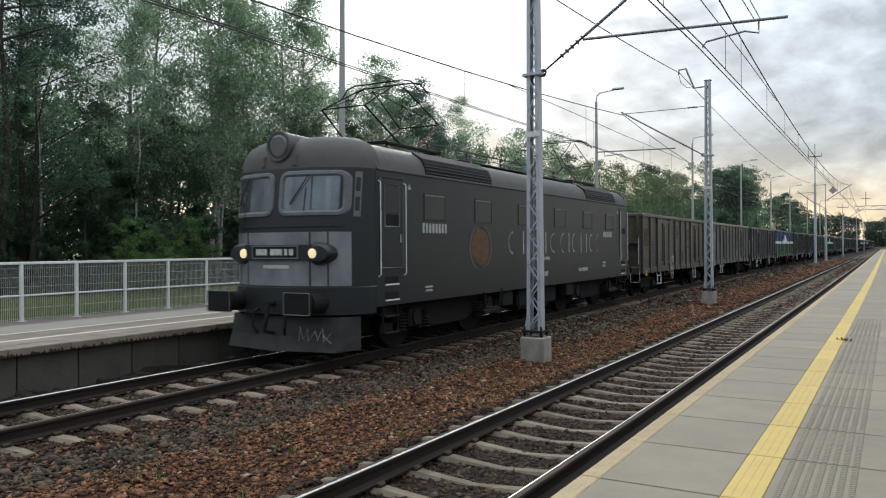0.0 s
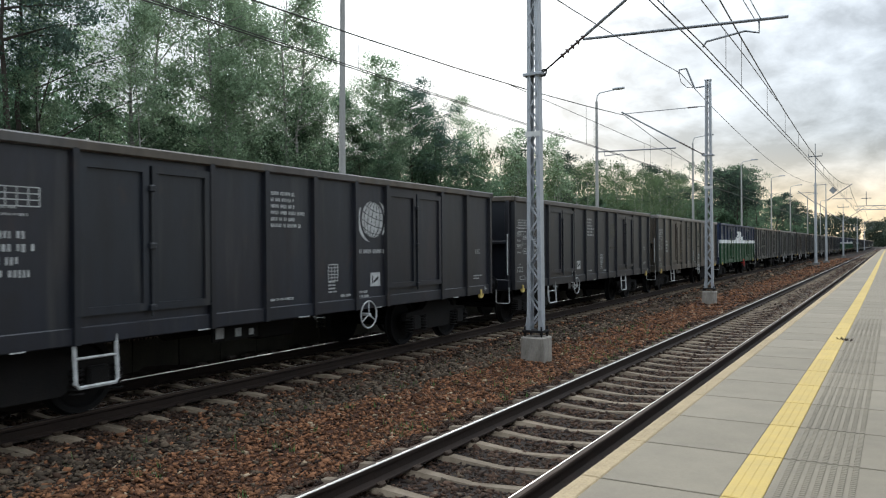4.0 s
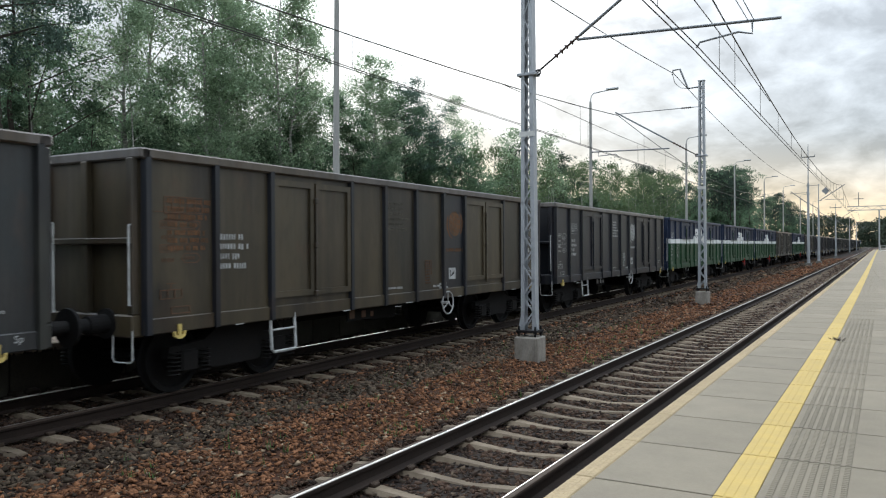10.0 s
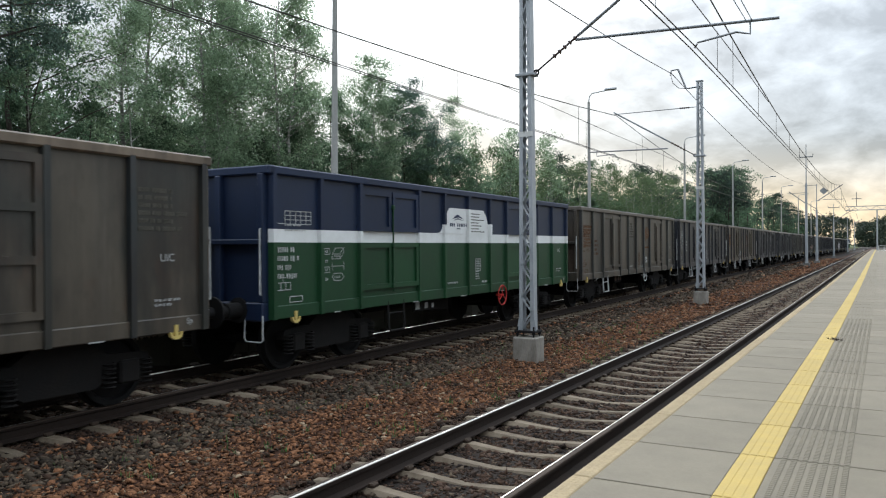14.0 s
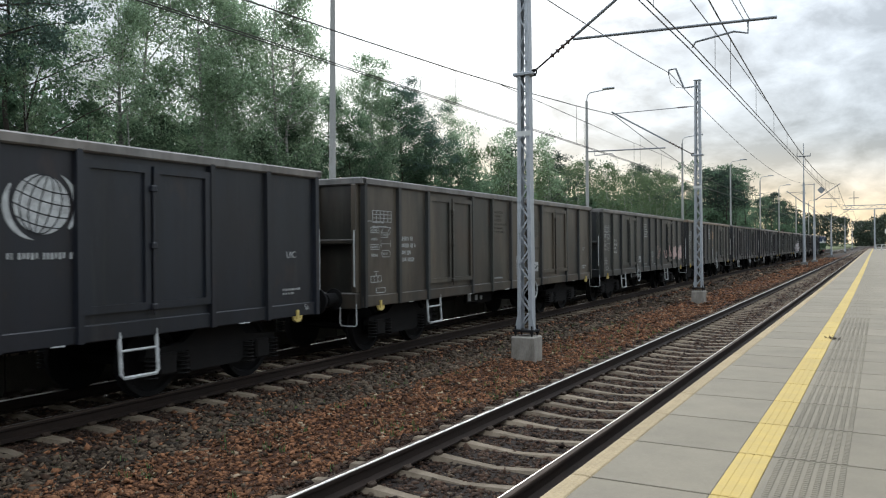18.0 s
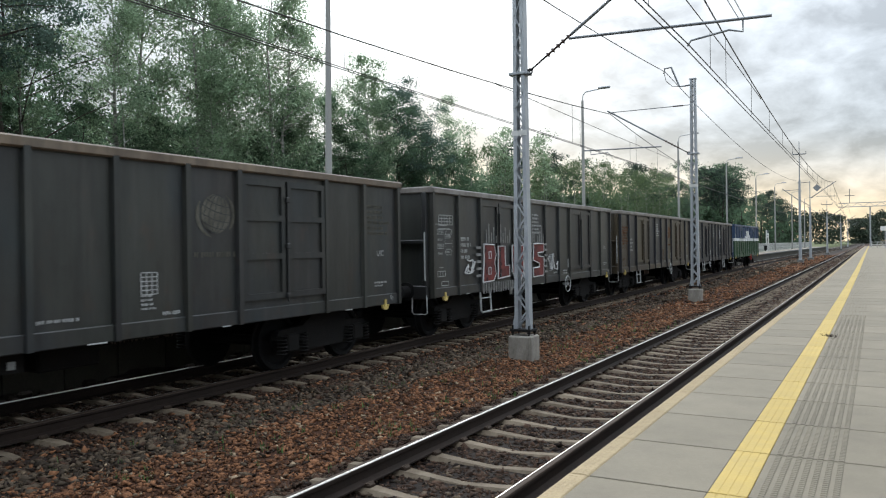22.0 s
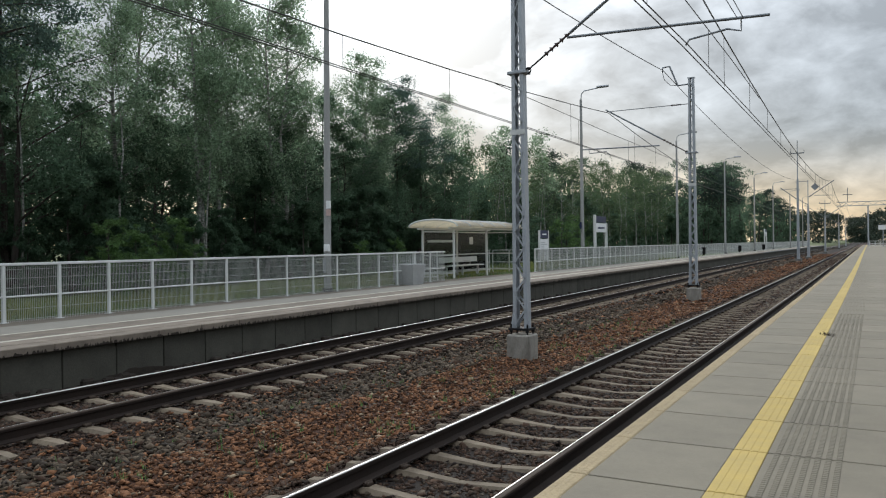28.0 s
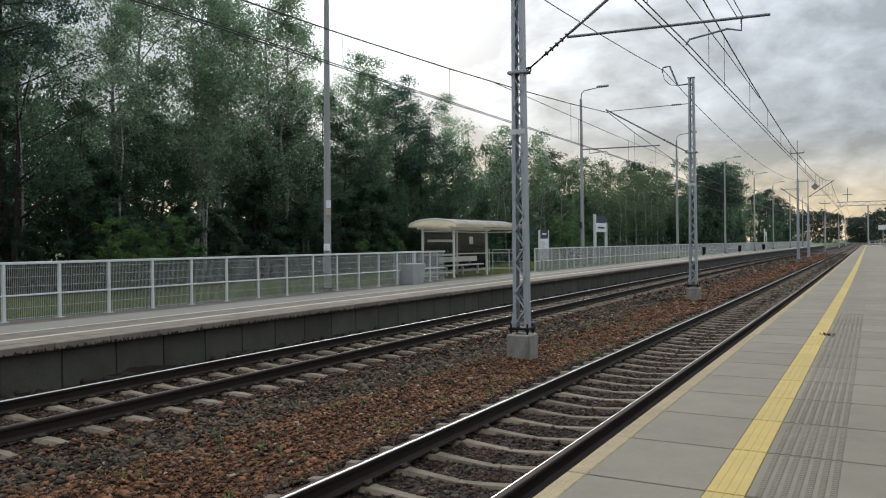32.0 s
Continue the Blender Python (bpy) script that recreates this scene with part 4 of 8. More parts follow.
def build_fence():
    fence = thing("platform_fence", Matrix(), "pale grey steel railing with wire mesh infill along the platform", "fence")
    step = 1.2
    post = Geo().soft((-0.03, -0.03, 0), (0.03, 0.03, 1.17), 0.006)
    post.soft((-0.07, -0.07, 0), (0.07, 0.07, 0.012), 0.003)
    post = post.mesh("post", M["white_rail"])
    mesh = Geo()
    for j in range(29):
        y = 0.05 + j * (step - 0.1) / 28
        mesh.tube((0, y, 0.0), (0, y, 1.12), 0.0046, n=4)
    for z in (0.05, 0.26, 0.69, 0.88, 1.06):
        for d in (-0.012, 0.012):
            mesh.tube((d, 0.03, z), (d, step - 0.03, z), 0.006, n=4)
    mesh = mesh.mesh("mesh_panel", M["mesh_wire"])
    far_mesh = Geo()
    for j in range(14):
        y = 0.06 + j * (step - 0.12) / 13
        far_mesh.box((-0.004, y - 0.008, 0.06), (0.004, y + 0.008, 1.12))
    far_mesh = far_mesh.mesh("mesh_panel", M["mesh_wire"])
    y, i = 0.6, 0
    while y < 215:
        m = pose(fence_x(y), y, ZP - 0.005, rz=heading(fence_x, y))
        gap = 26.5 < y < 36.5
        if not gap:
            part("post", post, None, fence).matrix_basis = m
            part("mesh_panel", mesh if y < 62 else far_mesh, None, fence).matrix_basis = m
            part("top_rail", rail_bar(step, 1.17, 0.035), None, fence).matrix_basis = m
            part("middle_rail", rail_bar(step, 0.52, 0.022), None, fence).matrix_basis = m
        y += step
        i += 1


BARS = {}


def rail_bar(step, z, h):
    if (z, h) not in BARS:
        BARS[z, h] = Geo().soft((-0.032, 0.0, z - h), (0.032, step + 0.001, z + h * 0.6), 0.008).mesh("rail_bar", M["white_rail"])
    return BARS[z, h]


build_fence()

# ---------------------------------------------------------------- catenary masts


def lattice_mast(x, y, height, label):
    m = thing("catenary_mast", pose(x, y, 0), label, "catenary mast", "catenary masts")
    block = Geo().soft((-0.235, -0.235, -0.6), (0.235, 0.235, 0.22), 0.025)
    part("foundation_block", block, M["footing"], m, "pale weathered concrete footing")
    part("base_plate", Geo().soft((-0.21, -0.18, 0.30), (0.21, 0.18, 0.345), 0.008), M["black"], m)
    for bx in (-0.17, 0.17):
        for by in (-0.14, 0.14):
            part("anchor_bolt", Geo().tube((bx, by, 0.2), (bx, by, 0.42), 0.018, n=6).tube((bx, by, 0.26), (bx, by, 0.30), 0.034, n=6), M["black"], m)
    half0, half1 = 0.155, 0.100

    def half(z):
        return half0 + (half1 - half0) * (z - 0.34) / (height - 0.34)
    for s in (-1, 1):
        def ring(z, s=s):
            h = s * half(z)
            q = [(h, -0.085), (h, 0.085), (h - s * 0.075, 0.085), (h - s * 0.075, 0.077), (h - s * 0.010, 0.077), (h - s * 0.010, -0.077), (h - s * 0.075, -0.077), (h - s * 0.075, -0.085)]
            return [(a, b, z) for a, b in q]
        part("chord", Geo().loft([ring(0.345), ring(height)]), M["galv"], m, "galvanised channel chord")
        part("gusset", Geo().prism([(s * 0.145, 0.345), (s * 0.205, 0.345), (s * 0.153, 0.62)], 1, -0.09, -0.078), M["galv"], m)
    n = 26
    for face in (-0.088, 0.088):
        rings = []
        for i in range(n + 1):
            z = 0.40 + (height - 0.5) * i / n
            x0 = (1 if i % 2 else -1) * (half(z) - 0.04)
            rings.append([(x0, face, z - 0.027), (x0, face, z + 0.027), (x0, face + (0.006 if face > 0 else -0.006), z + 0.027), (x0, face + (0.006 if face > 0 else -0.006), z - 0.027)])
        part("lacing", Geo().loft(rings), M["galv"], m, "zigzag lacing bars")
    part("head_plate", Geo().soft((-0.13, -0.1, height), (0.13, 0.1, height + 0.03), 0.005), M["galv"], m)
    part("number_band", Geo().box((-0.16, -0.096, 4.08), (0.16, -0.0935, 4.18)), M["white_rail"], m, "pale number band")
    return m


def insulator(g, a, b, discs=5, r=0.055):
    a, b = Vector(a), Vector(b)
    g.tube(a, b, 0.02, n=6)
    for i in range(discs):
        c = a.lerp(b, (i + 0.5) / discs)
        d = (b - a).normalized() * 0.018
        g.tube(c - d, c + d, r, r * 0.6, n=10)


def cantilever(mast, x, y, strut, tube, steady, tie=None):
    """Arms in the world's x and z at the mast's y, turned into the mast's space."""
    def loc(p, dy=0.0):
        return (p[0] - x, dy, p[1])
    (a, b) = strut
    q = Vector(loc(a)).lerp(Vector(loc(b)), 0.13)
    q2 = Vector(loc(a)).lerp(Vector(loc(b)), 0.30)
    part("strut", Geo().tube(q2, loc(b), 0.03), M["tube"], mast, "inclined cantilever tube")
    part("strut_joint", Geo().ring(Vector(loc(a)) + Vector((0.06 if b[0] > a[0] else -0.06, 0, 0.03)), (0, 1, 0), 0.05, 0.018, 14, 6).tube(loc(a), q, 0.018), M["black"], mast)
    g = Geo()
    insulator(g, q, q2)
    part("insulator", g, M["insulator"], mast, "dark ribbed insulator")
    part("bracket", Geo().soft((-0.2, -0.12, a[1] - 0.03), (0.2, 0.12, a[1] + 0.03), 0.01), M["galv"], mast)
    (c, d) = tube
    part("registration_tube", Geo().tube(loc(c), loc(d), 0.026), M["tube"], mast, "horizontal registration tube")
    part("steady_arm", Geo().path([loc(p) for p in steady], 0.017), M["tube"], mast)
    if tie:
        part("top_tie", Geo().tube(loc(tie[0]), loc(tie[1]), 0.016), M["tube"], mast)
        g = Geo()
        t0, t1 = Vector(loc(tie[0])), Vector(loc(tie[1]))
        insulator(g, t0.lerp(t1, 0.08), t0.lerp(t1, 0.2), 5, 0.04)
        part("insulator", g, M["insulator"], mast)


MAST_A = lattice_mast(-2.70, 13.78, 8.3, "galvanised lattice catenary mast on a concrete footing between tracks")
cantilever(MAST_A, -2.70, 13.78, ((-2.56, 5.28), (0.45, 7.35)), ((-1.70, 5.83), (1.82, 5.70)),
           [(1.37, 5.70), (1.37, 5.50), (1.15, 5.56), (0.52, 5.47), (0.46, 5.38)])
part("droop_link", Geo().tube((1.12, 0, 5.85), (1.32, 0, 5.80), 0.012), M["tube"], MAST_A)
MAST_B = lattice_mast(-2.77, 30.1, 8.15, "galvanised lattice catenary mast on a concrete footing between tracks")
cantilever(MAST_B, -2.77, 30.1, ((-2.90, 5.34), (-6.10, 7.28)), ((-3.98, 5.70), (-7.09, 5.76)),
           [(-6.81, 5.74), (-6.81, 5.58), (-6.1, 5.62), (-5.95, 5.48)], ((-2.9, 7.20), (-6.06, 7.20)))
part("earth_wire_bracket", Geo().path([(0, 0, 7.95), (-0.5, 0, 7.93), (-0.8, 0, 8.70), (-1.06, 0, 8.68), (-1.08, 0, 8.5)], 0.035, n=8), M["tube"], MAST_B, "bent bracket with a hanging wire loop")
part("wire_loop", Geo().path([(-1.07, 0, 8.5), (-1.0, 0, 8.2), (-0.78, 0, 7.98), (-0.5, 0, 7.93)], 0.012, n=6), M["wire"], MAST_B)


def pole_mast(x, y, height, bars, label):
    m = thing("catenary_pole", pose(x, y, -0.3), label, "catenary mast", "catenary poles")
    part("foundation_block", Geo().soft((-0.3, -0.3, -0.3), (0.3, 0.3, 0.4), 0.03), M["concrete"], m)
    part("lower_mast", Geo().tube((0, 0, 0.4), (0, 0, height * 0.68), 0.15, 0.10, n=10), M["galv"], m)
    part("upper_mast", Geo().tube((0, 0, height * 0.68), (0, 0, height), 0.055, 0.04, n=8), M["galv"], m)
    for z, w in bars:
        part("cross_arm", Geo().soft((-w, -0.05, z - 0.05), (w, 0.05, z + 0.05), 0.01).tube((-w, 0, z), (-w, 0, z + 0.3), 0.03, n=6).tube((w, 0, z), (w, 0, z + 0.3), 0.03, n=6), M["tube"], m)
    return m


POLE_C = pole_mast(-3.75, 85.9, 12.4, [(11.1, 0.62)], "tall slim grey catenary pole with a cross arm")
part("arm", Geo().tube((-0.1, 0, 6.45), (-1.6, 0, 7.65), 0.04).tube((-0.1, 0, 7.5), (-1.7, 0, 7.45), 0.025).tube((0.1, 0, 6.4), (0.95, 0, 5.8), 0.03), M["tube"], POLE_C)
POLE_D = pole_mast(-3.6, 97.0, 9.1, [], "slim grey catenary pole with a diamond marker board")
part("arm", Geo().tube((0.1, 0, 7.2), (2.65, 0, 8.95), 0.045).tube((0.65, 0, 7.35), (2.6, 0, 7.3), 0.03).tube((0.1, 0, 9.0), (-1.3, 0, 8.95), 0.03), M["tube"], POLE_D)
part("marker_board", Geo().soft((-0.30, -0.02, -0.30), (0.30, 0.02, 0.30), 0.005, pose(0.75, -0.3, 8.3, ry=45)), M["lamp_glass"], POLE_D, "grey diamond marker board")
for k, (x, y) in enumerate([(-4.2, 140.0), (-4.6, 200.0), (-5.2, 262.0)]):
    p = pole_mast(x, y, 8.8, [(8.2, 0.8)], "distant slim grey catenary pole")
    part("arm", Geo().tube((0.1, 0, 6.0), (3.0, 0, 8.0), 0.04).tube((-0.1, 0, 6.0), (-3.0, 0, 8.0), 0.04), M["tube"], p)


def gantry(y, x0, x1, z):
    g = thing("signal_gantry", pose(0, y, 0), "distant pale steel lattice portal over the tracks", "gantry")
    for x in (x0 + 6.2, x1):
        part("leg", Geo().tube((x, 0, -0.4), (x, 0, z), 0.17, 0.14, n=8), M["galv"], g)
    for dz in (0, 0.9):
        part("chord", Geo().soft((x0 - 0.3, -0.08, z + dz - 0.08), (x1 + 0.3, 0.08, z + dz + 0.08), 0.01), M["galv"], g)
    lace = Geo()
    n = 14
    for i in range(n):
        a, b = x0 + (x1 - x0) * i / n, x0 + (x1 - x0) * (i + 1) / n
        lace.tube((a, 0, z + (0.9 if i % 2 else 0)), (b, 0, z + (0 if i % 2 else 0.9)), 0.05, n=5)
    part("lacing", lace, M["galv"], g)
    part("mast_top", Geo().tube((x0 + 2.0, 0, z + 0.9), (x0 + 2.0, 0, z + 4.2), 0.08, n=6).soft((x0 + 1.0, -0.05, z + 2.6), (x0 + 3.0, 0.05, z + 2.75), 0.01), M["tube"], g)


gantry(205.0, -4.9, 12.0, 9.9)

# ---------------------------------------------------------------- wires


def wire(name, pts, r, label):
    return tagged(part(name, Geo().path(pts, r, n=5), M["wire"]), label, "overhead wire", "overhead wires")


def sagging(x0, y0, z0, x1, y1, z1, sag, n=14):
    out = []
    for i in range(n + 1):
        t = i / n
        out.append((x0 + (x1 - x0) * t, y0 + (y1 - y0) * t, z0 + (z1 - z0) * t - 4 * sag * t * (1 - t)))
    return out


def build_wires():
    lab = "thin dark overhead wire"
    # far track: supports at about 60 m
    f_sup = [(-32.0, 7.1, -5.5), (30.1, 7.15, -6.0), (86.0, 7.3, -6.9), (142.0, 7.3, -7.1), (200.0, 7.3, -7.0), (262.0, 7.3, -6.8)]
    n_sup = [(-44.0, 7.1, 0.1), (13.78, 6.75, 0.45), (72.0, 6.9, -0.1), (142.0, 7.3, -1.1), (200.0, 7.3, -1.7), (262.0, 7.3, -2.2)]
    for sup, zc in ((f_sup, 5.50), (n_sup, 5.38)):
        for (y0, z0, x0), (y1, z1, x1) in zip(sup, sup[1:]):
            pts = sagging(x0, y0, z0, x1, y1, z1, 1.2 if sup is f_sup else 1.0)
            wire("messenger_wire", pts, 0.015, lab)
            for d in (-0.05, 0.05):
                wire("contact_wire", [(x0 + d, y0, zc), (x1 + d, y1, zc)], 0.011, lab)
            for i in range(1, 14):
                t = i / 14
                p = pts[i]
                if p[1] > -6 and p[1] < 110:
                    wire("dropper", [p, (x0 + (x1 - x0) * t, p[1], zc)], 0.006, "thin vertical dropper wire")
    wire("earth_wire", sagging(-3.6, -24.0, 8.7, -3.84, 30.1, 8.58, 0.9), 0.014, lab)
    wire("earth_wire", sagging(-3.84, 30.1, 8.6, -4.1, 86.0, 8.15, 0.85), 0.014, lab)
    # stitch wires slung under the messenger at the supports
    wire("stitch_wire", [(0.40, 3.5, 6.28), (0.42, 9.0, 6.27), (0.40, 13.78, 6.26), (0.38, 19.0, 6.23), (0.32, 24.5, 6.18)], 0.010, lab)
    wire("stitch_wire", [(-5.93, 19.5, 6.46), (-5.98, 25.0, 6.42), (-6.0, 30.1, 6.36), (-6.1, 36.0, 6.38), (-6.25, 44.0, 6.38)], 0.010, lab)
    for x, y, z in ((0.41, 11.4, 6.27), (0.40, 16.2, 6.25), (-5.98, 26.5, 6.41), (-6.03, 33.0, 6.37)):
        wire("dropper", [(x, y, z), (x, y, 5.45)], 0.006, "thin vertical dropper wire")
    wire("stay_wire", [(1.4, 13.78, 5.72), (0.4, -8.0, 8.4)], 0.007, lab)
    wire("stay_wire", [(1.3, 13.78, 5.74), (0.1, -8.0, 8.3)], 0.007, lab)


build_wires()

# ---------------------------------------------------------------- far platform furniture


def lamp_post(x, y, height, label, head=1.15):
    p = thing("street_lamp", pose(x, y, ZP), label, "street lamp", "platform lamps")
    part("pole", Geo().tube((0, 0, 0.0), (0, 0, height), 0.125, 0.075, n=14), M["pole"], p, "tapered grey pole")
    part("base_collar", Geo().tube((0, 0, -0.02), (0, 0, 0.10), 0.19, 0.16, n=14), M["black"], p)
    part("arm", Geo().path([(0, 0, height), (0.05, 0, height + 0.35), (0.22, 0, height + 0.52), (head, 0, height + 0.62)], 0.035, n=8), M["galv"], p)
    hd = Geo().loft([[(head + a, b * w, height + 0.62 + 0.04 + c) for b, c in ((-1, 0), (-0.7, 0.07), (0.7, 0.07), (1, 0), (0.8, -0.05), (-0.8, -0.05))] for a, w in ((-0.1, 0.08), (0.15, 0.15), (0.5, 0.15), (0.65, 0.06))])
    part("lamp_head", hd, M["lamp_glass"], p, "flat grey lamp head")
    return p


LAMPS = []
for k, (x, y) in enumerate([(-11.98, 19.6), (-12.95, 46.8), (-12.4, 70.8), (-12.2, 94.5), (-12.2, 119.0), (-11.9, 139.0), (-11.6, 164.0), (-11.4, 190.0)]):
    LAMPS.append(lamp_post(x, y, 10.5, "tall grey concrete platform lamp post"))
LAMPS[0].matrix_basis = pose(-11.98, 19.6, ZP, ry=0.7)
part("notice_plate", Geo().soft((0.07, -0.16, 2.63), (0.25, -0.13, 2.88), 0.005), M["white"], LAMPS[0], "white notice plate")
part("notice_plate", Geo().soft((0.07, -0.16, 2.41), (0.25, -0.13, 2.61), 0.005), M["graf_pink"], LAMPS[0], "faded pink notice plate")
part("meter_box", Geo().soft((-0.02, -0.17, 1.28), (0.14, -0.04, 1.5), 0.01), M["white"], LAMPS[0])
part("cover_plate", Geo().soft((-0.08, -0.155, 0.6), (0.03, -0.11, 1.05), 0.01), M["galv"], LAMPS[0])
part("arrow_plate", Geo().soft((-0.06, -0.35, 2.35), (0.02, 0.25, 2.75), 0.006), M["sign_blue"], LAMPS[1], "dark navy arrow plate")
for k, y in enumerate([60.0, 85.0, 112.0, 140.0]):
    p = lamp_post(7.2, y + 40, 10.5, "tall grey concrete platform lamp post", -1.15)


def shelter():
    s = thing("waiting_shelter", pose(-12.45, 28.9, ZP), "glazed platform shelter with an arched cream roof", "shelter")
    length, deep, eave = 6.3, 1.55, 2.10
    for y in (0, length / 2, length):
        for x in (0, -deep):
            part("post", Geo().soft((x - 0.04, y - 0.04, 0), (x + 0.04, y + 0.04, eave), 0.008), M["white_rail"], s)
    for x in (0, -deep):
        part("eave_beam", Geo().soft((x - 0.04, -0.4, eave), (x + 0.04, length + 0.4, eave + 0.09), 0.01), M["white_rail"], s)
    for j in range(6):
        y0, y1 = -0.45 + j * (length + 0.9) / 6, -0.45 + (j + 1) * (length + 0.9) / 6
        arc = [(-deep / 2 + (deep / 2 + 0.42) * math.cos(a), eave + 0.09 + 0.30 * math.sin(a)) for a in [math.pi * i / 12 for i in range(13)]]
        outer = [(a, b + 0.02) for a, b in arc]
        part("roof_sheet", Geo().prism(arc + outer[::-1], 1, y0 + 0.02, y1 - 0.02), M["roof_sheet"], s, "translucent cream roof sheet")
        part("roof_rib", Geo().path([(a, y0, b + 0.03) for a, b in arc], 0.038, n=6), M["white_rail"], s)
    panes = [((-deep, 0.1), (-deep, length / 2 - 0.1)), ((-deep, length / 2 + 0.1), (-deep, length - 0.1)), ((-deep + 0.1, 0), (-0.1, 0)), ((-deep + 0.1, length), (-0.1, length))]
    for (x0, y0), (x1, y1) in panes:
        lo = (min(x0, x1) - 0.005, min(y0, y1) - 0.005, 0.25)
        hi = (max(x0, x1) + 0.005, max(y0, y1) + 0.005, 2.0)
        part("pane", Geo().box(lo, hi), M["sheet"], s).visible_shadow = False
        for z in (0.22, 0.98, 2.02):
            part("pane_rail", Geo().soft((lo[0] - 0.015, lo[1] - 0.015, z - 0.025), (hi[0] + 0.015, hi[1] + 0.015, z + 0.025), 0.005), M["white_rail"], s)
    part("bench_seat", Geo().soft((-deep + 0.15, 1.2, 0.44), (-deep + 0.55, 4.9, 0.49), 0.015), M["white_rail"], s)
    part("bench_back", Geo().soft((-deep + 0.12, 1.2, 0.62), (-deep + 0.16, 4.9, 0.86), 0.01), M["white_rail"], s)
    for y in (1.5, 3.05, 4.6):
        part("bench_leg", Geo().soft((-deep + 0.3, y - 0.03, 0), (-deep + 0.38, y + 0.03, 0.44), 0.006), M["white_rail"], s)
    part("bench_arm", Geo().path([(-deep + 0.55, 3.4, 0.45), (-deep + 0.55, 3.4, 0.68), (-deep + 0.15, 3.4, 0.68)], 0.02, n=6), M["white_rail"], s)
    part("notice", Geo().soft((-deep + 0.01, 4.4, 1.45), (-deep + 0.03, 4.75, 1.8), 0.003), M["white"], s, "white notice sheet")
    part("name_band", Geo().soft((-deep + 0.01, 0.4, 1.55), (-deep + 0.03, 2.7, 1.66), 0.003), M["white"], s, "white band on the glass")
    return s


shelter()
tagged(part("shelter_pavement", Geo().soft((-14.4, 26.6, -0.4), (-12.09, 36.6, ZP - 0.006), 0.01), M["asphalt"]), "grey paved pad under the shelter", "pavement", kind="structure")


def side_railing(x0, x1, y):
    s = thing("side_railing", pose(0, y, ZP), "short pale steel railing beside the shelter", "railing", "shelter railings")
    for x in (x0, (x0 + x1) / 2, x1):
        part("post", Geo().soft((x - 0.025, -0.025, 0), (x + 0.025, 0.025, 1.12), 0.006), M["white_rail"], s)
    for z in (0.15, 0.52, 1.13):
        part("rail", Geo().soft((x0, -0.02, z - 0.02), (x1, 0.02, z + 0.02), 0.006), M["white_rail"], s)
    for i in range(22):
        x = x0 + (x1 - x0) * (i + 0.5) / 22
        part("wire_bar", Geo().tube((x, 0, 0.15), (x, 0, 1.1), 0.004, n=4), M["mesh_wire"], s)


side_railing(-14.2, -12.12, 26.9)
side_railing(-14.2, -12.3, 36.3)
back = thing("back_railing", pose(-14.2, 26.9, ZP - 0.005), "pale steel railing behind the shelter", "railing", "shelter railings")
for i in range(7):
    part("post", Geo().soft((-0.025, 1.5 * i - 0.025, 0), (0.025, 1.5 * i + 0.025, 1.14), 0.006), M["white_rail"], back)
for z in (0.15, 0.52, 1.14):
    part("rail", Geo().soft((-0.02, 0, z - 0.025), (0.02, 9.1, z + 0.025), 0.006), M["white_rail"], back)


def litter_bin(x, y):
    b = thing("litter_bin", pose(x, y, ZP), "square pale grey concrete litter bin on the platform", "litter bin", "concrete bins")
    part("tub", Geo().loft([[(-w, -w, z), (w, -w, z), (w, w, z), (-w, w, z)] for w, z in ((0.38, 0), (0.45, 0.72), (0.44, 0.75))]), M["bin"], b)
    part("liner", Geo().box((-0.3, -0.3, 0.73), (0.3, 0.3, 0.745)), M["black"], b, "dark bin opening")


litter_bin(-11.72, 24.1)
for x, y in ((-12.3, 82.0), (-12.2, 105.0), (-12.1, 128.0)):
    b = thing("dark_bin", pose(x, y, ZP), "slim dark litter bin on the platform", "litter bin", "dark bins")
    part("tub", Geo().tube((0, 0, 0.1), (0, 0, 0.85), 0.21, 0.24, n=12), M["black"], b)
    part("stand", Geo().tube((0, 0, 0.0), (0, 0, 0.12), 0.06, n=8), M["black"], b)


def notice_board(x, y):
    b = thing("notice_board", pose(x, y, ZP, rz=90), "timetable board with a navy header on two posts", "notice board")
    for d in (-0.62, 0.62):
        part("post", Geo().soft((d - 0.05, -0.05, 0), (d + 0.05, 0.05, 2.15), 0.008), M["white_rail"], b)
    part("header", Geo().soft((-0.56, -0.04, 1.72), (0.56, 0.04, 2.15), 0.008), M["sign_blue"], b, "navy header panel")
    part("header_bar", Geo().box((-0.3, -0.047, 1.9), (0.3, -0.044, 1.98)), M["white"], b)
    part("timetable", Geo().soft((-0.55, -0.03, 0.55), (0.55, 0.03, 1.68), 0.008), M["white"], b, "pale timetable sheet")
    g = Geo()
    stencil = random.Random(3)
    for i in range(9):
        g.box((-0.45, -0.036, 0.68 + 0.1 * i), (-0.45 + stencil.uniform(0.4, 0.9), -0.033, 0.71 + 0.1 * i))
    part("timetable_lines", g, M["lamp_glass"], b)


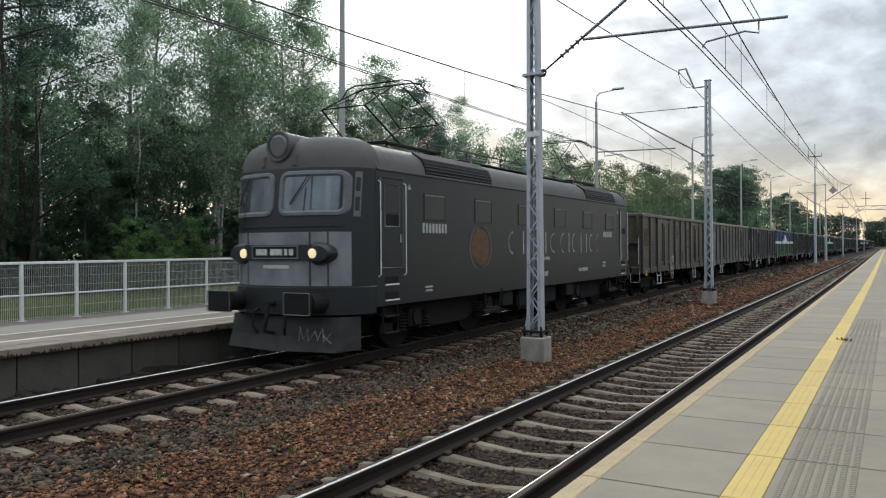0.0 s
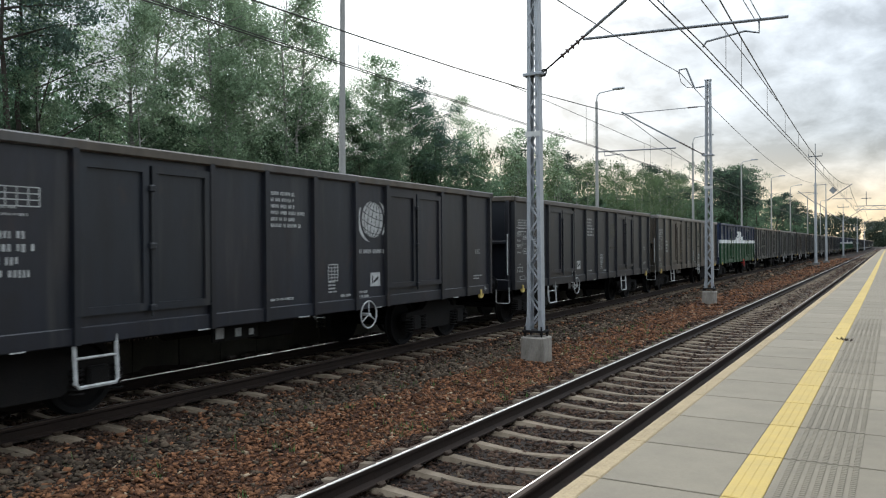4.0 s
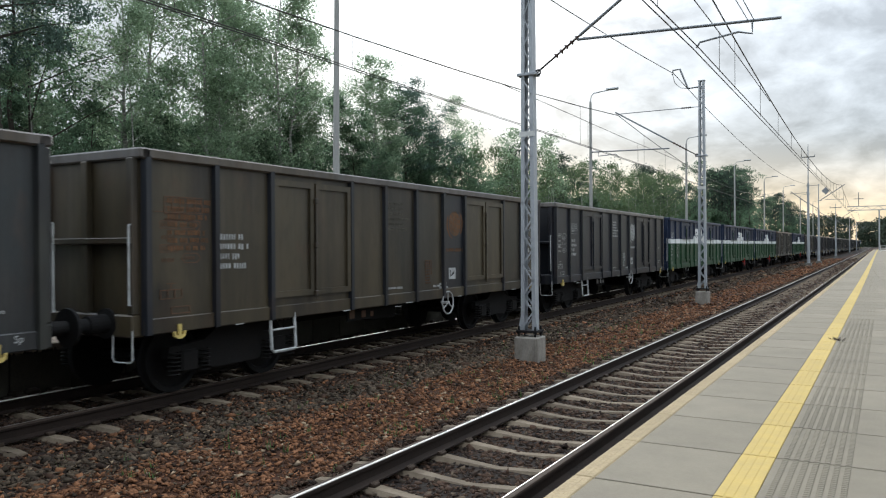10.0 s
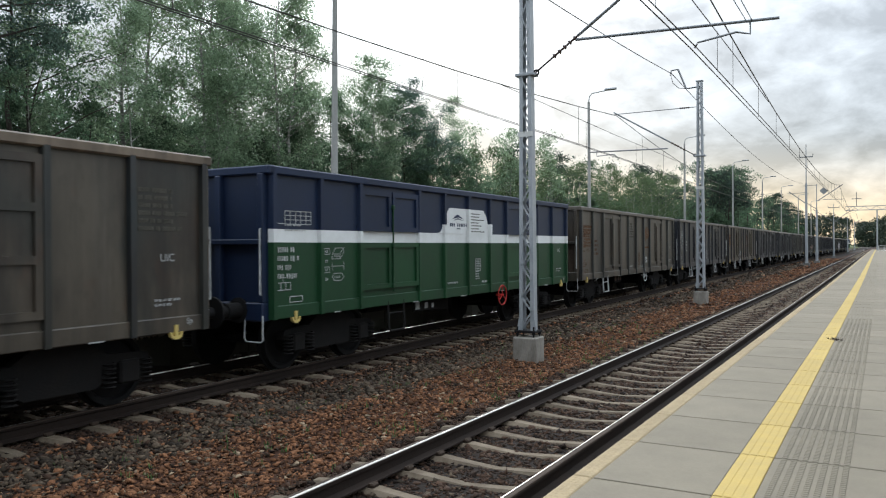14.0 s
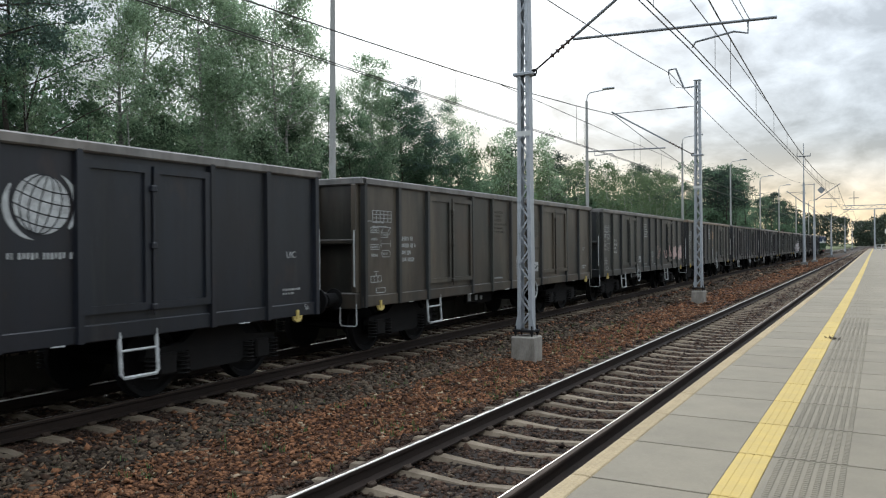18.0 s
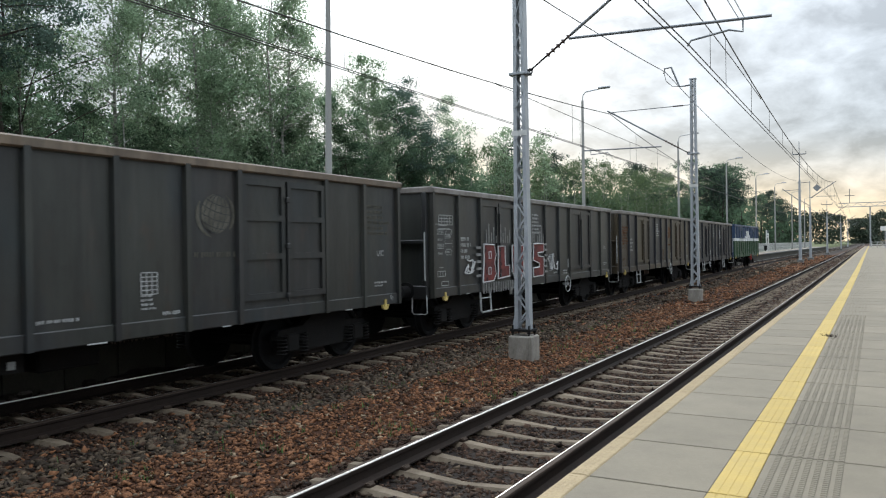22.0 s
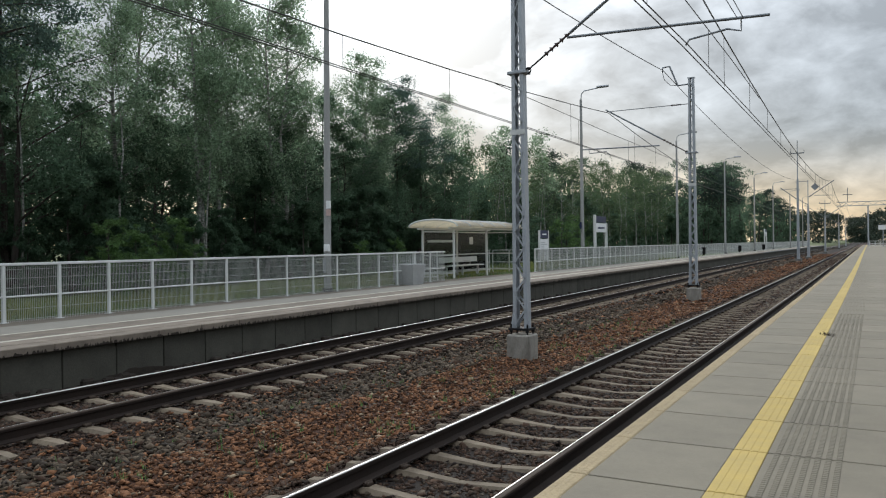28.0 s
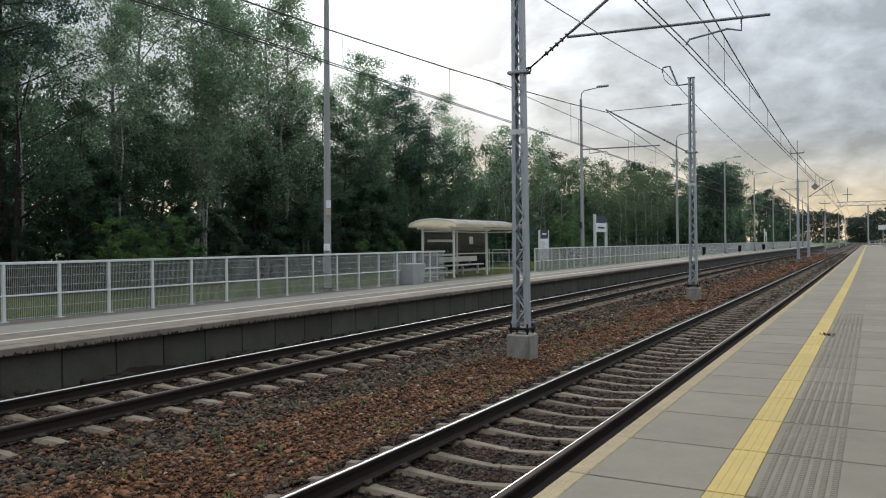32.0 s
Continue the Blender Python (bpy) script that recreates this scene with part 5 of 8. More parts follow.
def station_sign(x, y, sheet):
    b = thing("station_sign", pose(x, y, ZP, rz=90), "station name board on two white posts", "sign", "station signs")
    for d in (-1.2, 1.2):
        part("post", Geo().soft((d - 0.08, -0.08, 0), (d + 0.08, 0.08, 3.3 if d < 0 else 2.8), 0.01), M["white_rail"], b)
    part("name_panel", Geo().soft((-1.1, -0.05, 2.15), (1.1, 0.05, 2.75), 0.01), M["white"], b, "white name panel")
    part("name_bar", Geo().box((-0.7, -0.057, 2.38), (0.7, -0.054, 2.5)), M["sign_blue"], b)
    part("platform_panel", Geo().soft((-1.1, -0.05, 2.8), (1.1, 0.05, 3.22), 0.01), M["sign_blue"], b, "navy panel")


notice_board(-12.55, 39.3)
station_sign(-13.0, 50.6, 0)
station_sign(-12.3, 132.0, 0)


def platform_end(y):
    r = thing("end_railing", pose(0, y, ZP), "distant pale railing across the platform end", "railing")
    for x in (1.9, 2.8, 3.7, 4.6):
        part("post", Geo().soft((x - 0.05, -0.05, -0.1), (x + 0.05, 0.05, 1.12), 0.01), M["white_rail"], r)
    for z in (0.2, 0.62, 1.1):
        part("rail", Geo().soft((1.9, -0.04, z - 0.035), (4.6, 0.04, z + 0.035), 0.01), M["white_rail"], r)
    b = thing("platform_sign", pose(4.1, y - 0.6, ZP), "small white sign on a slim pole at the platform end", "sign")
    part("pole", Geo().tube((0, 0, 0), (0, 0, 4.1), 0.07, n=8), M["galv"], b)
    part("panel", Geo().soft((-0.75, -0.12, 3.2), (0.45, -0.07, 4.0), 0.01), M["white"], b, "white panel")


platform_end(165.0)

# ---------------------------------------------------------------- trees


def leaf_cards(name, mat, clumps, rng, size, count):
    """A crown: many small bent leaf sprays gathered round the twigs of each clump."""
    n = len(clumps) * count
    c = np.repeat(np.array([q[:3] for q in clumps]), count, 0)
    r = np.repeat(np.array([q[3:] for q in clumps]), count, 0)
    d = rng.randn(n, 3)
    d /= np.linalg.norm(d, axis=1)[:, None]
    p = c + d * r * (rng.rand(n, 1) ** 0.45)
    a = rng.randn(n, 3)
    a /= np.linalg.norm(a, axis=1)[:, None]
    b = np.cross(a, rng.randn(n, 3))
    b /= np.linalg.norm(b, axis=1)[:, None]
    s = size * (0.5 + rng.rand(n, 1))
    v = np.stack([p - a * s, p + b * s * 0.42 + a * s * 0.1, p + a * s, p - b * s * 0.42 + a * s * 0.1], 1)
    me = bpy.data.meshes.new(name)
    me.vertices.add(n * 4)
    me.vertices.foreach_set("co", v.reshape(-1))
    me.loops.add(n * 4)
    me.loops.foreach_set("vertex_index", np.arange(n * 4, dtype=np.int32))
    me.polygons.add(n)
    me.polygons.foreach_set("loop_start", np.arange(0, n * 4, 4, dtype=np.int32))
    me.polygons.foreach_set("loop_total", np.full(n, 4, dtype=np.int32))
    me.update(calc_edges=True)
    me.materials.append(mat)
    return me


def tree_kind(seed, height, kind, coarse=False):
    """Trunk and limb mesh, crown mesh and label of one tree shape."""
    rng, nr = random.Random(seed), np.random.RandomState(seed)
    wood = Geo()
    pts, x, y = [], 0.0, 0.0
    for i in range(9):
        pts.append(Vector((x, y, height * 0.93 * i / 8)))
        x += rng.uniform(-1, 1) * height * 0.012
        y += rng.uniform(-1, 1) * height * 0.012
    r0 = height * {"birch": 0.0075, "stem": 0.0050, "pine": 0.0105, "oak": 0.011}.get(kind, 0.015)
    for i in range(8):
        wood.tube(pts[i], pts[i + 1], r0 * (1 - i / 8.6), r0 * (1 - (i + 1) / 8.6), n=7, caps=False)
    clumps = []
    bottom = {"birch": 0.22, "oak": 0.12, "pine": 0.52, "edge": 0.03, "stem": 0.5, "bush": 0.02}[kind]
    spread = {"birch": 0.185, "oak": 0.24, "pine": 0.19, "edge": 0.30, "stem": 0.10, "bush": 0.42}[kind]
    limbs = {"birch": 30, "oak": 30, "pine": 20, "edge": 24, "stem": 14, "bush": 22}[kind]
    for i in range(limbs):
        f = bottom + (0.97 - bottom) * (i + rng.random()) / limbs
        k = min(int(f / 0.93 * 8), 7)
        a = pts[k].lerp(pts[k + 1], min(1, f / 0.93 * 8 - k))
        t = (f - bottom) / (1 - bottom)
        shape = {"birch": 0.45 + 1.1 * t * (1 - t) * 2 - 0.35 * t, "oak": (max(0.0, 1 - (2 * t - 0.75) ** 2)) ** 0.5 + 0.15, "pine": 0.75 + 0.5 * math.sin(math.pi * t) - 0.45 * t,
                 "edge": 1.05 - 0.75 * t, "stem": 0.9 - 0.5 * t, "bush": 1.05 - 0.6 * t}[kind]
        length = height * spread * max(0.15, shape) * rng.uniform(0.6, 1.2)
        ang = rng.random() * 6.283
        rise = {"birch": 0.45, "oak": 0.35, "pine": 0.12, "edge": 0.1, "stem": 0.5, "bush": 0.3}[kind] + rng.uniform(-0.25, 0.3)
        tip = a + Vector((math.cos(ang), math.sin(ang), rise)) * length
        wood.tube(a, a.lerp(tip, 0.55) + Vector((0, 0, 0.05 * length)), r0 * 0.36 * (1.15 - t), r0 * 0.16, n=4, caps=False)
        wood.tube(a.lerp(tip, 0.55) + Vector((0, 0, 0.05 * length)), tip, r0 * 0.16, r0 * 0.05, n=4, caps=False)
        for _ in range(3 if coarse else 10 if kind == "birch" else 7):
            q = a.lerp(tip, rng.uniform(0.35, 1.08)) + Vector([rng.gauss(0, 0.2 * length) for _ in range(3)]) * 0.6
            s = height * (rng.uniform(0.018, 0.044) if kind == "birch" and not coarse else rng.uniform(0.028, 0.062)) * (1.35 if coarse else 1.0)
            flat = 0.5 if kind == "pine" else 0.75
            drop = 1.5 if kind == "birch" else 1.0
            clumps.append((q.x, q.y, q.z, s * 1.15, s * 1.15, s * flat * drop))
    size = {"birch": 0.062, "oak": 0.070, "pine": 0.066, "edge": 0.066, "stem": 0.06, "bush": 0.045}[kind] * (1.9 if coarse else 1.0)
    mat = M[{"birch": "leaf", "oak": "leaf_dark", "pine": "needle", "edge": "leaf_dark", "stem": "leaf", "bush": "leaf_light"}[kind]]
    # far and inner crowns take leaf copies with shade in their colour
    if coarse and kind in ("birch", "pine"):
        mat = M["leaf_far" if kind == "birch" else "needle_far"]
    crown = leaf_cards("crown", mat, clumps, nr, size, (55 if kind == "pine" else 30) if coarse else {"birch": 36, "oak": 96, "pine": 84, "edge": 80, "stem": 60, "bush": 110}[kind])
    trunk = wood.mesh("trunk", M["birch" if kind in ("birch", "stem") else "bark"], True)
    label = {"birch": "slender birch with a pale trunk and airy crown", "oak": "broad dark green deciduous tree at the wood's edge",
             "pine": "tall pine with a bare trunk and dark crown", "edge": "dense young tree leafy down to the ground",
             "stem": "thin birch with a long bare pale trunk", "bush": "light green leafy bush behind the fence"}[kind]
    return trunk, crown, label


TREES = {}


def plant(kind, variant, x, y, height, rz=0.0, z=None):
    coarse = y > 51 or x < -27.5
    size = 5.0 if kind in ("edge", "bush") else 14.0
    key = (kind, variant, coarse)
    if key not in TREES:
        trunk, crown, label = tree_kind(sum(map(ord, kind)) + 31 * variant, size, kind, coarse)
        t = thing("birch_tree" if kind in ("birch", "stem") else "bush" if kind == "bush" else "pine_tree" if kind == "pine" else "tree", Matrix(), label, "tree", "trees of the wood")
        part("trunk", trunk, None, t)
        part("crown", crown, None, t)
        TREES[key] = t
        ob = t
    else:
        ob = copy_thing(TREES[key], Matrix())
    s = height / size
    ob.matrix_basis = Matrix.LocRotScale((x, y, 0.25 if z is None else z), Euler((0, 0, rz)), (s, s, s))
    return ob


def build_wood():
    rng = random.Random(21)
    # dark trees at the start, then tall airy birches, a gap, a pointed clump, then the lower edge of the wood
    row = [("birch", -24.5, 4.5, 16.0), ("oak", -25.5, 8.0, 11.5), ("pine", -24.0, 11.0, 15.8), ("oak", -25.0, 13.2, 11.0), ("pine", -23.6, 15.2, 16.0), ("pine", -25.2, 17.2, 15.2), ("oak", -24.4, 17.0, 13.0),
           ("birch", -24.6, 21.6, 16.6), ("birch", -25.2, 23.4, 17.4), ("birch", -24.0, 25.0, 17.0), ("birch", -25.0, 26.6, 18.2), ("birch", -24.4, 27.6, 17.4), ("birch", -25.4, 29.0, 14.2),
           ("birch", -26.2, 22.5, 14.6), ("birch", -26.3, 29.8, 15.4), ("birch", -24.8, 30.8, 17.8), ("birch", -24.2, 31.6, 16.4), ("birch", -25.0, 33.0, 14.6), ("oak", -25.4, 34.6, 11.6), ("oak", -25.0, 36.6, 11.2),
           ("birch", -25.0, 40.4, 14.4), ("birch", -25.2, 41.0, 13.6), ("birch", -24.6, 39.4, 12.8), ("pine", -24.6, 43.4, 13.2), ("oak", -25.4, 42.2, 12.0), ("pine", -24.4, 45.6, 12.0), ("oak", -24.8, 47.6, 10.2), ("oak", -24.0, 49.4, 8.8)]
    for k, (kind, x, y, h) in enumerate(row):
        plant(kind, k % 3, x, y, h, rng.random() * 6.28)
    for k in range(24):
        y = rng.uniform(2, 48)
        plant(rng.choice(["oak", "oak", "pine"]), k % 3, rng.uniform(-38, -28), y, rng.uniform(7.6, 9.4), rng.random() * 6.28)
    for k in range(16):
        y = 55 + 4.2 * k + rng.uniform(-1, 1)
        plant("birch", k % 3, -24.5 - 0.01 * y, y, 8.0 + 0.036 * y + rng.uniform(-1, 1.1), rng.random() * 6.28)
    y = 52.0
    k = 0
    while y < 175:
        plant(rng.choice(["birch", "birch", "oak", "pine"]), k % 3, -27 - 0.02 * y + rng.uniform(-2, 2), y, 7.4 + 0.055 * y * 0.9 + rng.uniform(-1.2, 1.2), rng.random() * 6.28)
        y += rng.uniform(2.2, 4.2) * (1 + y / 150)
        k += 1
    for k in range(22):
        plant(rng.choice(["birch", "pine", "oak"]), k % 3, rng.uniform(-50, -32), rng.uniform(50, 170), rng.uniform(9, 12.5), rng.random() * 6.28)
    # low growth under the edge of the wood
    for k in range(46):
        y = 2 + 76 * (k + rng.random()) / 46
        plant("edge", k % 4, -22.0 - 0.05 * y + rng.uniform(-1.5, 1.5), y, rng.uniform(2.4, 7.0), rng.random() * 6.28)
    for k in range(28):
        y = 4 + 46 * (k + rng.random()) / 28
        plant("oak", k % 3, -25.5 + rng.uniform(-1, 1.5), y, rng.uniform(5.5, 7.6) + 0.04 * y, rng.random() * 6.28)
    for k in range(30):
        y = 80 + 100 * (k + rng.random()) / 30
        plant("edge", k % 4, -27 + rng.uniform(-1.5, 1.5), y, rng.uniform(4, 7.5), rng.random() * 6.28)
    # thin bare stems in front of the leaves, and light bushes near the fence
    for k in range(20):
        y = 8 + 66 * (k + rng.random()) / 20
        plant("stem", k % 2, -22.4 - 0.05 * y + rng.uniform(-1.6, 1.6), y, rng.uniform(9, 13), rng.random() * 6.28)
    for k, (x, y, h) in enumerate([(-17.2, 15.6, 2.6), (-17.8, 17.0, 2.3), (-17.6, 18.5, 2.7), (-21, 64.5, 3.9), (-21.5, 67.0, 4.3), (-21.5, 70.0, 4.0), (-17.0, 28.5, 1.9), (-18.0, 33.0, 2.0)]):
        plant("bush", k % 2, x, y, h, rng.random() * 6.28)
    # dark pines down the line and the wood at the end of the view
    for k in range(16):
        y = 128 + 34 * (k + rng.random()) / 16
        plant("pine" if k % 3 else "oak", k % 3, -19.5 - 4 * rng.random(), y, rng.uniform(13.0, 16.2), rng.random() * 6.28)
        plant("edge", k % 4, -19 - 3 * rng.random(), y, rng.uniform(4, 8), rng.random() * 6.28)
    for k in range(16):
        y = 178 + 70 * (k + rng.random()) / 16
        plant("oak" if k % 2 else "pine", k % 3, -18 - 5 * rng.random(), y, rng.uniform(11.5, 14.5), rng.random() * 6.28)
        plant("edge", k % 4, -18 - 3 * rng.random(), y + 2, rng.uniform(4, 8), rng.random() * 6.28)


build_wood()


def build_wood_depth():
    """Leafy filling behind the wood's edge; its dimness is put into the leaf colour."""
    rng, nr = random.Random(18), np.random.RandomState(18)
    clumps = []
    for _ in range(2600):
        y = rng.uniform(-6, 260)
        top = 9.5 if y < 44 else 7.5 if y < 56 else 6.2 + 0.028 * y
        x = -30.5 - 11 * rng.random() ** 1.6
        clumps.append((x, y, rng.uniform(0.2, 1.0) * top, 1.5, 1.7, 1.2))
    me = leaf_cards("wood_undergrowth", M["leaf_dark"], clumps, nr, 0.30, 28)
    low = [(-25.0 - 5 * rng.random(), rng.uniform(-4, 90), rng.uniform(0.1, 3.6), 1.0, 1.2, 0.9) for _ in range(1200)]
    tagged(new("low_growth", leaf_cards("low_growth", M["leaf_dark"], low, nr, 0.16, 50)), "low leaves under the trees, shade put into their colour", "trees", kind="stuff")
    tagged(new("wood_undergrowth", me), "dense foliage filling the wood, shade put into its colour", "trees", kind="stuff")


build_wood_depth()


def build_far_wood():
    rng, nr = random.Random(8), np.random.RandomState(8)
    clumps = []
    for _ in range(2200):
        x = rng.uniform(-45, 120)
        y = 440 + rng.uniform(-25, 40) - 0.3 * max(0, x)
        h = 15 + 3.5 * noise.noise((x * 0.05, 0.3, 0)) + 1.5 * noise.noise((x * 0.3, 0.8, 0))
        if -14 < x < -1.5:
            continue
        clumps.append((x, y, rng.random() ** 0.7 * h, 2.4, 2.4, 1.5))
    for _ in range(500):
        x = rng.uniform(-16, 2)
        clumps.append((x, 600 + rng.uniform(0, 40), rng.random() * 17, 2.4, 2.4, 1.5))
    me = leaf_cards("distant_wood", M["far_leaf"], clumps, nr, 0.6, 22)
    tagged(new("distant_wood", me), "dark green distant wood at the end of the line", "trees", kind="stuff")


build_far_wood()

# ---------------------------------------------------------------- train
SHARED = {}


def shared(key, mat, build, smooth=False):
    """One mesh for each shape and paint, used by every wagon that has it."""
    k = (key, mat.name)
    if k not in SHARED:
        g = Geo()
        build(g)
        SHARED[k] = g.mesh(key, mat, smooth, key.startswith("door"))
    return SHARED[k]


HALF = 6.38         # half length of a wagon body
SIDE = 1.375        # side sheets from the middle
SILL, TOP = 0.90, 3.17
RIBS = (-5.2, -4.1, -2.1, -1.05, 0.05, 1.15, 2.1, 4.1, 5.2)


def axle_geo(g):
    g.tube((-1.1, 0, 0), (1.1, 0, 0), 0.085, n=10)


def wheel_geo(g):
    """One wheel, turned: flange inside, tread, dished web, hub."""
    g.turned([(-0.085, 0.10), (-0.085, 0.485), (-0.055, 0.487), (-0.04, 0.462), (0.055, 0.455), (0.055, 0.39), (0.0, 0.36), (0.02, 0.18), (0.06, 0.16), (0.075, 0.08)], 24)
    g.v = [(y, x, z) for x, y, z in g.v]


def side_frame_geo(g):
    g.prism([(-1.25, 0.52), (-1.2, 0.66), (-0.6, 0.70), (-0.35, 0.86), (0.35, 0.86), (0.6, 0.70), (1.2, 0.66), (1.25, 0.52), (0.75, 0.50), (0.45, 0.30), (-0.45, 0.30), (-0.75, 0.50)], 0, -0.06, 0.06)


def axle_box_geo(g):
    g.soft((-0.10, -0.15, 0.31), (0.13, 0.15, 0.60), 0.03)


def bolster_geo(g):
    g.soft((-1.0, -0.2, 0.45), (1.0, 0.2, 0.80), 0.03)


def spring_set(g):
    for s in (-1, 1):
        for y in (-0.62, -1.15, 0.62, 1.15):
            for k in range(6):
                g.ring((s * 1.10, y, 0.30 + 0.055 * k), (0, 0, 1), 0.075, 0.017, 8, 3)


def buffer_geo(g):
    g.turned([(-0.02, 0.19), (0.02, 0.19), (0.025, 0.12), (0.28, 0.115), (0.285, 0.085), (0.49, 0.085), (0.50, 0.23), (0.525, 0.237), (0.545, 0.20)], 18)


def hand_wheel(g):
    g.ring((0, 0, 0), (1, 0, 0), 0.232, 0.014, 28, 6)
    for k in range(3):
        a = math.radians(90 + 120 * k)
        g.tube((0, 0, 0), (0, 0.22 * math.cos(a), 0.22 * math.sin(a)), 0.011, n=6)
    g.tube((-0.16, 0, 0), (0.03, 0, 0), 0.03, n=8)


def step_frame(g):
    g.path([(0.0, -0.27, 0.05), (0.03, -0.27, -0.46), (0.04, -0.23, -0.50), (0.04, 0.23, -0.50), (0.03, 0.27, -0.46), (0.0, 0.27, 0.05)], 0.024, n=6)
    g.tube((0.015, -0.27, -0.18), (0.015, 0.27, -0.18), 0.016, n=6)


def hook_geo(g):
    g.prism([(-0.028, 0.12), (0.028, 0.12), (0.022, -0.02), (0.06, -0.012), (0.075, 0.03), (0.10, 0.03), (0.085, -0.035), (0.03, -0.065), (-0.03, -0.065), (-0.085, -0.035), (-0.10, 0.03), (-0.075, 0.03), (-0.06, -0.012), (-0.022, -0.02)], 0, -0.02, 0.025)


def side_sheet(g, z0, z1, y0=-HALF, y1=HALF):
    g.box((-0.02, y0, z0), (0.02, y1, z1))
    if z0 < 1.0:
        g.soft((-0.05, y0, z0), (0.05, y1, z0 + 0.20), 0.012)


def rib_geo(g, z0, z1, fat=0.0):
    g.prism([(-0.055 - fat, 0.0), (-0.040 - fat, 0.085 + fat), (0.040 + fat, 0.085 + fat), (0.055 + fat, 0.0)], 2, z0, z1)
    g.v[-8:] = [(b, a, c) for a, b, c in g.v[-8:]]


def door_geo(g, z0, z1, barred=False):
    """One leaf: a raised frame round recessed sheets."""
    w, f = 0.465, 0.09
    cuts = [z0 + f, z1 - f]
    if barred:
        a, b = z0 + (z1 - z0) * 0.36, z0 + (z1 - z0) * 0.68
        cuts = [z0 + f, a - f / 2, a + f / 2, b - f / 2, b + f / 2, z1 - f]
    g.cells([-w, -w + f, w - f, w], [z0] + cuts + [z1], lambda i, j: 0.035 if i == 1 and j % 2 else 0.072, 0.018)


def latch_geo(g):
    g.tube((0.09, 0, 1.15), (0.09, 0, 2.75), 0.016, n=6)
    for z in (1.25, 2.0, 2.7):
        g.soft((0.03, -0.04, z - 0.04), (0.12, 0.04, z + 0.04), 0.01)


def end_sheet_geo(g):
    g.box((-SIDE + 0.02, -0.02, 1.12), (SIDE - 0.02, 0.02, TOP - 0.02))


def end_sill_geo(g):
    g.soft((-SIDE + 0.02, -0.13, 0.88), (SIDE - 0.02, 0.06, 1.16), 0.02)


def end_post_geo(g):
    g.soft((-0.055, -0.12, 1.16), (0.055, -0.02, TOP - 0.10), 0.012)


def end_shelf_geo(g):
    g.soft((-SIDE + 0.03, -0.15, 2.02), (SIDE - 0.03, -0.02, 2.10), 0.012)


def rim_geo(g, wide):
    for s in (-1, 1):
        g.soft((s * SIDE - wide, -HALF - 0.06, TOP - 0.11), (s * SIDE + wide, HALF + 0.06, TOP + 0.02), 0.02)
        g.soft((-SIDE - wide, s * HALF - wide, TOP - 0.108), (SIDE + wide, s * HALF + wide, TOP + 0.022), 0.02)


def load_geo(g):
    """The heaped scrap and coal-dark load, low inside the body."""
    g.box((-SIDE + 0.03, -HALF + 0.03, 1.16), (SIDE - 0.03, HALF - 0.03, 1.24))


def under_geo(g):
    for s in (-1, 1):
        g.soft((s * 0.95 - 0.07, -HALF - 0.05, 0.92), (s * 0.95 + 0.07, HALF + 0.05, 1.16), 0.015)
    g.box((-0.2, -HALF, 0.85), (0.2, HALF, 1.16))
    g.tube((-0.55, -1.2, 0.72), (-0.55, 0.6, 0.72), 0.19, n=12)
    g.soft((0.35, -0.5, 0.55), (0.75, 0.35, 0.88), 0.03)
    g.tube((-0.2, -4.3, 0.70), (-0.2, 4.3, 0.70), 0.03, n=6)
    for s in (-1, 1):
        g.soft((-1.15, s * (HALF + 0.02) - 0.08, 0.86), (1.15, s * (HALF + 0.02) + 0.08, 1.16), 0.02)
        g.tube((0, s * (HALF + 0.05), 1.02), (0, s * (HALF + 0.48), 0.99), 0.035, n=8)
        g.tube((0.0, s * (HALF + 0.45), 1.0), (0.02, s * (HALF + 0.52), 0.72), 0.028, n=8)


def stencil_lines(g, rows, widths, h, gap, seed=1):
    """Plain bars for writing: one for each character, in words."""
    rng = random.Random(seed)
    for i in range(rows):
        y = 0.0
        end = widths * rng.uniform(0.6, 1.0)
        z = -i * gap
        while y < end:
            for _ in range(rng.randint(2, 6)):
                w = h * rng.uniform(0.22, 0.42)
                g.box((-0.002, y, z - h * rng.uniform(0.8, 1.0)), (0.003, y + w, z))
                y += w + h * 0.30
                if y > end:
                    break
            y += h * 0.5


def ribbon(g, pts, w, x=0.0):
    """A painted line of even width through points (y, z)."""
    for (a, b), (c, d) in zip(pts, pts[1:]):
        n = math.hypot(c - a, d - b) or 1.0
        u, v = (c - a) / n * w / 2, (d - b) / n * w / 2
        g.add([(x, a - u + v, b - v - u), (x, c + u + v, d + v - u), (x, c + u - v, d + v + u), (x, a - u - v, b - v + u)], [(0, 1, 2, 3)])


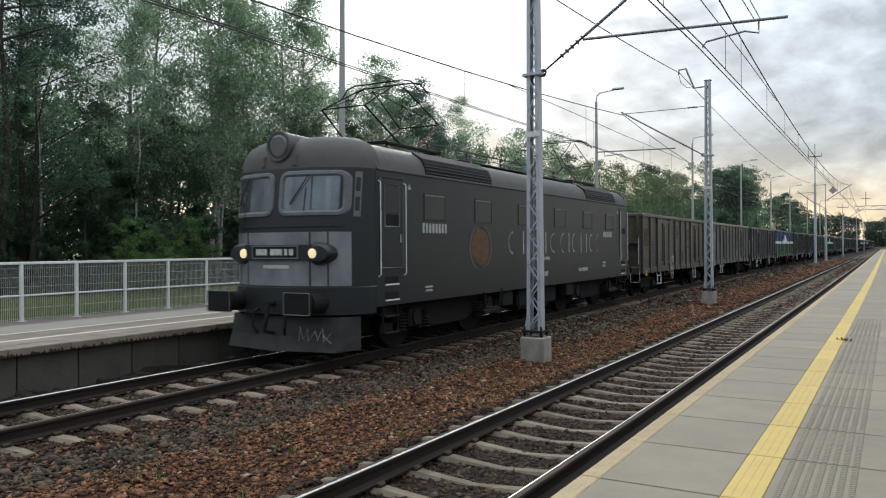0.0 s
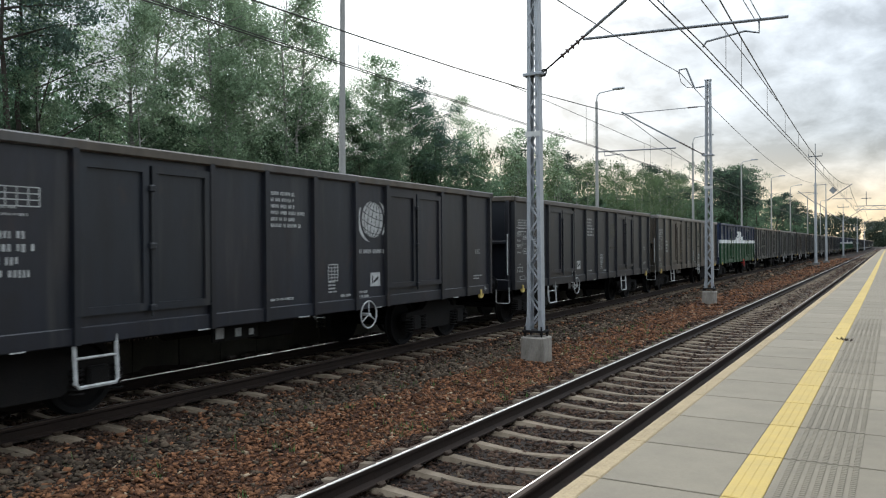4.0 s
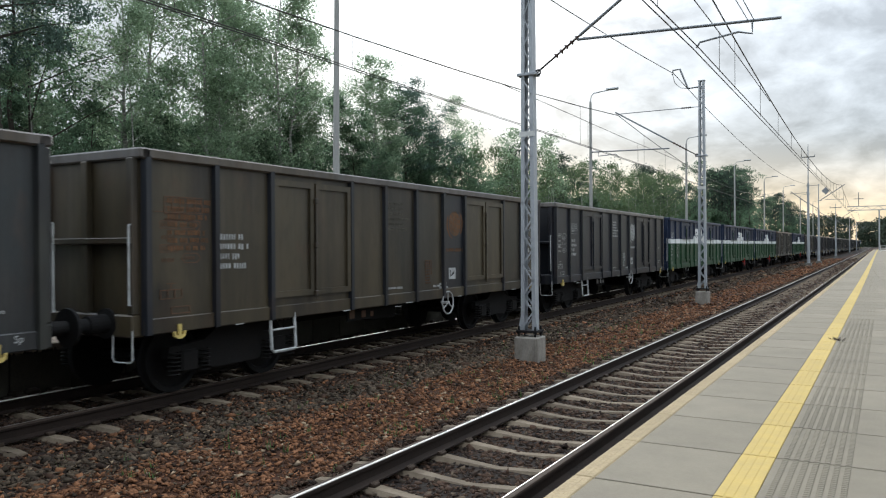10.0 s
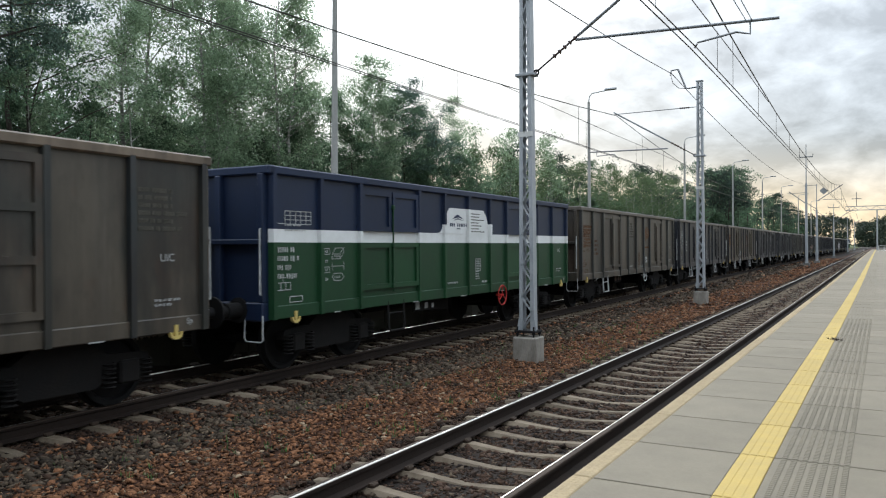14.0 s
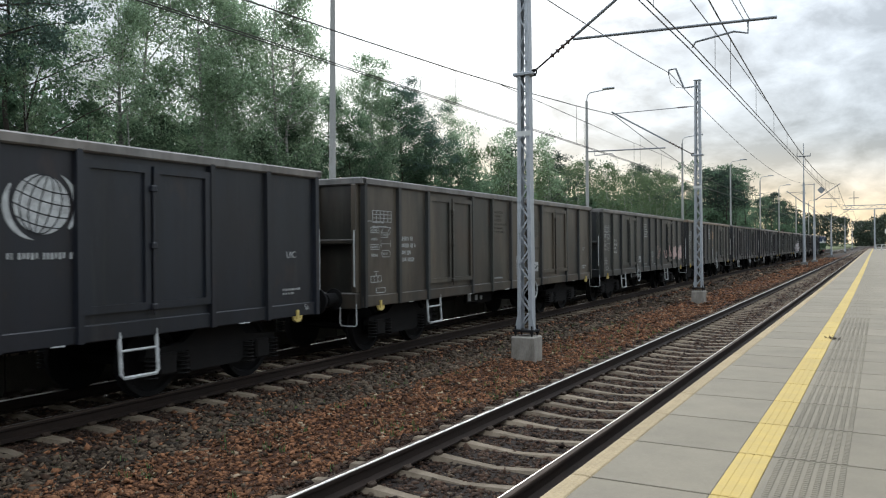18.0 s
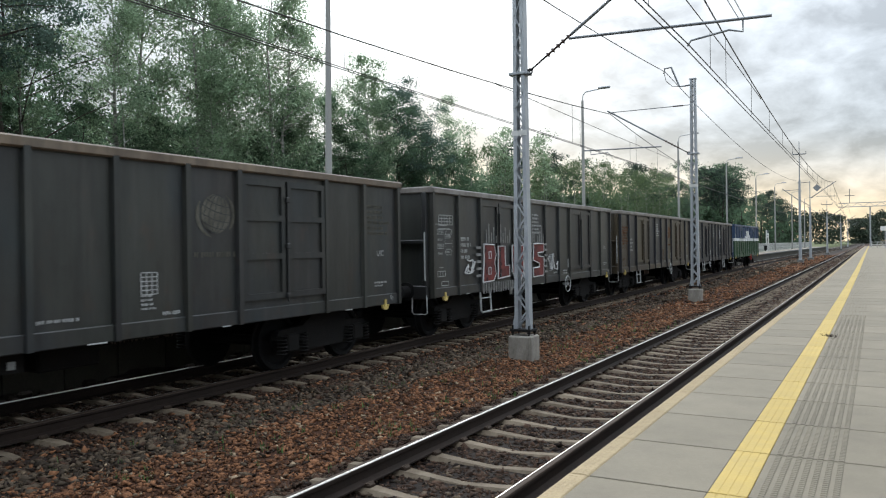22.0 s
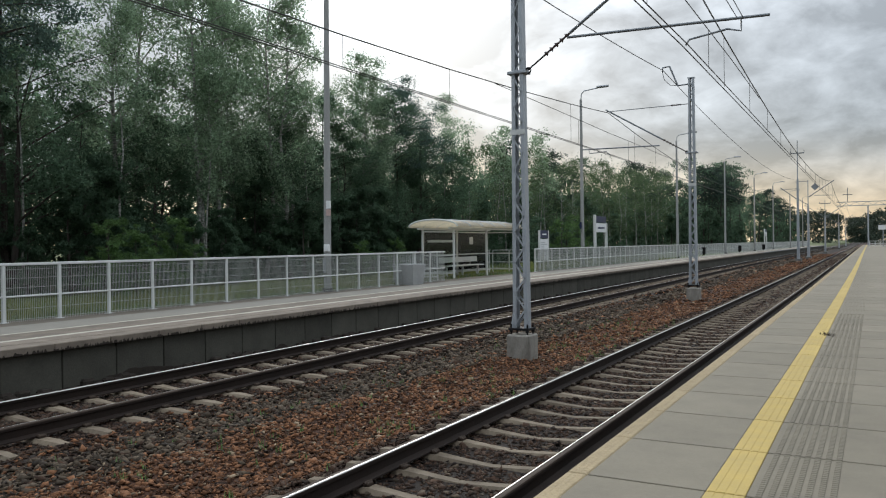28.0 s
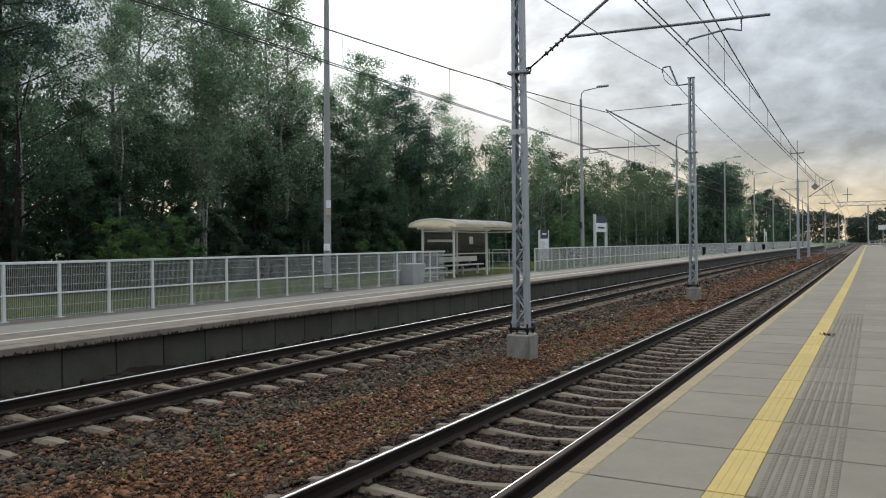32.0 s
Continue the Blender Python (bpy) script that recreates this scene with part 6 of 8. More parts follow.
def icon_geo(g):
    """Load signs: a box outline, a hexagon, a span line and framed rows of bars."""
    t = 0.011
    ribbon(g, [(0.34, 0.62), (0.56, 0.62), (0.66, 0.72), (0.66, 0.80), (0.44, 0.80), (0.34, 0.70), (0.34, 0.62)], t)
    ribbon(g, [(0.34, 0.70), (0.56, 0.70), (0.56, 0.62)], t)
    ribbon(g, [(0.56, 0.70), (0.66, 0.80)], t)
    ribbon(g, [(0.34, 0.44), (0.34, 0.56)], t)
    ribbon(g, [(0.66, 0.44), (0.66, 0.56)], t)
    ribbon(g, [(0.34, 0.50), (0.66, 0.50)], t)
    ribbon(g, [(0.40, 0.26), (0.60, 0.26), (0.66, 0.32), (0.60, 0.38), (0.40, 0.38), (0.34, 0.32), (0.40, 0.26)], t)
    for z in (0.70, 0.40):
        ribbon(g, [(0.0, z), (0.27, z), (0.27, z + 0.09), (0.0, z + 0.09), (0.0, z)], t)
    for z in (0.72, 0.56, 0.42, 0.27):
        for k in range(5):
            g.box((-0.001, 0.03 + 0.042 * k, z), (0.002, 0.045 + 0.042 * k, z + 0.05))
    for z in (0.645, 0.30):
        for k in range(4):
            g.box((-0.001, 0.40 + 0.045 * k, z), (0.002, 0.415 + 0.045 * k, z + 0.04))


def axle_icon(g):
    """A row of three cells under a short bar."""
    box_grid(g, 0.34, 0.11, 3, 1)
    ribbon(g, [(0.17, 0.11), (0.17, 0.19)], 0.012)
    ribbon(g, [(0.10, 0.19), (0.24, 0.19)], 0.012)


def box_grid(g, w, h, cols, rows, t=0.012):
    """An outlined table of small cells."""
    for i in range(cols + 1):
        g.box((-0.002, w * i / cols - t / 2, 0), (0.003, w * i / cols + t / 2, h))
    for j in range(rows + 1):
        g.box((-0.002, 0, h * j / rows - t / 2), (0.0025, w, h * j / rows + t / 2))


def emblem_geo(g, r):
    """A globe-like disc between two crescents: a plain round mark."""
    n = 32
    for k in range(n):
        a0, a1 = 2 * math.pi * k / n, 2 * math.pi * (k + 1) / n
        q = 0.74 * r
        g.add([(0, 0, 0), (0, math.cos(a0) * q, math.sin(a0) * q), (0, math.cos(a1) * q, math.sin(a1) * q)], [(0, 1, 2)])
    for start, turn in ((150, 115), (-40, 105)):
        for k in range(14):
            ring = []
            for j in (k, k + 1):
                f = j / 14
                a = math.radians(start + turn * f)
                wide = 0.17 * math.sin(math.pi * min(1.0, 0.12 + 0.95 * f)) * r
                ring.append([(math.cos(a) * q, math.sin(a) * q) for q in (0.90 * r - wide * 0.3, 0.90 * r + wide * 0.7)])
            (p0, p1), (p2, p3) = ring
            g.add([(0, *p0), (0, *p1), (0, *p3), (0, *p2)], [(0, 1, 2, 3)])


def globe_lines(g, r):
    """Dark tilted meridians and parallels over the disc."""
    q = 0.74 * r
    c, s = math.cos(math.radians(-14)), math.sin(math.radians(-14))
    for m in (-0.78, -0.45, -0.08, 0.32, 0.68):
        pts = [(q * m * math.cos(t), q * math.sin(t)) for t in [math.radians(-88 + 11 * i) for i in range(17)]]
        ribbon(g, [(a * c - b * s, a * s + b * c) for a, b in pts], 0.035 * r, 0.002)
    for m in (-0.62, -0.22, 0.2, 0.58):
        w = q * math.sqrt(1 - m * m)
        pts = [(w * (-1 + i / 6), q * m - 0.10 * q * (1 - (i / 6 - 1) ** 2)) for i in range(13)]
        ribbon(g, [(a * c - b * s, a * s + b * c) for a, b in pts], 0.030 * r, 0.0024)


def graffiti_strokes(g, w, h, seed, count=9):
    rng = random.Random(seed)
    for k in range(count):
        y = w * (k + 0.5) / count
        pts = [(0, y + rng.uniform(-0.1, 0.1), rng.uniform(0, 0.2) * h)]
        for _ in range(4):
            q = pts[-1]
            pts.append((0, q[1] + rng.uniform(-0.16, 0.16), max(0, min(h, q[2] + rng.uniform(-0.2, 0.55) * h))))
        g.path(pts, 0.018, n=4)


# block letters as outlines in a unit square, with inner strokes
BLOCKS = [
    (-4.08, -3.34, [(0, 0), (0.8, 0.02), (1.0, 0.2), (0.88, 0.5), (1.0, 0.72), (0.85, 0.98), (0.08, 1.0), (0.1, 0.6)], [[(0.42, 0.2), (0.6, 0.2), (0.6, 0.38), (0.42, 0.38)], [(0.45, 0.62), (0.62, 0.62), (0.62, 0.8), (0.45, 0.8)]]),
    (-3.23, -2.55, [(0, 0.06), (1.0, 0.1), (1.0, 0.4), (0.62, 0.4), (0.60, 0.94), (0.02, 0.94)], []),
    (-2.36, -1.64, [(0, 0.96), (0, 0.2), (0.3, -0.05), (0.75, -0.05), (1.0, 0.2), (1.0, 0.96), (0.72, 0.94), (0.68, 0.3), (0.32, 0.3), (0.3, 0.96)], []),
    (-1.60, -1.12, [(0, 0.02), (0.95, 0.04), (0.95, 0.28), (0.5, 0.28), (0.5, 0.42), (0.9, 0.42), (0.9, 0.62), (0.5, 0.62), (0.5, 0.74), (1.0, 0.76), (1.0, 1.0), (0, 1.0)], []),
    (-0.97, -0.18, [(0, 0.0), (0.95, 0.02), (1.0, 0.58), (0.45, 0.62), (0.42, 0.72), (0.98, 0.74), (0.98, 1.0), (0.05, 1.0), (0.0, 0.5), (0.55, 0.40), (0.55, 0.28), (0.0, 0.26)], []),
]


def wagon(style):
    body, rim, doors, extra, wheel_y = style[:5]
    dark_panels = style[5] if len(style) > 5 else ()
    barred = doors == "barred"
    zos = body in ("navy", "blue")
    top, bottom = (M["blue"], M["pale_green"]) if body == "blue" else (M["navy"], M["green"])
    names = {"black": "black-painted", "dark": "dark olive", "olive": "olive brown", "brown": "rusty brown", "grey": "weathered grey", "navy": "navy and green", "blue": "blue and green"}
    more = {"logo": "with a round mark", "tan": "with a tan round mark", "faint": "with faded stencils", "rust": "with rusty stencil patches", "tag": "with pale graffiti", "blues": "with red and white graffiti", "": "with white stencils"}
    label = f"{names[body]} open freight wagon with a white band" if zos else f"{names[body]} steel open freight wagon {more[extra]}"
    w = thing("open_wagon", Matrix(), label, "freight wagon", "wagons of the train")
    mat = PAINT[body]
    rim_mat = PAINT[rim]
    for s in (-1, 1):
        turn = 0 if s > 0 else 180

        def put(name, me, y=0.0, z=0.0, parent=w, x=SIDE, tag=""):
            small = name.endswith(("graffiti", "writing", "boxes", "table", "patch", "plate", "letters"))
            if small and s < 0:
                return None
            ob = part(name, me, None, parent, tag)
            if small:
                tagged(ob, kind="stuff")
            ob.matrix_basis = pose(s * x, s * y, z, rz=turn)
            return ob
        # sheets
        if zos:
            put("upper_side_sheet", shared("upper_sheet", top, lambda g: side_sheet(g, 2.25, TOP - 0.06)), tag="blue side sheet")
            put("white_band", shared("band", M["white"], lambda g: side_sheet(g, 2.05, 2.25)), tag="white painted band")
            put("lower_side_sheet", shared("lower_sheet", bottom, lambda g: side_sheet(g, SILL, 2.05)), tag="green side sheet")
            bands = ((SILL, 2.05, bottom), (2.05, 2.25, M["white"]), (2.25, TOP - 0.08, top))
        else:
            put("side_sheet", shared("sheet", mat, lambda g: side_sheet(g, SILL, TOP - 0.06)))
            bands = ((SILL, TOP - 0.08, PAINT["black" if body == "brown" else "dark"] if body in ("brown", "olive") else mat),)
        for y in RIBS + (-HALF + 0.05, HALF - 0.05):
            for z0, z1, bm_ in bands:
                put("rib", shared(f"rib{z0}", bm_, lambda g, a=z0, b=z1: rib_geo(g, a, b)), y)
        if s > 0:
            edges = (-HALF + 0.05,) + RIBS + (HALF - 0.05,)
            for k in dark_panels:
                put("repainted_panel", shared(f"repaint{k}", PAINT["slate" if body == "grey" else "black"], lambda g, a=edges[k] + 0.05, b=edges[k + 1] - 0.05: g.box((0.018, a, 1.11), (0.0235, b, TOP - 0.12))), tag="panel painted over in slate blue" if body == "grey" else "panel painted over in black")
        for c in (-3.1, 3.1):
            for d in (-0.49, 0.49):
                for z0, z1, bm_ in ((1.22, 2.05, bottom), (2.25, 2.98, top)) if zos else ((1.22, 2.98, mat),):
                    b = doors == "barred"
                    put("door", shared(f"door{z0}{b}", bm_, lambda g, a=z0, q=z1, b=b: door_geo(g, a, q, b)), c + d)
            put("door_latch", shared("latch", mat if not zos else bottom, latch_geo), c)
        # writing and marks
        st = M["stencil"] if extra != "rust" else M["rust_stencil"]
        px = SIDE + 0.027
        if zos:
            def crest(g):
                g.prism([(-1.36, 2.245), (-1.20, 2.27), (-1.05, 2.40), (-0.96, 2.46), (-0.93, 2.66), (-0.78, 2.79), (0.84, 2.79), (1.00, 2.66), (1.07, 2.49), (1.24, 2.46), (1.29, 2.245)], 0, 0.0, 0.006)
            put("white_crest", shared("crest", M["white"], crest), x=SIDE + 0.02, tag="white crest panel with a dark mark")
            for k, (y, z1) in enumerate(((-1.05, 2.43), (0.05, 2.79), (1.15, 2.48))):
                put("white_rib_paint", shared(f"crest_rib{k}", M["white"], lambda g, b=z1: rib_geo(g, 2.25, b, 0.003)), y, x=SIDE + 0.002)
            put("crest_mark", shared("crest_mark", M["sign_blue"], lambda g: (g.prism([(-0.70, 2.545), (-0.46, 2.66), (-0.40, 2.655), (-0.14, 2.56), (-0.05, 2.545), (-0.40, 2.60)], 0, 0, 0.002), g.prism([(-0.62, 2.53), (-0.42, 2.585), (-0.12, 2.53), (-0.40, 2.555)], 0, 0, 0.002),
                                                                             [g.box((0, -0.78 + 0.082 * k, 2.40), (0.002, -0.78 + 0.082 * k + (0.045 if k % 3 else 0.06), 2.47)) for k in range(10) if k != 3], g.box((0, -0.46, 2.345), (0.002, -0.30, 2.365)))), x=SIDE + 0.0275)
            put("crest_writing", shared("crest_writing", M["faint"], lambda g: stencil_lines(g, 7, 0.72, 0.026, 0.066, 3)), 0.16, 2.71, x=SIDE + 0.0275)
        hw = M["red"] if zos else M["under"] if body == "grey" else M["stencil"]
        if not barred:
            put("handbrake_wheel", shared("hand_wheel", hw, hand_wheel), wheel_y, 0.80, x=SIDE + 0.06, tag="red handbrake wheel" if zos else "dark handbrake wheel" if body == "grey" else "white handbrake wheel")
        for y in (-2.95,) if zos else () if barred else (-3.85, 2.9) if wheel_y < 0 else (-3.85,):
            put("step", shared("step", M["under"] if zos else M["stencil"], step_frame), y, 0.93, x=SIDE + 0.03)
        for y in (-5.85, 5.85):
            put("lashing_hook", shared("hook", M["hook"] if body != "grey" else st, hook_geo), y, 0.88, x=SIDE + 0.05, tag="yellow lashing hook")
        put("number_writing", shared("number_writing", M["stencil"] if dark_panels else st, lambda g: stencil_lines(g, 4, 0.60, 0.085, 0.135, 11)), -6.27 if zos else -5.10, 1.98 if zos else 2.16, x=px)
        put("load_table", shared("load_table", st, lambda g: (box_grid(g, 0.62, 0.20, 5, 3), stencil_lines(g, 2, 0.5, 0.03, 0.075, 4), g.box((-0.002, -0.16, 0.0), (0.003, -0.02, 0.012)))), -6.05 if zos else -5.12 if extra == "logo" else -6.05, 2.42 if not zos else 2.33, x=px)
        put("data_table", shared("load_signs", M["stencil"] if extra != "rust" else st, icon_geo), -5.22 if zos else -6.12, 1.16 if zos else 1.52, x=px)
        put("data_table", shared("axle_sign", st, axle_icon), -6.27 if zos else -6.12, 1.33, x=px)
        put("data_table", shared("low_boxes", st, lambda g: box_grid(g, 0.30, 0.085, 1, 1)), -5.95, 1.135, x=px)
        put("revision_table", shared("revision", st, lambda g: (box_grid(g, 0.25, 0.27, 3, 5), stencil_lines(g, 4, 0.22, 0.03, 0.054, 8))), 0.42, 1.42, x=px)
        put("small_writing", shared("small_writing", M["stencil"], lambda g: stencil_lines(g, 1, 0.6, 0.04, 0.1, 5)), -0.95, 1.22, x=px)
        put("small_writing", shared("wide_writing", M["stencil"], lambda g: stencil_lines(g, 2, 0.42, 0.035, 0.06, 15)), 5.55, 1.34, x=px)
        put("small_writing", shared("low_writing", M["stencil"], lambda g: stencil_lines(g, 1, 0.34, 0.05, 0.1, 17)), 0.75, 1.19, x=px)
        put("edge_plate", shared("edge_plates", M["stencil"], lambda g: [g.box((0.0, y, 0), (0.004, y + 0.16 + 0.05 * (k % 3), 0.016)) for k, y in enumerate((-4.85, -2.35, -0.35, 1.75, 4.6))]), 0, 0.895, x=SIDE + 0.05, tag="thin white marks along the sill")
        if not zos and not barred:
            sign = put("brake_plate", shared("brake_plate", M["stencil"], lambda g: g.box((-0.002, 0, 0), (0.003, 0.30, 0.24))), wheel_y + 0.10, 1.28, x=px, tag="white brake sign plate")
            if sign:
                part("sign_mark", shared("sign_mark", M["black"], lambda g: (g.prism([(0.10, 0.06), (0.24, 0.12), (0.24, 0.17), (0.10, 0.10)], 0, 0.003, 0.005), g.box((0.003, 0.05, 0.05), (0.005, 0.075, 0.19)))), None, sign)
            put("small_writing", shared("brake_writing", M["stencil"], lambda g: stencil_lines(g, 2, 0.40, 0.045, 0.075, 25)), wheel_y - 0.30, 1.22, x=px)
        letters = SHARED.setdefault("sp", text_mesh("Sp", 0.11, M["stencil"], 0.001))
        ob = part("class_letters", letters, None, w)
        ob.matrix_basis = Matrix.Translation((s * (SIDE + 0.054), s * 6.08, 1.03)) @ Euler((radians(90), 0, radians(90 if s > 0 else -90))).to_matrix().to_4x4()
        for k, y in enumerate((-1.75, -1.38, -1.1)):
            put("inspection_plate", shared(f"plate{k}", st, lambda g, k=k: g.soft((-0.01, 0, 0), (0.004, 0.15 - 0.03 * k, 0.15 - 0.03 * k), 0.003)), y, 0.70, x=SIDE - 0.25, tag="small white plate")
        put("plate_rail", shared("plate_rail", M["under"], lambda g: g.box((-0.04, 0, 0.66), (-0.012, 0.9, 0.95))), -1.8, 0.0, x=SIDE - 0.25)
        if not zos:
            put("address_writing", shared("address", M["stencil"] if 4 in dark_panels else st if extra not in ("rust", "faint") else M["faint"], lambda g: stencil_lines(g, 6, 0.78, 0.058, 0.095, 21)), 5.32 if barred else -0.92, 2.72 if barred else 2.80, x=px)
            if extra in ("logo", "faint", "", "rust", "tan"):
                em = M["stencil"] if extra == "logo" else M["tan_stencil"] if extra == "tan" else M["old_stencil"] if extra == "rust" else M["faint"]
                r = 0.44 if extra in ("logo", "tan") else 0.36
                my = 0.35 if extra == "tan" else 1.68
                mark = put("round_mark", shared(f"emblem{r}", em, lambda g, r=r: emblem_geo(g, r)), my, 2.45, x=px, tag="round emblem in faded paint")
                part("mark_grid", shared(f"emblem_lines{r}", mat, lambda g, r=r: globe_lines(g, r)), None, mark)
                put("mark_writing", shared("mark_writing", em, lambda g: stencil_lines(g, 1, 0.8, 0.075, 0.1, 6)), my - 0.4, 1.93, x=px)
            if extra == "rust":
                put("stencil_patch", shared("stencil_patch", M["old_stencil"], lambda g: (stencil_lines(g, 7, 0.8, 0.07, 0.1, 2))), -6.0, 2.6, x=px, tag="rusty patch of old writing")
        uic = SHARED.setdefault("uic", text_mesh("UIC", 0.14, M["stencil"], 0.001))
        ob = part("class_letters", uic, None, w)
        ob.matrix_basis = Matrix.Translation((s * px, s * 5.75, 1.85)) @ Euler((radians(90), 0, radians(90 if s > 0 else -90))).to_matrix().to_4x4()
        if extra == "tag" and s > 0:
            for k, (y0, y1, outline, hole) in enumerate(BLOCKS):
                a, b = 4.42 + 0.36 * k, 4.74 + 0.36 * k
                cut = [(a + p * (b - a), 1.30 + 0.06 * (k % 2) + q * 0.56) for p, q in outline]
                put("graffiti", shared(f"pale_block{k}", M["graf_pink"], lambda g, c=cut: g.prism(c, 0, -0.004, 0.004)), x=SIDE + (0.088 if k in (2, 3) else 0.032), tag="pale cream sprayed letter shape")
            for k, (y, w_, h, seed, n) in enumerate(((1.25, 0.5, 0.62, 4, 3), (2.55, 0.5, 0.42, 9, 3), (3.45, 0.6, 0.55, 14, 4))):
                put("graffiti", shared(f"scrawl{k}", M["graf_pink"], lambda g, w_=w_, h=h, seed=seed, n=n: graffiti_strokes(g, w_, h, seed, n)), y, 1.36, x=SIDE + 0.075 if k else SIDE + 0.03, tag="pale sprayed scrawl")
        if extra == "blues" and s > 0:
            for k, (y0, y1, outline, hole) in enumerate(BLOCKS):
                cut = [(y0 + a * (y1 - y0), 1.12 + b * 0.88) for a, b in outline]
                cy, cz = sum(a for a, _ in cut) / len(cut), sum(b for _, b in cut) / len(cut)
                big = [(cy + (a - cy) * 1.09, cz + (b - cz) * 1.08) for a, b in cut]
                lt = put("graffiti_letter", shared(f"block{k}", M["graf_red"], lambda g, c=cut: g.prism(c, 0, -0.004, 0.006)), x=SIDE + 0.087, tag="dull red block letter outlined in white spray")
                lt.parent = w
                part("spray_outline", shared(f"blockline{k}", M["graf_white"], lambda g, c=cut: g.path([(0.006, a, b) for a, b in c + c[:1]], 0.020, n=4)), None, lt)
                if hole:
                    part("letter_gap", shared(f"blockhole{k}", M["graf_white"], lambda g, h=hole, p=y0, q=y1: [g.path([(0.009, p + a * (q - p), 1.12 + b * 0.88) for a, b in c + c[:1]], 0.014, n=4) for c in h]), None, lt)
                rng = random.Random(k)
                part("dark_blot", shared(f"blots{k}", M["graf_dark"], lambda g, p=y0, q=y1, rng=rng, c=cut: [g.tube((0.004, a, b), (0.0085, a, b), 0.05, n=10) for a, b in [(p + (q - p) * rng.uniform(0.08, 0.34), 1.18 + 0.17 * i) for i in range(5)]]), None, lt)
            put("graffiti", shared("spikes", M["graf_grey"], lambda g: [g.soft((0, -4.0 + 0.135 * k, 2.03), (0.004, -3.95 + 0.135 * k, 2.2 + 0.07 * ((k * 7) % 5)), 0.001) for k in range(29) if k % 6] + [g.soft((0, -4.05 + 0.14 * k, 0.86), (0.004, -3.99 + 0.14 * k, 1.10), 0.001) for k in range(19)]
                                           + [g.soft((0, -4.4, 1.25 + 0.16 * k), (0.004, -4.15, 1.31 + 0.16 * k), 0.001) for k in range(5)] + [g.soft((0, -0.1, 1.2 + 0.15 * k), (0.004, 0.1, 1.26 + 0.15 * k), 0.001) for k in range(6)]), x=SIDE + 0.083, tag="greyish white sprayed spikes round the letters")
            put("graffiti", shared("tag_c", M["graf_white"], lambda g: graffiti_strokes(g, 0.6, 0.5, 9, 5)), 0.4, 1.25, x=SIDE + 0.05, tag="white sprayed scrawl")
            put("graffiti", shared("tag_d", M["graf_white"], lambda g: graffiti_strokes(g, 0.5, 0.3, 15, 5)), -5.0, 1.35, x=SIDE + 0.05, tag="white sprayed scrawl")
        # the end that this side leads to
        e = part("end_wall", shared("end_sheet", mat, end_sheet_geo), None, w)
        e.matrix_basis = pose(0, -s * HALF, 0, rz=0 if s > 0 else 180)
        part("end_sill", shared("end_sill", mat, end_sill_geo), None, e)
        part("end_shelf", shared("end_shelf", mat, end_shelf_geo), None, e)
        for x in (-1.30, -0.45, 0.45, 1.30):
            part("end_post", shared("end_post", mat, end_post_geo), None, e).matrix_basis = pose(x, 0, 0)
        for x in (-0.875, 0.875):
            b = part("buffer", shared("buffer", M["black"], buffer_geo), None, w)
            b.matrix_basis = pose(x, s * (HALF + 0.12), 1.04, rz=0 if s > 0 else 180)
        h = part("end_handrail", shared("end_rail", M["stencil"], lambda g: g.path([(0, 0, 0), (0, -0.13, 0.03), (0, -0.13, 1.0), (0, 0, 1.03)], 0.015, n=6)), None, w, "white handrail")
        h.matrix_basis = pose(s * 1.33, -s * (HALF + 0.02), 1.25, rz=turn)
        h = part("end_handrail", shared("end_rail", M["stencil"], lambda g: None), None, w, "white handrail")
        h.matrix_basis = pose(-s * 1.33, -s * (HALF + 0.02), 1.25, rz=turn)
        k = part("shunter_step", shared("shunt_step", M["stencil"], lambda g: g.path([(0, 0, 0.12), (0.02, -0.02, -0.24), (-0.02, -0.02, -0.27), (-0.30, -0.02, -0.27), (-0.34, -0.02, -0.22), (-0.34, 0, 0.12)], 0.011, n=6)), None, w)
        k.matrix_basis = pose(s * 1.35, -s * (HALF + 0.12), 0.85, rz=turn)
        # bogie
        bg = part("bogie", shared("bolster", M["under"], bolster_geo), None, w, "grimy cast steel bogie")
        bg.matrix_basis = pose(0, s * 4.5, 0)
        tagged(part("spring_nest", shared("springs", M["under"], spring_set), None, bg), kind="stuff")
        for x in (-1.02, 1.02):
            part("side_frame", shared("side_frame", M["under"], side_frame_geo), None, bg).matrix_basis = pose(x, 0, 0)
        for y in (-0.9, 0.9):
            part("axle", shared("axle", M["black"], axle_geo), None, bg).matrix_basis = pose(0, y, 0.46)
            part("axle_box", shared("axle_box", M["under"], axle_box_geo), None, bg).matrix_basis = pose(1.02, y, 0)
            for x in (-0.75, 0.75):
                part("wheel", shared("wheel", M["black"], wheel_geo, True), None, bg).matrix_basis = pose(x, y, 0.46, rz=0 if x > 0 else 180)
    part("top_rim", shared("rim" + ("w" if rim not in ("navy", "blue") else "n"), rim_mat, lambda g: rim_geo(g, 0.085)), None, w, "dusty top rim")
    part("floor", shared("floor", M["under"], load_geo), None, w)
    part("underframe", shared("underframe", M["under"], under_geo), None, w)
    return w


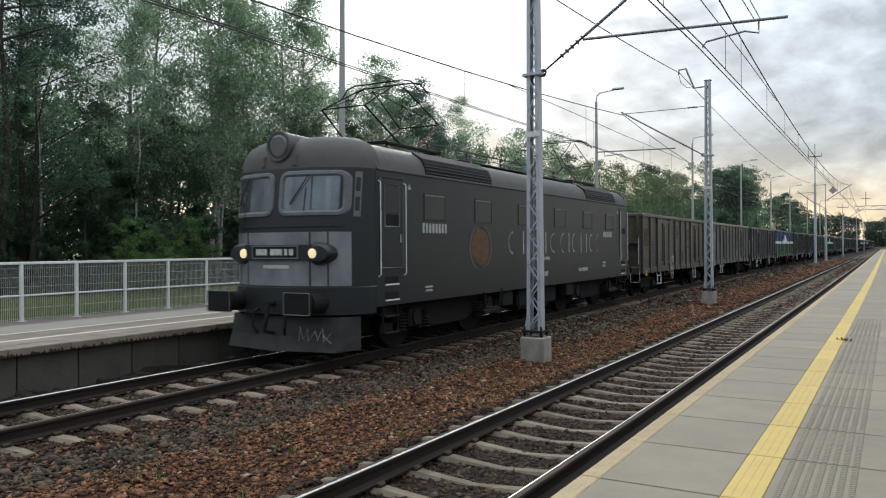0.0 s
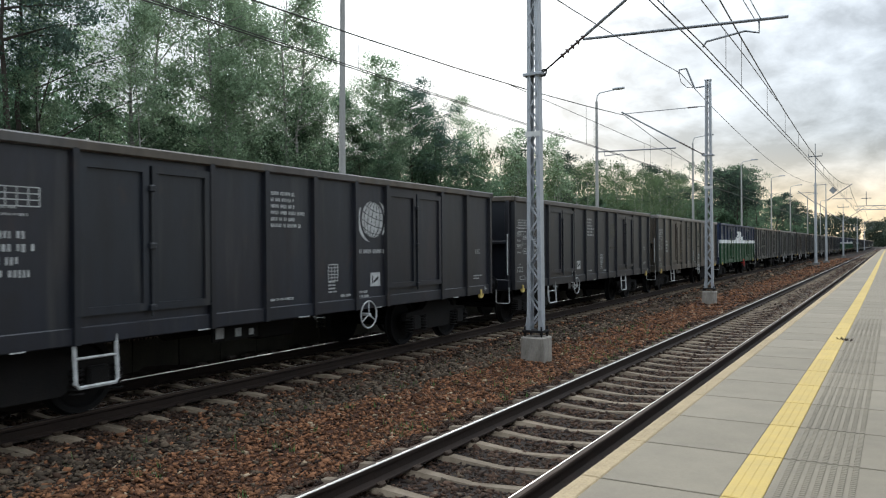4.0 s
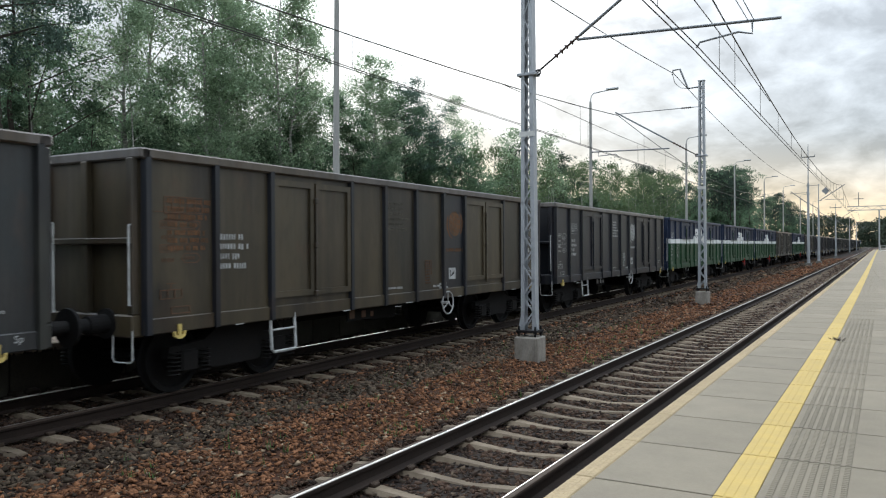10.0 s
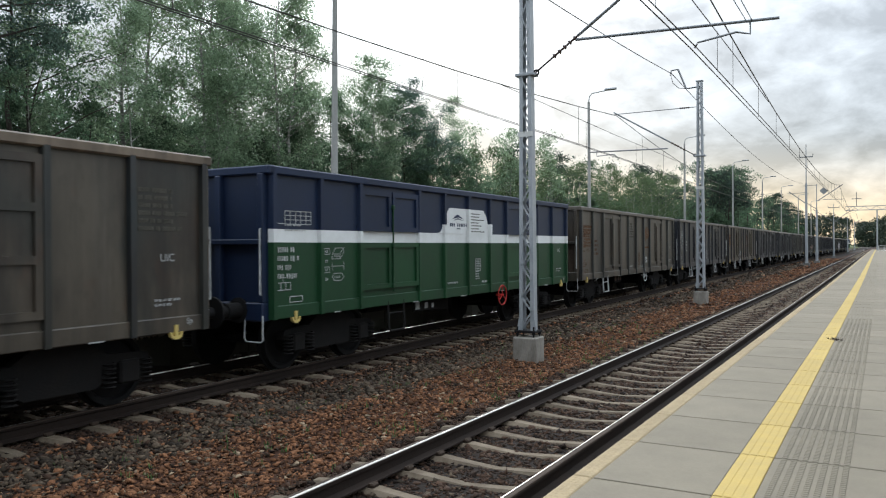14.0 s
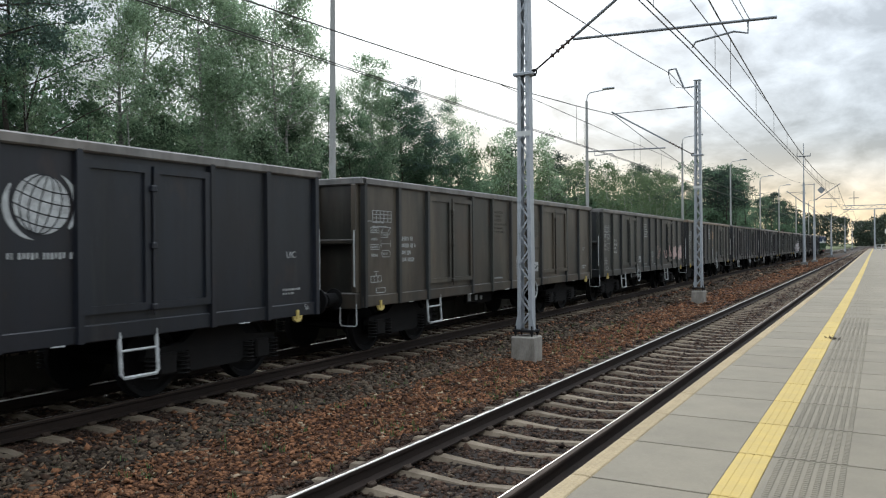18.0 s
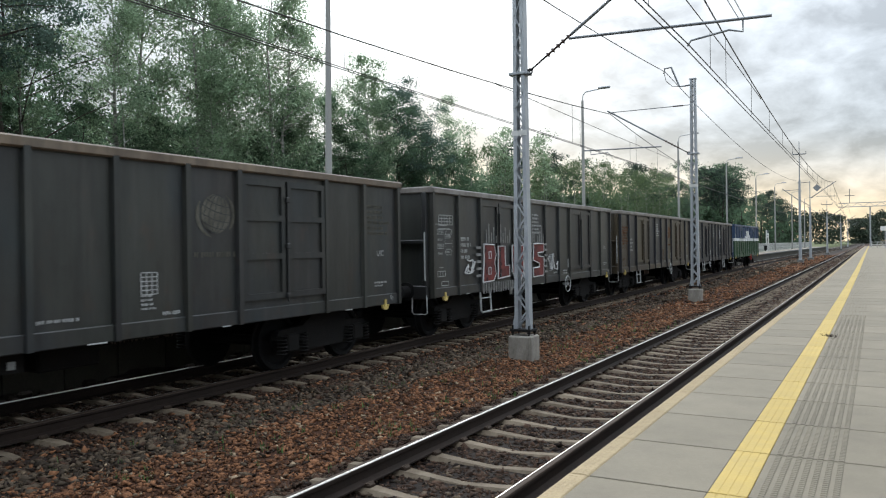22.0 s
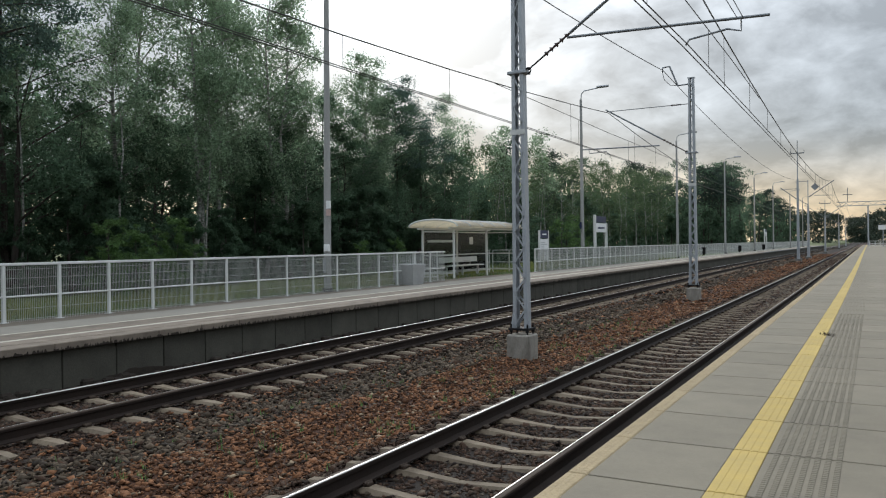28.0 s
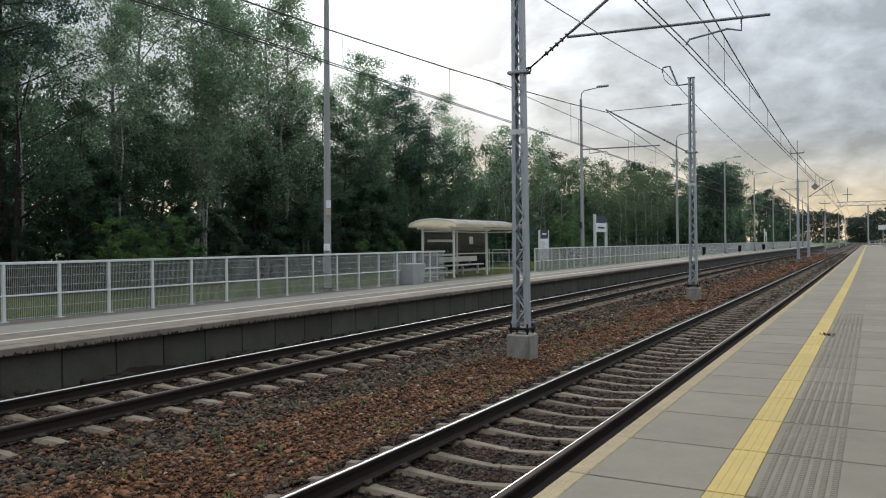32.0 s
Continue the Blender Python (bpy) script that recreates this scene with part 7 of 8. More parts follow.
ZOS = ("navy", "navy", "plain", "logo", 1.8)
ZOS_PALE = ("blue", "blue", "plain", "logo", 1.8)
STYLES = [
    ("olive", "rim_dark", "plain", "rust", -1.65), ("grey", "rim_grey", "plain", "faint", 1.5, (5, 6, 8)), ("black", "rim_dark", "plain", "", -1.9), ZOS_PALE,
    ("black", "rim_dark", "plain", "logo", 1.5), ("black", "rim_dark", "plain", "", -1.9), ("olive", "rim_grey", "plain", "faint", 1.5), ZOS,
    ("dark", "rim_sand", "barred", "faint", 1.5), ("dark", "rim_grey", "plain", "", -2.0), ("brown", "rim_dark", "plain", "rust", -2.1, (3, 4, 5, 6)), ("dark", "rim_sand", "barred", "rust", -1.9),
    ("dark", "rim_dark", "plain", "faint", -1.9), ("brown", "rim_dark", "plain", "rust", 1.3, (6,)), ("black", "rim_grey", "plain", "logo", 1.3), ZOS,
    ZOS, ZOS, ("olive", "rim_sand", "barred", "rust", 1.5), ZOS,
    ("olive", "rim_dark", "plain", "rust", 1.3), ("black", "rim_dark", "plain", "", -1.9), ("brown", "rim_dark", "plain", "rust", -1.65), ("black", "rim_grey", "plain", "logo", 1.3),
    ("black", "rim_grey", "plain", "logo", -1.9), ("olive", "rim_grey", "plain", "faint", 1.5), ("dark", "rim_grey", "plain", "tag", -1.75), ("dark", "rim_sand", "plain", "tan", 1.75),
    ("black", "rim_dark", "plain", "", 1.8), ("black", "rim_grey", "plain", "logo", 1.8), ("dark", "rim_sand", "barred", "faint", 1.5), ("dark", "rim_grey", "plain", "blues", 1.86),
    ("brown", "rim_grey", "plain", "rust", 1.88, (1, 3, 4)), ("black", "rim_grey", "plain", "logo", -1.9), ZOS_PALE,
]
MASTERS, WAGONS = {}, []
for style in STYLES:
    if style in MASTERS:
        WAGONS.append(copy_thing(MASTERS[style], Matrix()))
    else:
        MASTERS[style] = wagon(style)
        WAGONS.append(MASTERS[style])

# ---------------------------------------------------------------- locomotive
LOCO = thing("electric_locomotive", Matrix(), "sooty dark grey electric locomotive with lit headlights", "locomotive")
HW = 1.475
ROOF = [(HW, 0.92), (HW, 3.34), (1.45, 3.50), (1.36, 3.66), (1.18, 3.80), (0.80, 3.91), (0.35, 3.96), (0.0, 3.97)]
FRONT = [(HW, -7.75), (1.455, -7.95), (1.40, -8.10), (1.30, -8.25), (1.16, -8.41), (1.0, -8.53), (0.7, -8.66), (0.35, -8.72), (0.0, -8.73)]


def face_y(x, z):
    """The cab front at x and z, for the leading end."""
    x = abs(x)
    for (x1, y1), (x0, y0) in zip(FRONT, FRONT[1:]):
        if x0 <= x <= x1:
            y = y0 + (y1 - y0) * (x - x0) / (x1 - x0)
            break
    else:
        y = FRONT[0][1]
    return y + 0.10 * max(0.0, z - 2.35)


def loco_body():
    prof = [(x, z) for x, z in ROOF] + [(-x, z) for x, z in ROOF[-2::-1]]
    cut = prof[1:-1]
    walls = Geo().loft([[(x, y, z) for x, z in [(HW, 0.92), (HW, 3.34), (-HW, 3.34), (-HW, 0.92)]] for y in (-7.78, 7.78)])
    part("body", walls, M["loco"], LOCO, "sooty dark grey side walls", True)
    part("roof", Geo().loft([[(x, y, z) for x, z in cut] for y in (-7.76, 7.76)]), M["loco_roof"], LOCO, "dull grey curved roof", True)
    for end in (1, -1):
        rings = []
        for z in (0.92, 1.4, 2.35, 2.8, 3.35):
            half = [(x, face_y(x, z) if y < -7.8 else y) for x, y in FRONT]
            ring = [(x, y, z) for x, y in half] + [(-x, y, z) for x, y in half[-2::-1]]
            rings.append([(x * 1.0, y * end, z) for x, y, z in ring])
        part("cab", Geo().loft(rings), M["loco"], LOCO, "dark cab front", True)
        rings = []
        for k, z in ((1.0, 3.35), (0.985, 3.50), (0.93, 3.66), (0.82, 3.80), (0.60, 3.91), (0.3, 3.96)):
            half = [(x * (0.3 + 0.7 * k if k < 1 else 1), -7.75 + (face_y(x, 3.35) + 7.75) * (k if k < 1 else 1)) for x, y in FRONT]
            ring = [(x, y, z) for x, y in half] + [(-x, y, z) for x, y in half[-2::-1]]
            rings.append([(x, y * end, z) for x, y, z in ring])
        part("cab_roof", Geo().loft(rings), M["loco_roof"], LOCO, "dull grey domed cab roof", True)
    part("roof_gutter", Geo().soft((HW - 0.02, -7.75, 3.33), (HW + 0.025, 7.75, 3.375), 0.008), M["loco_roof"], LOCO)
    part("roof_gutter", Geo().soft((-HW - 0.025, -7.75, 3.33), (-HW + 0.02, 7.75, 3.375), 0.008), M["loco_roof"], LOCO)


loco_body()


def face_patch(x0, x1, z0, z1, d, t=0.012, n=6):
    """A curved plate on the cab front, standing d out of it."""
    g = Geo()
    rings = []
    for i in range(n + 1):
        x = x0 + (x1 - x0) * i / n
        rings.append([(x, face_y(x, z0) - d, z0), (x, face_y(x, z1) - d, z1), (x, face_y(x, z1) - d + t + d, z1), (x, face_y(x, z0) - d + t + d, z0)])
    return g.loft(rings)


def face_frame(x0, x1, z0, z1, w, d):
    g = face_patch(x0 - w, x1 + w, z1, z1 + w, d)
    g2 = face_patch(x0 - w, x1 + w, z0 - w, z0, d)
    g.add(g2.v, g2.f)
    for a, b in ((x0 - w, x0), (x1, x1 + w)):
        g3 = face_patch(a, b, z0, z1, d, n=2)
        g.add(g3.v, g3.f)
    return g


def round_rect(x0, x1, z0, z1, r, n=5):
    """Points round a rectangle with rounded corners."""
    out = []
    for cx, cz, a in ((x1 - r, z0 + r, -90), (x1 - r, z1 - r, 0), (x0 + r, z1 - r, 90), (x0 + r, z0 + r, 180)):
        out += [(cx + r * math.cos(math.radians(a + 90 * k / n)), cz + r * math.sin(math.radians(a + 90 * k / n))) for k in range(n + 1)]
    fine = []
    for (a, b), (c, d) in zip(out, out[1:] + out[:1]):
        m = 10 if math.hypot(c - a, d - b) > 0.15 else 1
        fine += [(a + (c - a) * k / m, b + (d - b) * k / m) for k in range(m)]
    return fine


def round_frame(x0, x1, z0, z1, w, d):
    """A rounded seal round a pane on the cab front, raised in the middle of its width."""
    rings = []
    for grow, out, r in ((w, 0.0, 0.17), (w * 0.85, d, 0.16), (w * 0.35, d * 1.25, 0.11), (0.0, d * 0.4, 0.07)):
        rings.append([(x, face_y(x, z) - out, z) for x, z in round_rect(x0 - grow, x1 + grow, z0 - grow, z1 + grow, r)])
    return Geo().loft(rings, caps=False)


def cab_front(end):
    def put(name, geo, mat, parent=LOCO, tag="", smooth=False):
        ob = part(name, geo, mat, parent, tag, smooth)
        if end < 0 and parent is LOCO:
            ob.matrix_basis = pose(0, 0, 0, rz=180)
        return ob
    for s in (-1, 1):
        x0, x1 = (0.145, 1.19) if s > 0 else (-1.19, -0.145)
        win = put("windscreen", round_frame(x0 + 0.01, x1 - 0.01, 2.61, 3.20, 0.10, 0.03), M["rubber"], tag="windscreen in a grey rubber seal", smooth=False)
        pane = part("glass", face_patch(x0, x1, 2.60, 3.21, 0.004, 0.0, n=12), M["cab_glass"], win, "dark reflecting glass")
        wx = (x0 + x1) / 2
        part("wiper", Geo().path([(wx, face_y(wx, 3.2) - 0.05, 3.22), (wx - 0.36, face_y(wx - 0.3, 2.75) - 0.035, 2.72)], 0.010, n=5).tube((wx - 0.06, face_y(wx, 3) - 0.035, 3.0), (wx - 0.10, face_y(wx, 2.5) - 0.03, 2.5), 0.006, n=5), M["black"], win, "black wiper")
        corner = (1.31, 1.38) if s > 0 else (-1.38, -1.31)
        cw = put("corner_window", face_patch(*corner, 2.50, 3.28, 0.008, n=3), M["rubber"], tag="narrow corner window")
        for za, zb in ((2.60, 2.84), (2.94, 3.18)):
            part("corner_pane", face_patch(corner[0] + 0.012, corner[1] - 0.012, za, zb, 0.012, n=2), M["dull_glass"], cw)
        # headlights in rounded pods
        lx = 0.80 * s
        pod = put("headlight_pod", Geo().loft([[(lx + r * (1.75 if math.cos(a) * s > 0 else 1.05) * math.cos(a) + 0.02 * s * k, face_y(lx, 1.87) - d, 1.87 + r * math.sin(a)) for a in [2 * math.pi * i / 16 for i in range(16)]]
                                               for k, (r, d) in enumerate(((0.20, -0.16), (0.195, 0.01), (0.15, 0.06), (0.135, 0.07)))]), M["loco"], tag="rounded headlight pod", smooth=True)
        lit = M["headlight"] if end > 0 else M["lens"]
        part("headlight", Geo().loft([[(lx - 0.02 * s + r * math.cos(a), face_y(lx, 1.87) - d, 1.87 + r * math.sin(a)) for a in [2 * math.pi * i / 14 for i in range(14)]] for r, d in ((0.088, 0.055), (0.084, 0.082), (0.045, 0.09))]), lit, pod, "lit warm white headlight" if end > 0 else "unlit lamp")
        # buffers with broad plates
        buf = put("buffer", Geo().tube((s * 0.875, -8.45, 1.03), (s * 0.875, -8.95, 1.03), 0.17, n=16).tube((s * 0.875, -8.9, 1.03), (s * 0.875, -9.15, 1.03), 0.12, n=16), M["black"], tag="black side buffer")
        part("buffer_plate", Geo().soft((s * 0.875 - 0.27, -9.22, 0.87), (s * 0.875 + 0.27, -9.15, 1.23), 0.02), M["black"], buf, "rectangular buffer plate")
        part("buffer_plate_edge", Geo().path([(s * 0.875 - 0.27, -9.225, 0.87), (s * 0.875 - 0.27, -9.225, 1.23), (s * 0.875 + 0.27, -9.225, 1.23), (s * 0.875 + 0.27, -9.225, 0.87), (s * 0.875 - 0.27, -9.225, 0.87)], 0.007, n=5), M["loco_grey"], buf)
        put("brake_hose", Geo().path([(s * 0.35, -8.7, 0.95), (s * 0.36, -8.9, 0.85), (s * 0.36, -8.92, 0.62), (s * 0.30, -8.85, 0.48)], 0.028, n=7), M["black"], tag="black brake hose")
    put("front_panel", face_patch(-1.29, 1.29, 1.31, 2.24, 0.006, n=20), M["loco_grey"], tag="lighter grey lower front panel")
    put("belt_moulding", face_patch(-1.22, 1.22, 2.33, 2.37, 0.025, n=18), M["loco"])
    put("lamp_band", face_patch(-0.78, 0.78, 1.76, 2.02, 0.05, n=10), M["loco"], tag="dark band between the headlights")
    plate = put("number_plate", face_patch(-0.50, 0.50, 1.80, 1.99, 0.062, n=4), M["black"], tag="dark number plate with pale bars")
    for i, (a, b) in enumerate(((-0.40, -0.14), (-0.06, 0.20), (0.25, 0.31), (0.35, 0.43))):
        part("plate_bar", face_patch(a, b, 1.84, 1.95, 0.068, n=2), M["stencil"], plate)
    put("small_bars", face_patch(-0.28, 0.30, 1.61, 1.67, 0.012, n=3), M["stencil"], tag="small pale writing bars")
    put("plate_frame", face_frame(-0.50, 0.50, 1.80, 1.99, 0.02, 0.066), M["rubber"])
    top = put("roof_lamp", Geo().tube((0, -8.62, 3.75), (0, -7.4, 3.84), 0.265, 0.15, n=22).ring((0, -8.62, 3.75), (0, -1, 0.02), 0.25, 0.03, 22, 6), M["loco_roof"], tag="large round roof headlamp housing", smooth=True)
    part("reflector", Geo().tube((0, -8.63, 3.75), (0, -8.645, 3.75), 0.21, 0.17, n=20), M["lens"], top, "unlit lamp glass")
    for s in (-1, 1):
        put("roof_horn", Geo().tube((s * 0.36, -8.60, 3.46), (s * 0.36, -8.2, 3.50), 0.06, 0.05, n=10).tube((s * 0.36, -8.58, 3.40), (s * 0.36, -8.58, 3.58), 0.065, 0.05, n=10), M["loco_roof"])
    put("buffer_beam", Geo().loft([[(x * k, y * k - 0.01, z) for x, y in FRONT + [(-x, y) for x, y in FRONT[-2::-1]]] for z, k in ((0.78, 0.985), (0.82, 1.006), (1.28, 1.006), (1.31, 0.995))]), M["loco"], tag="dark buffer beam")
    put("coupling", Geo().tube((0, -8.55, 1.03), (0, -8.95, 1.0), 0.05).path([(0, -8.93, 1.0), (0.02, -9.0, 0.72), (-0.04, -8.98, 0.55), (0.02, -8.8, 0.5)], 0.035, n=7), M["black"])
    put("plough", Geo().loft([[(-1.36, -8.35 + 0.25, z), (-1.2, -8.5 - d, z), (0, -8.72 - d, z), (1.2, -8.5 - d, z), (1.36, -8.35 + 0.25, z), (1.2, -8.15, z), (-1.2, -8.15, z)] for z, d in ((0.20, 0.16), (0.45, 0.06), (0.78, 0.0))]), M["plough"], tag="grimy grey snow plough with faded graffiti")
    if end > 0:
        put("graffiti", Geo().path([(0.55, -8.78, 0.38), (0.58, -8.78, 0.62), (0.64, -8.77, 0.40), (0.72, -8.76, 0.60), (0.74, -8.76, 0.38), (0.86, -8.72, 0.56), (0.90, -8.72, 0.40), (1.0, -8.70, 0.62), (1.02, -8.70, 0.38), (1.14, -8.67, 0.52), (1.0, -8.69, 0.48), (1.15, -8.67, 0.36)], 0.014, n=5), M["graf_grey"], tag="pale sprayed scrawl on the plough")


M["dull_glass"] = material("grimy_dark_glass", (0.014, 0.015, 0.015), 0.35, spec=0.4, bump=0.05)
M["cab_glass"] = material("reflecting_cab_glass", (0.17, 0.185, 0.195), 0.06, 0.7, other=(0.10, 0.115, 0.12), scale=1.6, mix=0.8, bump=0)
M["plough"] = material("grimy_plough_paint", (0.022, 0.022, 0.021), 0.7, other=(0.045, 0.043, 0.038), scale=4, bump=0.15)
M["panto_red"] = material("dull_red_arm_paint", (0.11, 0.025, 0.02), 0.6, other=(0.05, 0.02, 0.018), scale=8, bump=0)
M["side_glass"] = material("painted_over_side_glass", (0.016, 0.018, 0.015), 0.45, other=(0.024, 0.024, 0.017), scale=2, spec=0.5, bump=0.05)
cab_front(1)
cab_front(-1)


def loco_side(s):
    turn = 0 if s > 0 else 180

    def put(name, geo, mat, y=0.0, z=0.0, tag="", parent=None, smooth=False):
        ob = part(name, geo, mat, parent or LOCO, tag, smooth)
        if parent is None:
            ob.matrix_basis = pose(s * HW, s * y, z, rz=turn)
        return ob
    for y in (-7.29, 7.29):
        d = put("cab_door", Geo().soft((-0.02, -0.36, 1.62), (0.012, 0.36, 3.20), 0.01), M["loco"], y, tag="recessed cab door with a window")
        put("door_window", Geo().soft((0.008, -0.22, 2.58), (0.02, 0.22, 3.08), 0.006), M["dull_glass"], parent=d)
        put("door_vent", Geo().soft((0.006, -0.22, 2.36), (0.016, 0.22, 2.56), 0.006), M["black"], parent=d)
        put("window_trim", Geo().path([(0.016, -0.24, 2.34), (0.016, -0.24, 3.10), (0.016, 0.24, 3.10), (0.016, 0.24, 2.34), (0.016, -0.24, 2.34)], 0.010, n=5), M["loco_grey"], parent=d)
        put("door_seam", Geo().path([(0.012, -0.37, 1.6), (0.012, -0.37, 3.22), (0.012, 0.37, 3.22), (0.012, 0.37, 1.6), (0.012, -0.37, 1.6)], 0.012, n=5), M["rubber"], parent=d)
        put("door_handle", Geo().tube((0.03, 0.26, 2.05), (0.03, 0.26, 2.2), 0.012, n=6), M["galv"], parent=d)
        for e in (-0.42, 0.42):
            put("grab_rail", Geo().path([(0, 0, 1.45), (0.05, 0, 1.48), (0.05, 0, 3.12), (0, 0, 3.15)], 0.011, n=6), M["white_rail"], y + e, tag="pale vertical grab rail")
        for k, z in enumerate((0.42, 0.72)):
            put("foot_step", Geo().soft((-0.14, -0.22, z - 0.015), (0.03, 0.22, z + 0.015), 0.006).box((-0.16, -0.2, z + 0.02), (-0.12, 0.2, z + 0.16)), M["under"], y)
        for z in (1.02, 1.30):
            # no hollow here: a flat black plate paints the recess's shade
            st = put("step_recess", Geo().soft((-0.02, -0.22, z), (0.006, 0.22, z + 0.14), 0.004), M["black"], y, tag="flat black plate as the shade of a step recess")
            put("step_edge", Geo().soft((-0.01, -0.22, z - 0.02), (0.03, 0.22, z + 0.008), 0.004), M["white_rail"], tag="white step edge", parent=st)
        put("step_frame", Geo().soft((-0.06, -0.25, 0.4), (-0.02, -0.22, 1.0), 0.005).soft((-0.06, 0.22, 0.4), (-0.02, 0.25, 1.0), 0.005), M["under"], y)
        put("warning_triangle", Geo().prism([(-0.06, 3.05), (0.06, 3.05), (0.0, 3.16)], 0, 0.0, 0.004), M["stencil"], y + 0.62 * (1 if y < 0 else -1), tag="small white warning triangle")
    for y in (-5.73, -3.56, -1.22, 1.22, 3.56, 5.73):
        w = put("side_window", Geo().soft((-0.01, -0.40, 2.50), (0.008, 0.40, 3.00), 0.005), M["side_glass"], y, tag="dull painted-over side window")
        put("window_frame", Geo().path([(0.006, -0.41, 2.49), (0.006, 0.41, 2.49), (0.006, 0.41, 3.01), (0.006, -0.41, 3.01), (0.006, -0.41, 2.49)], 0.006, n=5), M["loco"], parent=w)
        put("window_bar", Geo().soft((0.008, -0.4, 2.96), (0.02, 0.4, 2.985), 0.004), M["loco_grey"], parent=w)
    for y in (-4.58, 4.95):
        lv = put("roof_louvre", Geo().loft([[(0.0, yy, 3.39), (-0.01, yy, 3.50), (-0.09, yy, 3.70), (-0.32, yy, 3.85), (-0.30, yy, 3.48)] for yy in (-1.48, 1.48)]), M["black"], y, tag="black roof-edge louvre")
        for k in range(5):
            put("louvre_slat", Geo().tube((0.0 - 0.006 * k * k, -1.47, 3.42 + 0.065 * k), (0.0 - 0.006 * k * k, 1.47, 3.42 + 0.065 * k), 0.012, n=5), M["loco"], parent=lv)
    # the round mark, a row of big letter-height bars, and writing bars
    mark = put("round_mark", Geo().tube((0.0, 0, 0), (0.004, 0, 0), 0.43, n=36, caps=True), M["old_stencil"], -3.70, 1.96, tag="round brown emblem")
    lines = Geo()
    globe_lines(lines, 0.58)
    put("emblem_grid", Geo().add([(0.004 + p[0], p[1], p[2]) for p in lines.v], lines.f), M["loco"], parent=mark)
    arc = Geo()
    for start, sweep in ((110, 150), (-75, 150)):
        for k in range(22):
            ring = []
            for j in (k, k + 1):
                a, wide = math.radians(start + sweep * j / 22), 0.09 * math.sin(math.pi * (0.08 + 0.86 * j / 22))
                ring.append([(0.006, q * math.cos(a), q * math.sin(a)) for q in (0.475, 0.475 + wide)])
            arc.add([ring[0][0], ring[0][1], ring[1][1], ring[1][0]], [(0, 1, 2, 3)])
    put("emblem_ring", arc, M["faint"], -3.70, 1.96)
    # slim pale arcs and bars in place of the big letters
    for a, b, kind in ((-2.20, -1.70, 1), (-1.50, -1.12, 0), (-0.88, -0.46, 0), (-0.02, 0.36, 0), (0.50, 1.10, 1), (1.25, 1.76, 1), (1.90, 1.97, 0), (2.22, 2.58, 1), (2.74, 3.18, 0), (3.40, 3.47, 0), (3.72, 4.18, 1), (4.36, 4.78, 1)):
        g, mid = Geo(), (a + b) / 2
        if kind:
            ribbon(g, [(mid + (b - a) / 2 * math.cos(t), 2.055 + 0.255 * math.sin(t)) for t in [math.radians(95 + 170 * k / 16) for k in range(17)]], 0.045, 0.003)
        else:
            ribbon(g, [(mid, 1.80), (mid, 2.31)], 0.055, 0.003)
        put("letter_shape", g, M["stencil"], tag="slim pale letter-height shape")
    for yy, zz, ww, hh in ((-6.19, 2.24, 1.0, 0.19), (5.1, 2.24, 0.95, 0.18), (-0.75, 1.60, 1.25, 0.085), (-0.45, 1.17, 0.20, 0.13), (0.0, 1.17, 0.32, 0.13), (2.75, 1.22, 0.85, 0.10), (5.0, 1.30, 0.3, 0.06), (5.0, 1.40, 0.3, 0.06), (-6.1, 1.17, 0.3, 0.04), (-6.1, 1.10, 0.3, 0.04)):
        g = Geo()
        a = 0.0
        while a < ww - 0.02:
            g.box((0, a, 0), (0.003, min(a + hh * 0.38, ww), hh))
            a += hh * 0.66
        tagged(put("writing_bars", g, M["stencil"], yy, zz, tag="white writing bars"), kind="stuff")
    # running gear seen along the side
    for y in (-4.6, 4.6):
        g = Geo().prism([(-2.2, 0.55), (-2.2, 0.82), (-0.7, 0.88), (0.7, 0.88), (2.2, 0.82), (2.2, 0.55), (1.1, 0.50), (0.7, 0.36), (-0.7, 0.36), (-1.1, 0.50)], 0, -0.42, -0.30)
        bf = put("bogie_frame", g, M["under"], y, tag="heavy black bogie side frame")
        for d in (-1.6, 1.6):
            put("axle_box", Geo().soft((-0.34, d - 0.24, 0.42), (-0.16, d + 0.24, 0.82), 0.04).tube((-0.2, d, 0.62), (-0.12, d, 0.62), 0.15, n=12), M["under"], parent=bf)
            for e in (-0.42, 0.42):
                sp = Geo()
                for k in range(6):
                    sp.ring((-0.24, d + e, 0.40 + 0.06 * k), (0, 0, 1), 0.09, 0.02, 10, 4)
                put("coil_spring", sp, M["under"], parent=bf)
        put("sand_box", Geo().soft((-0.30, -0.3, 0.55), (-0.05, 0.3, 0.90), 0.03), M["under"], y + (2.45 if y < 0 else -2.45))
        put("swing_link", Geo().path([(0.0, -0.55, 0.95), (-0.05, -0.4, 0.6), (-0.05, 0.3, 0.55), (0.0, 0.4, 0.98)], 0.03, n=6).soft((-0.1, -0.5, 0.45), (0.0, 0.4, 0.55), 0.02), M["under"], y + 1.6)
    put("tank", Geo().soft((-0.75, -1.3, 0.42), (-0.15, 1.3, 0.92), 0.06), M["under"], tag="grimy underfloor box")


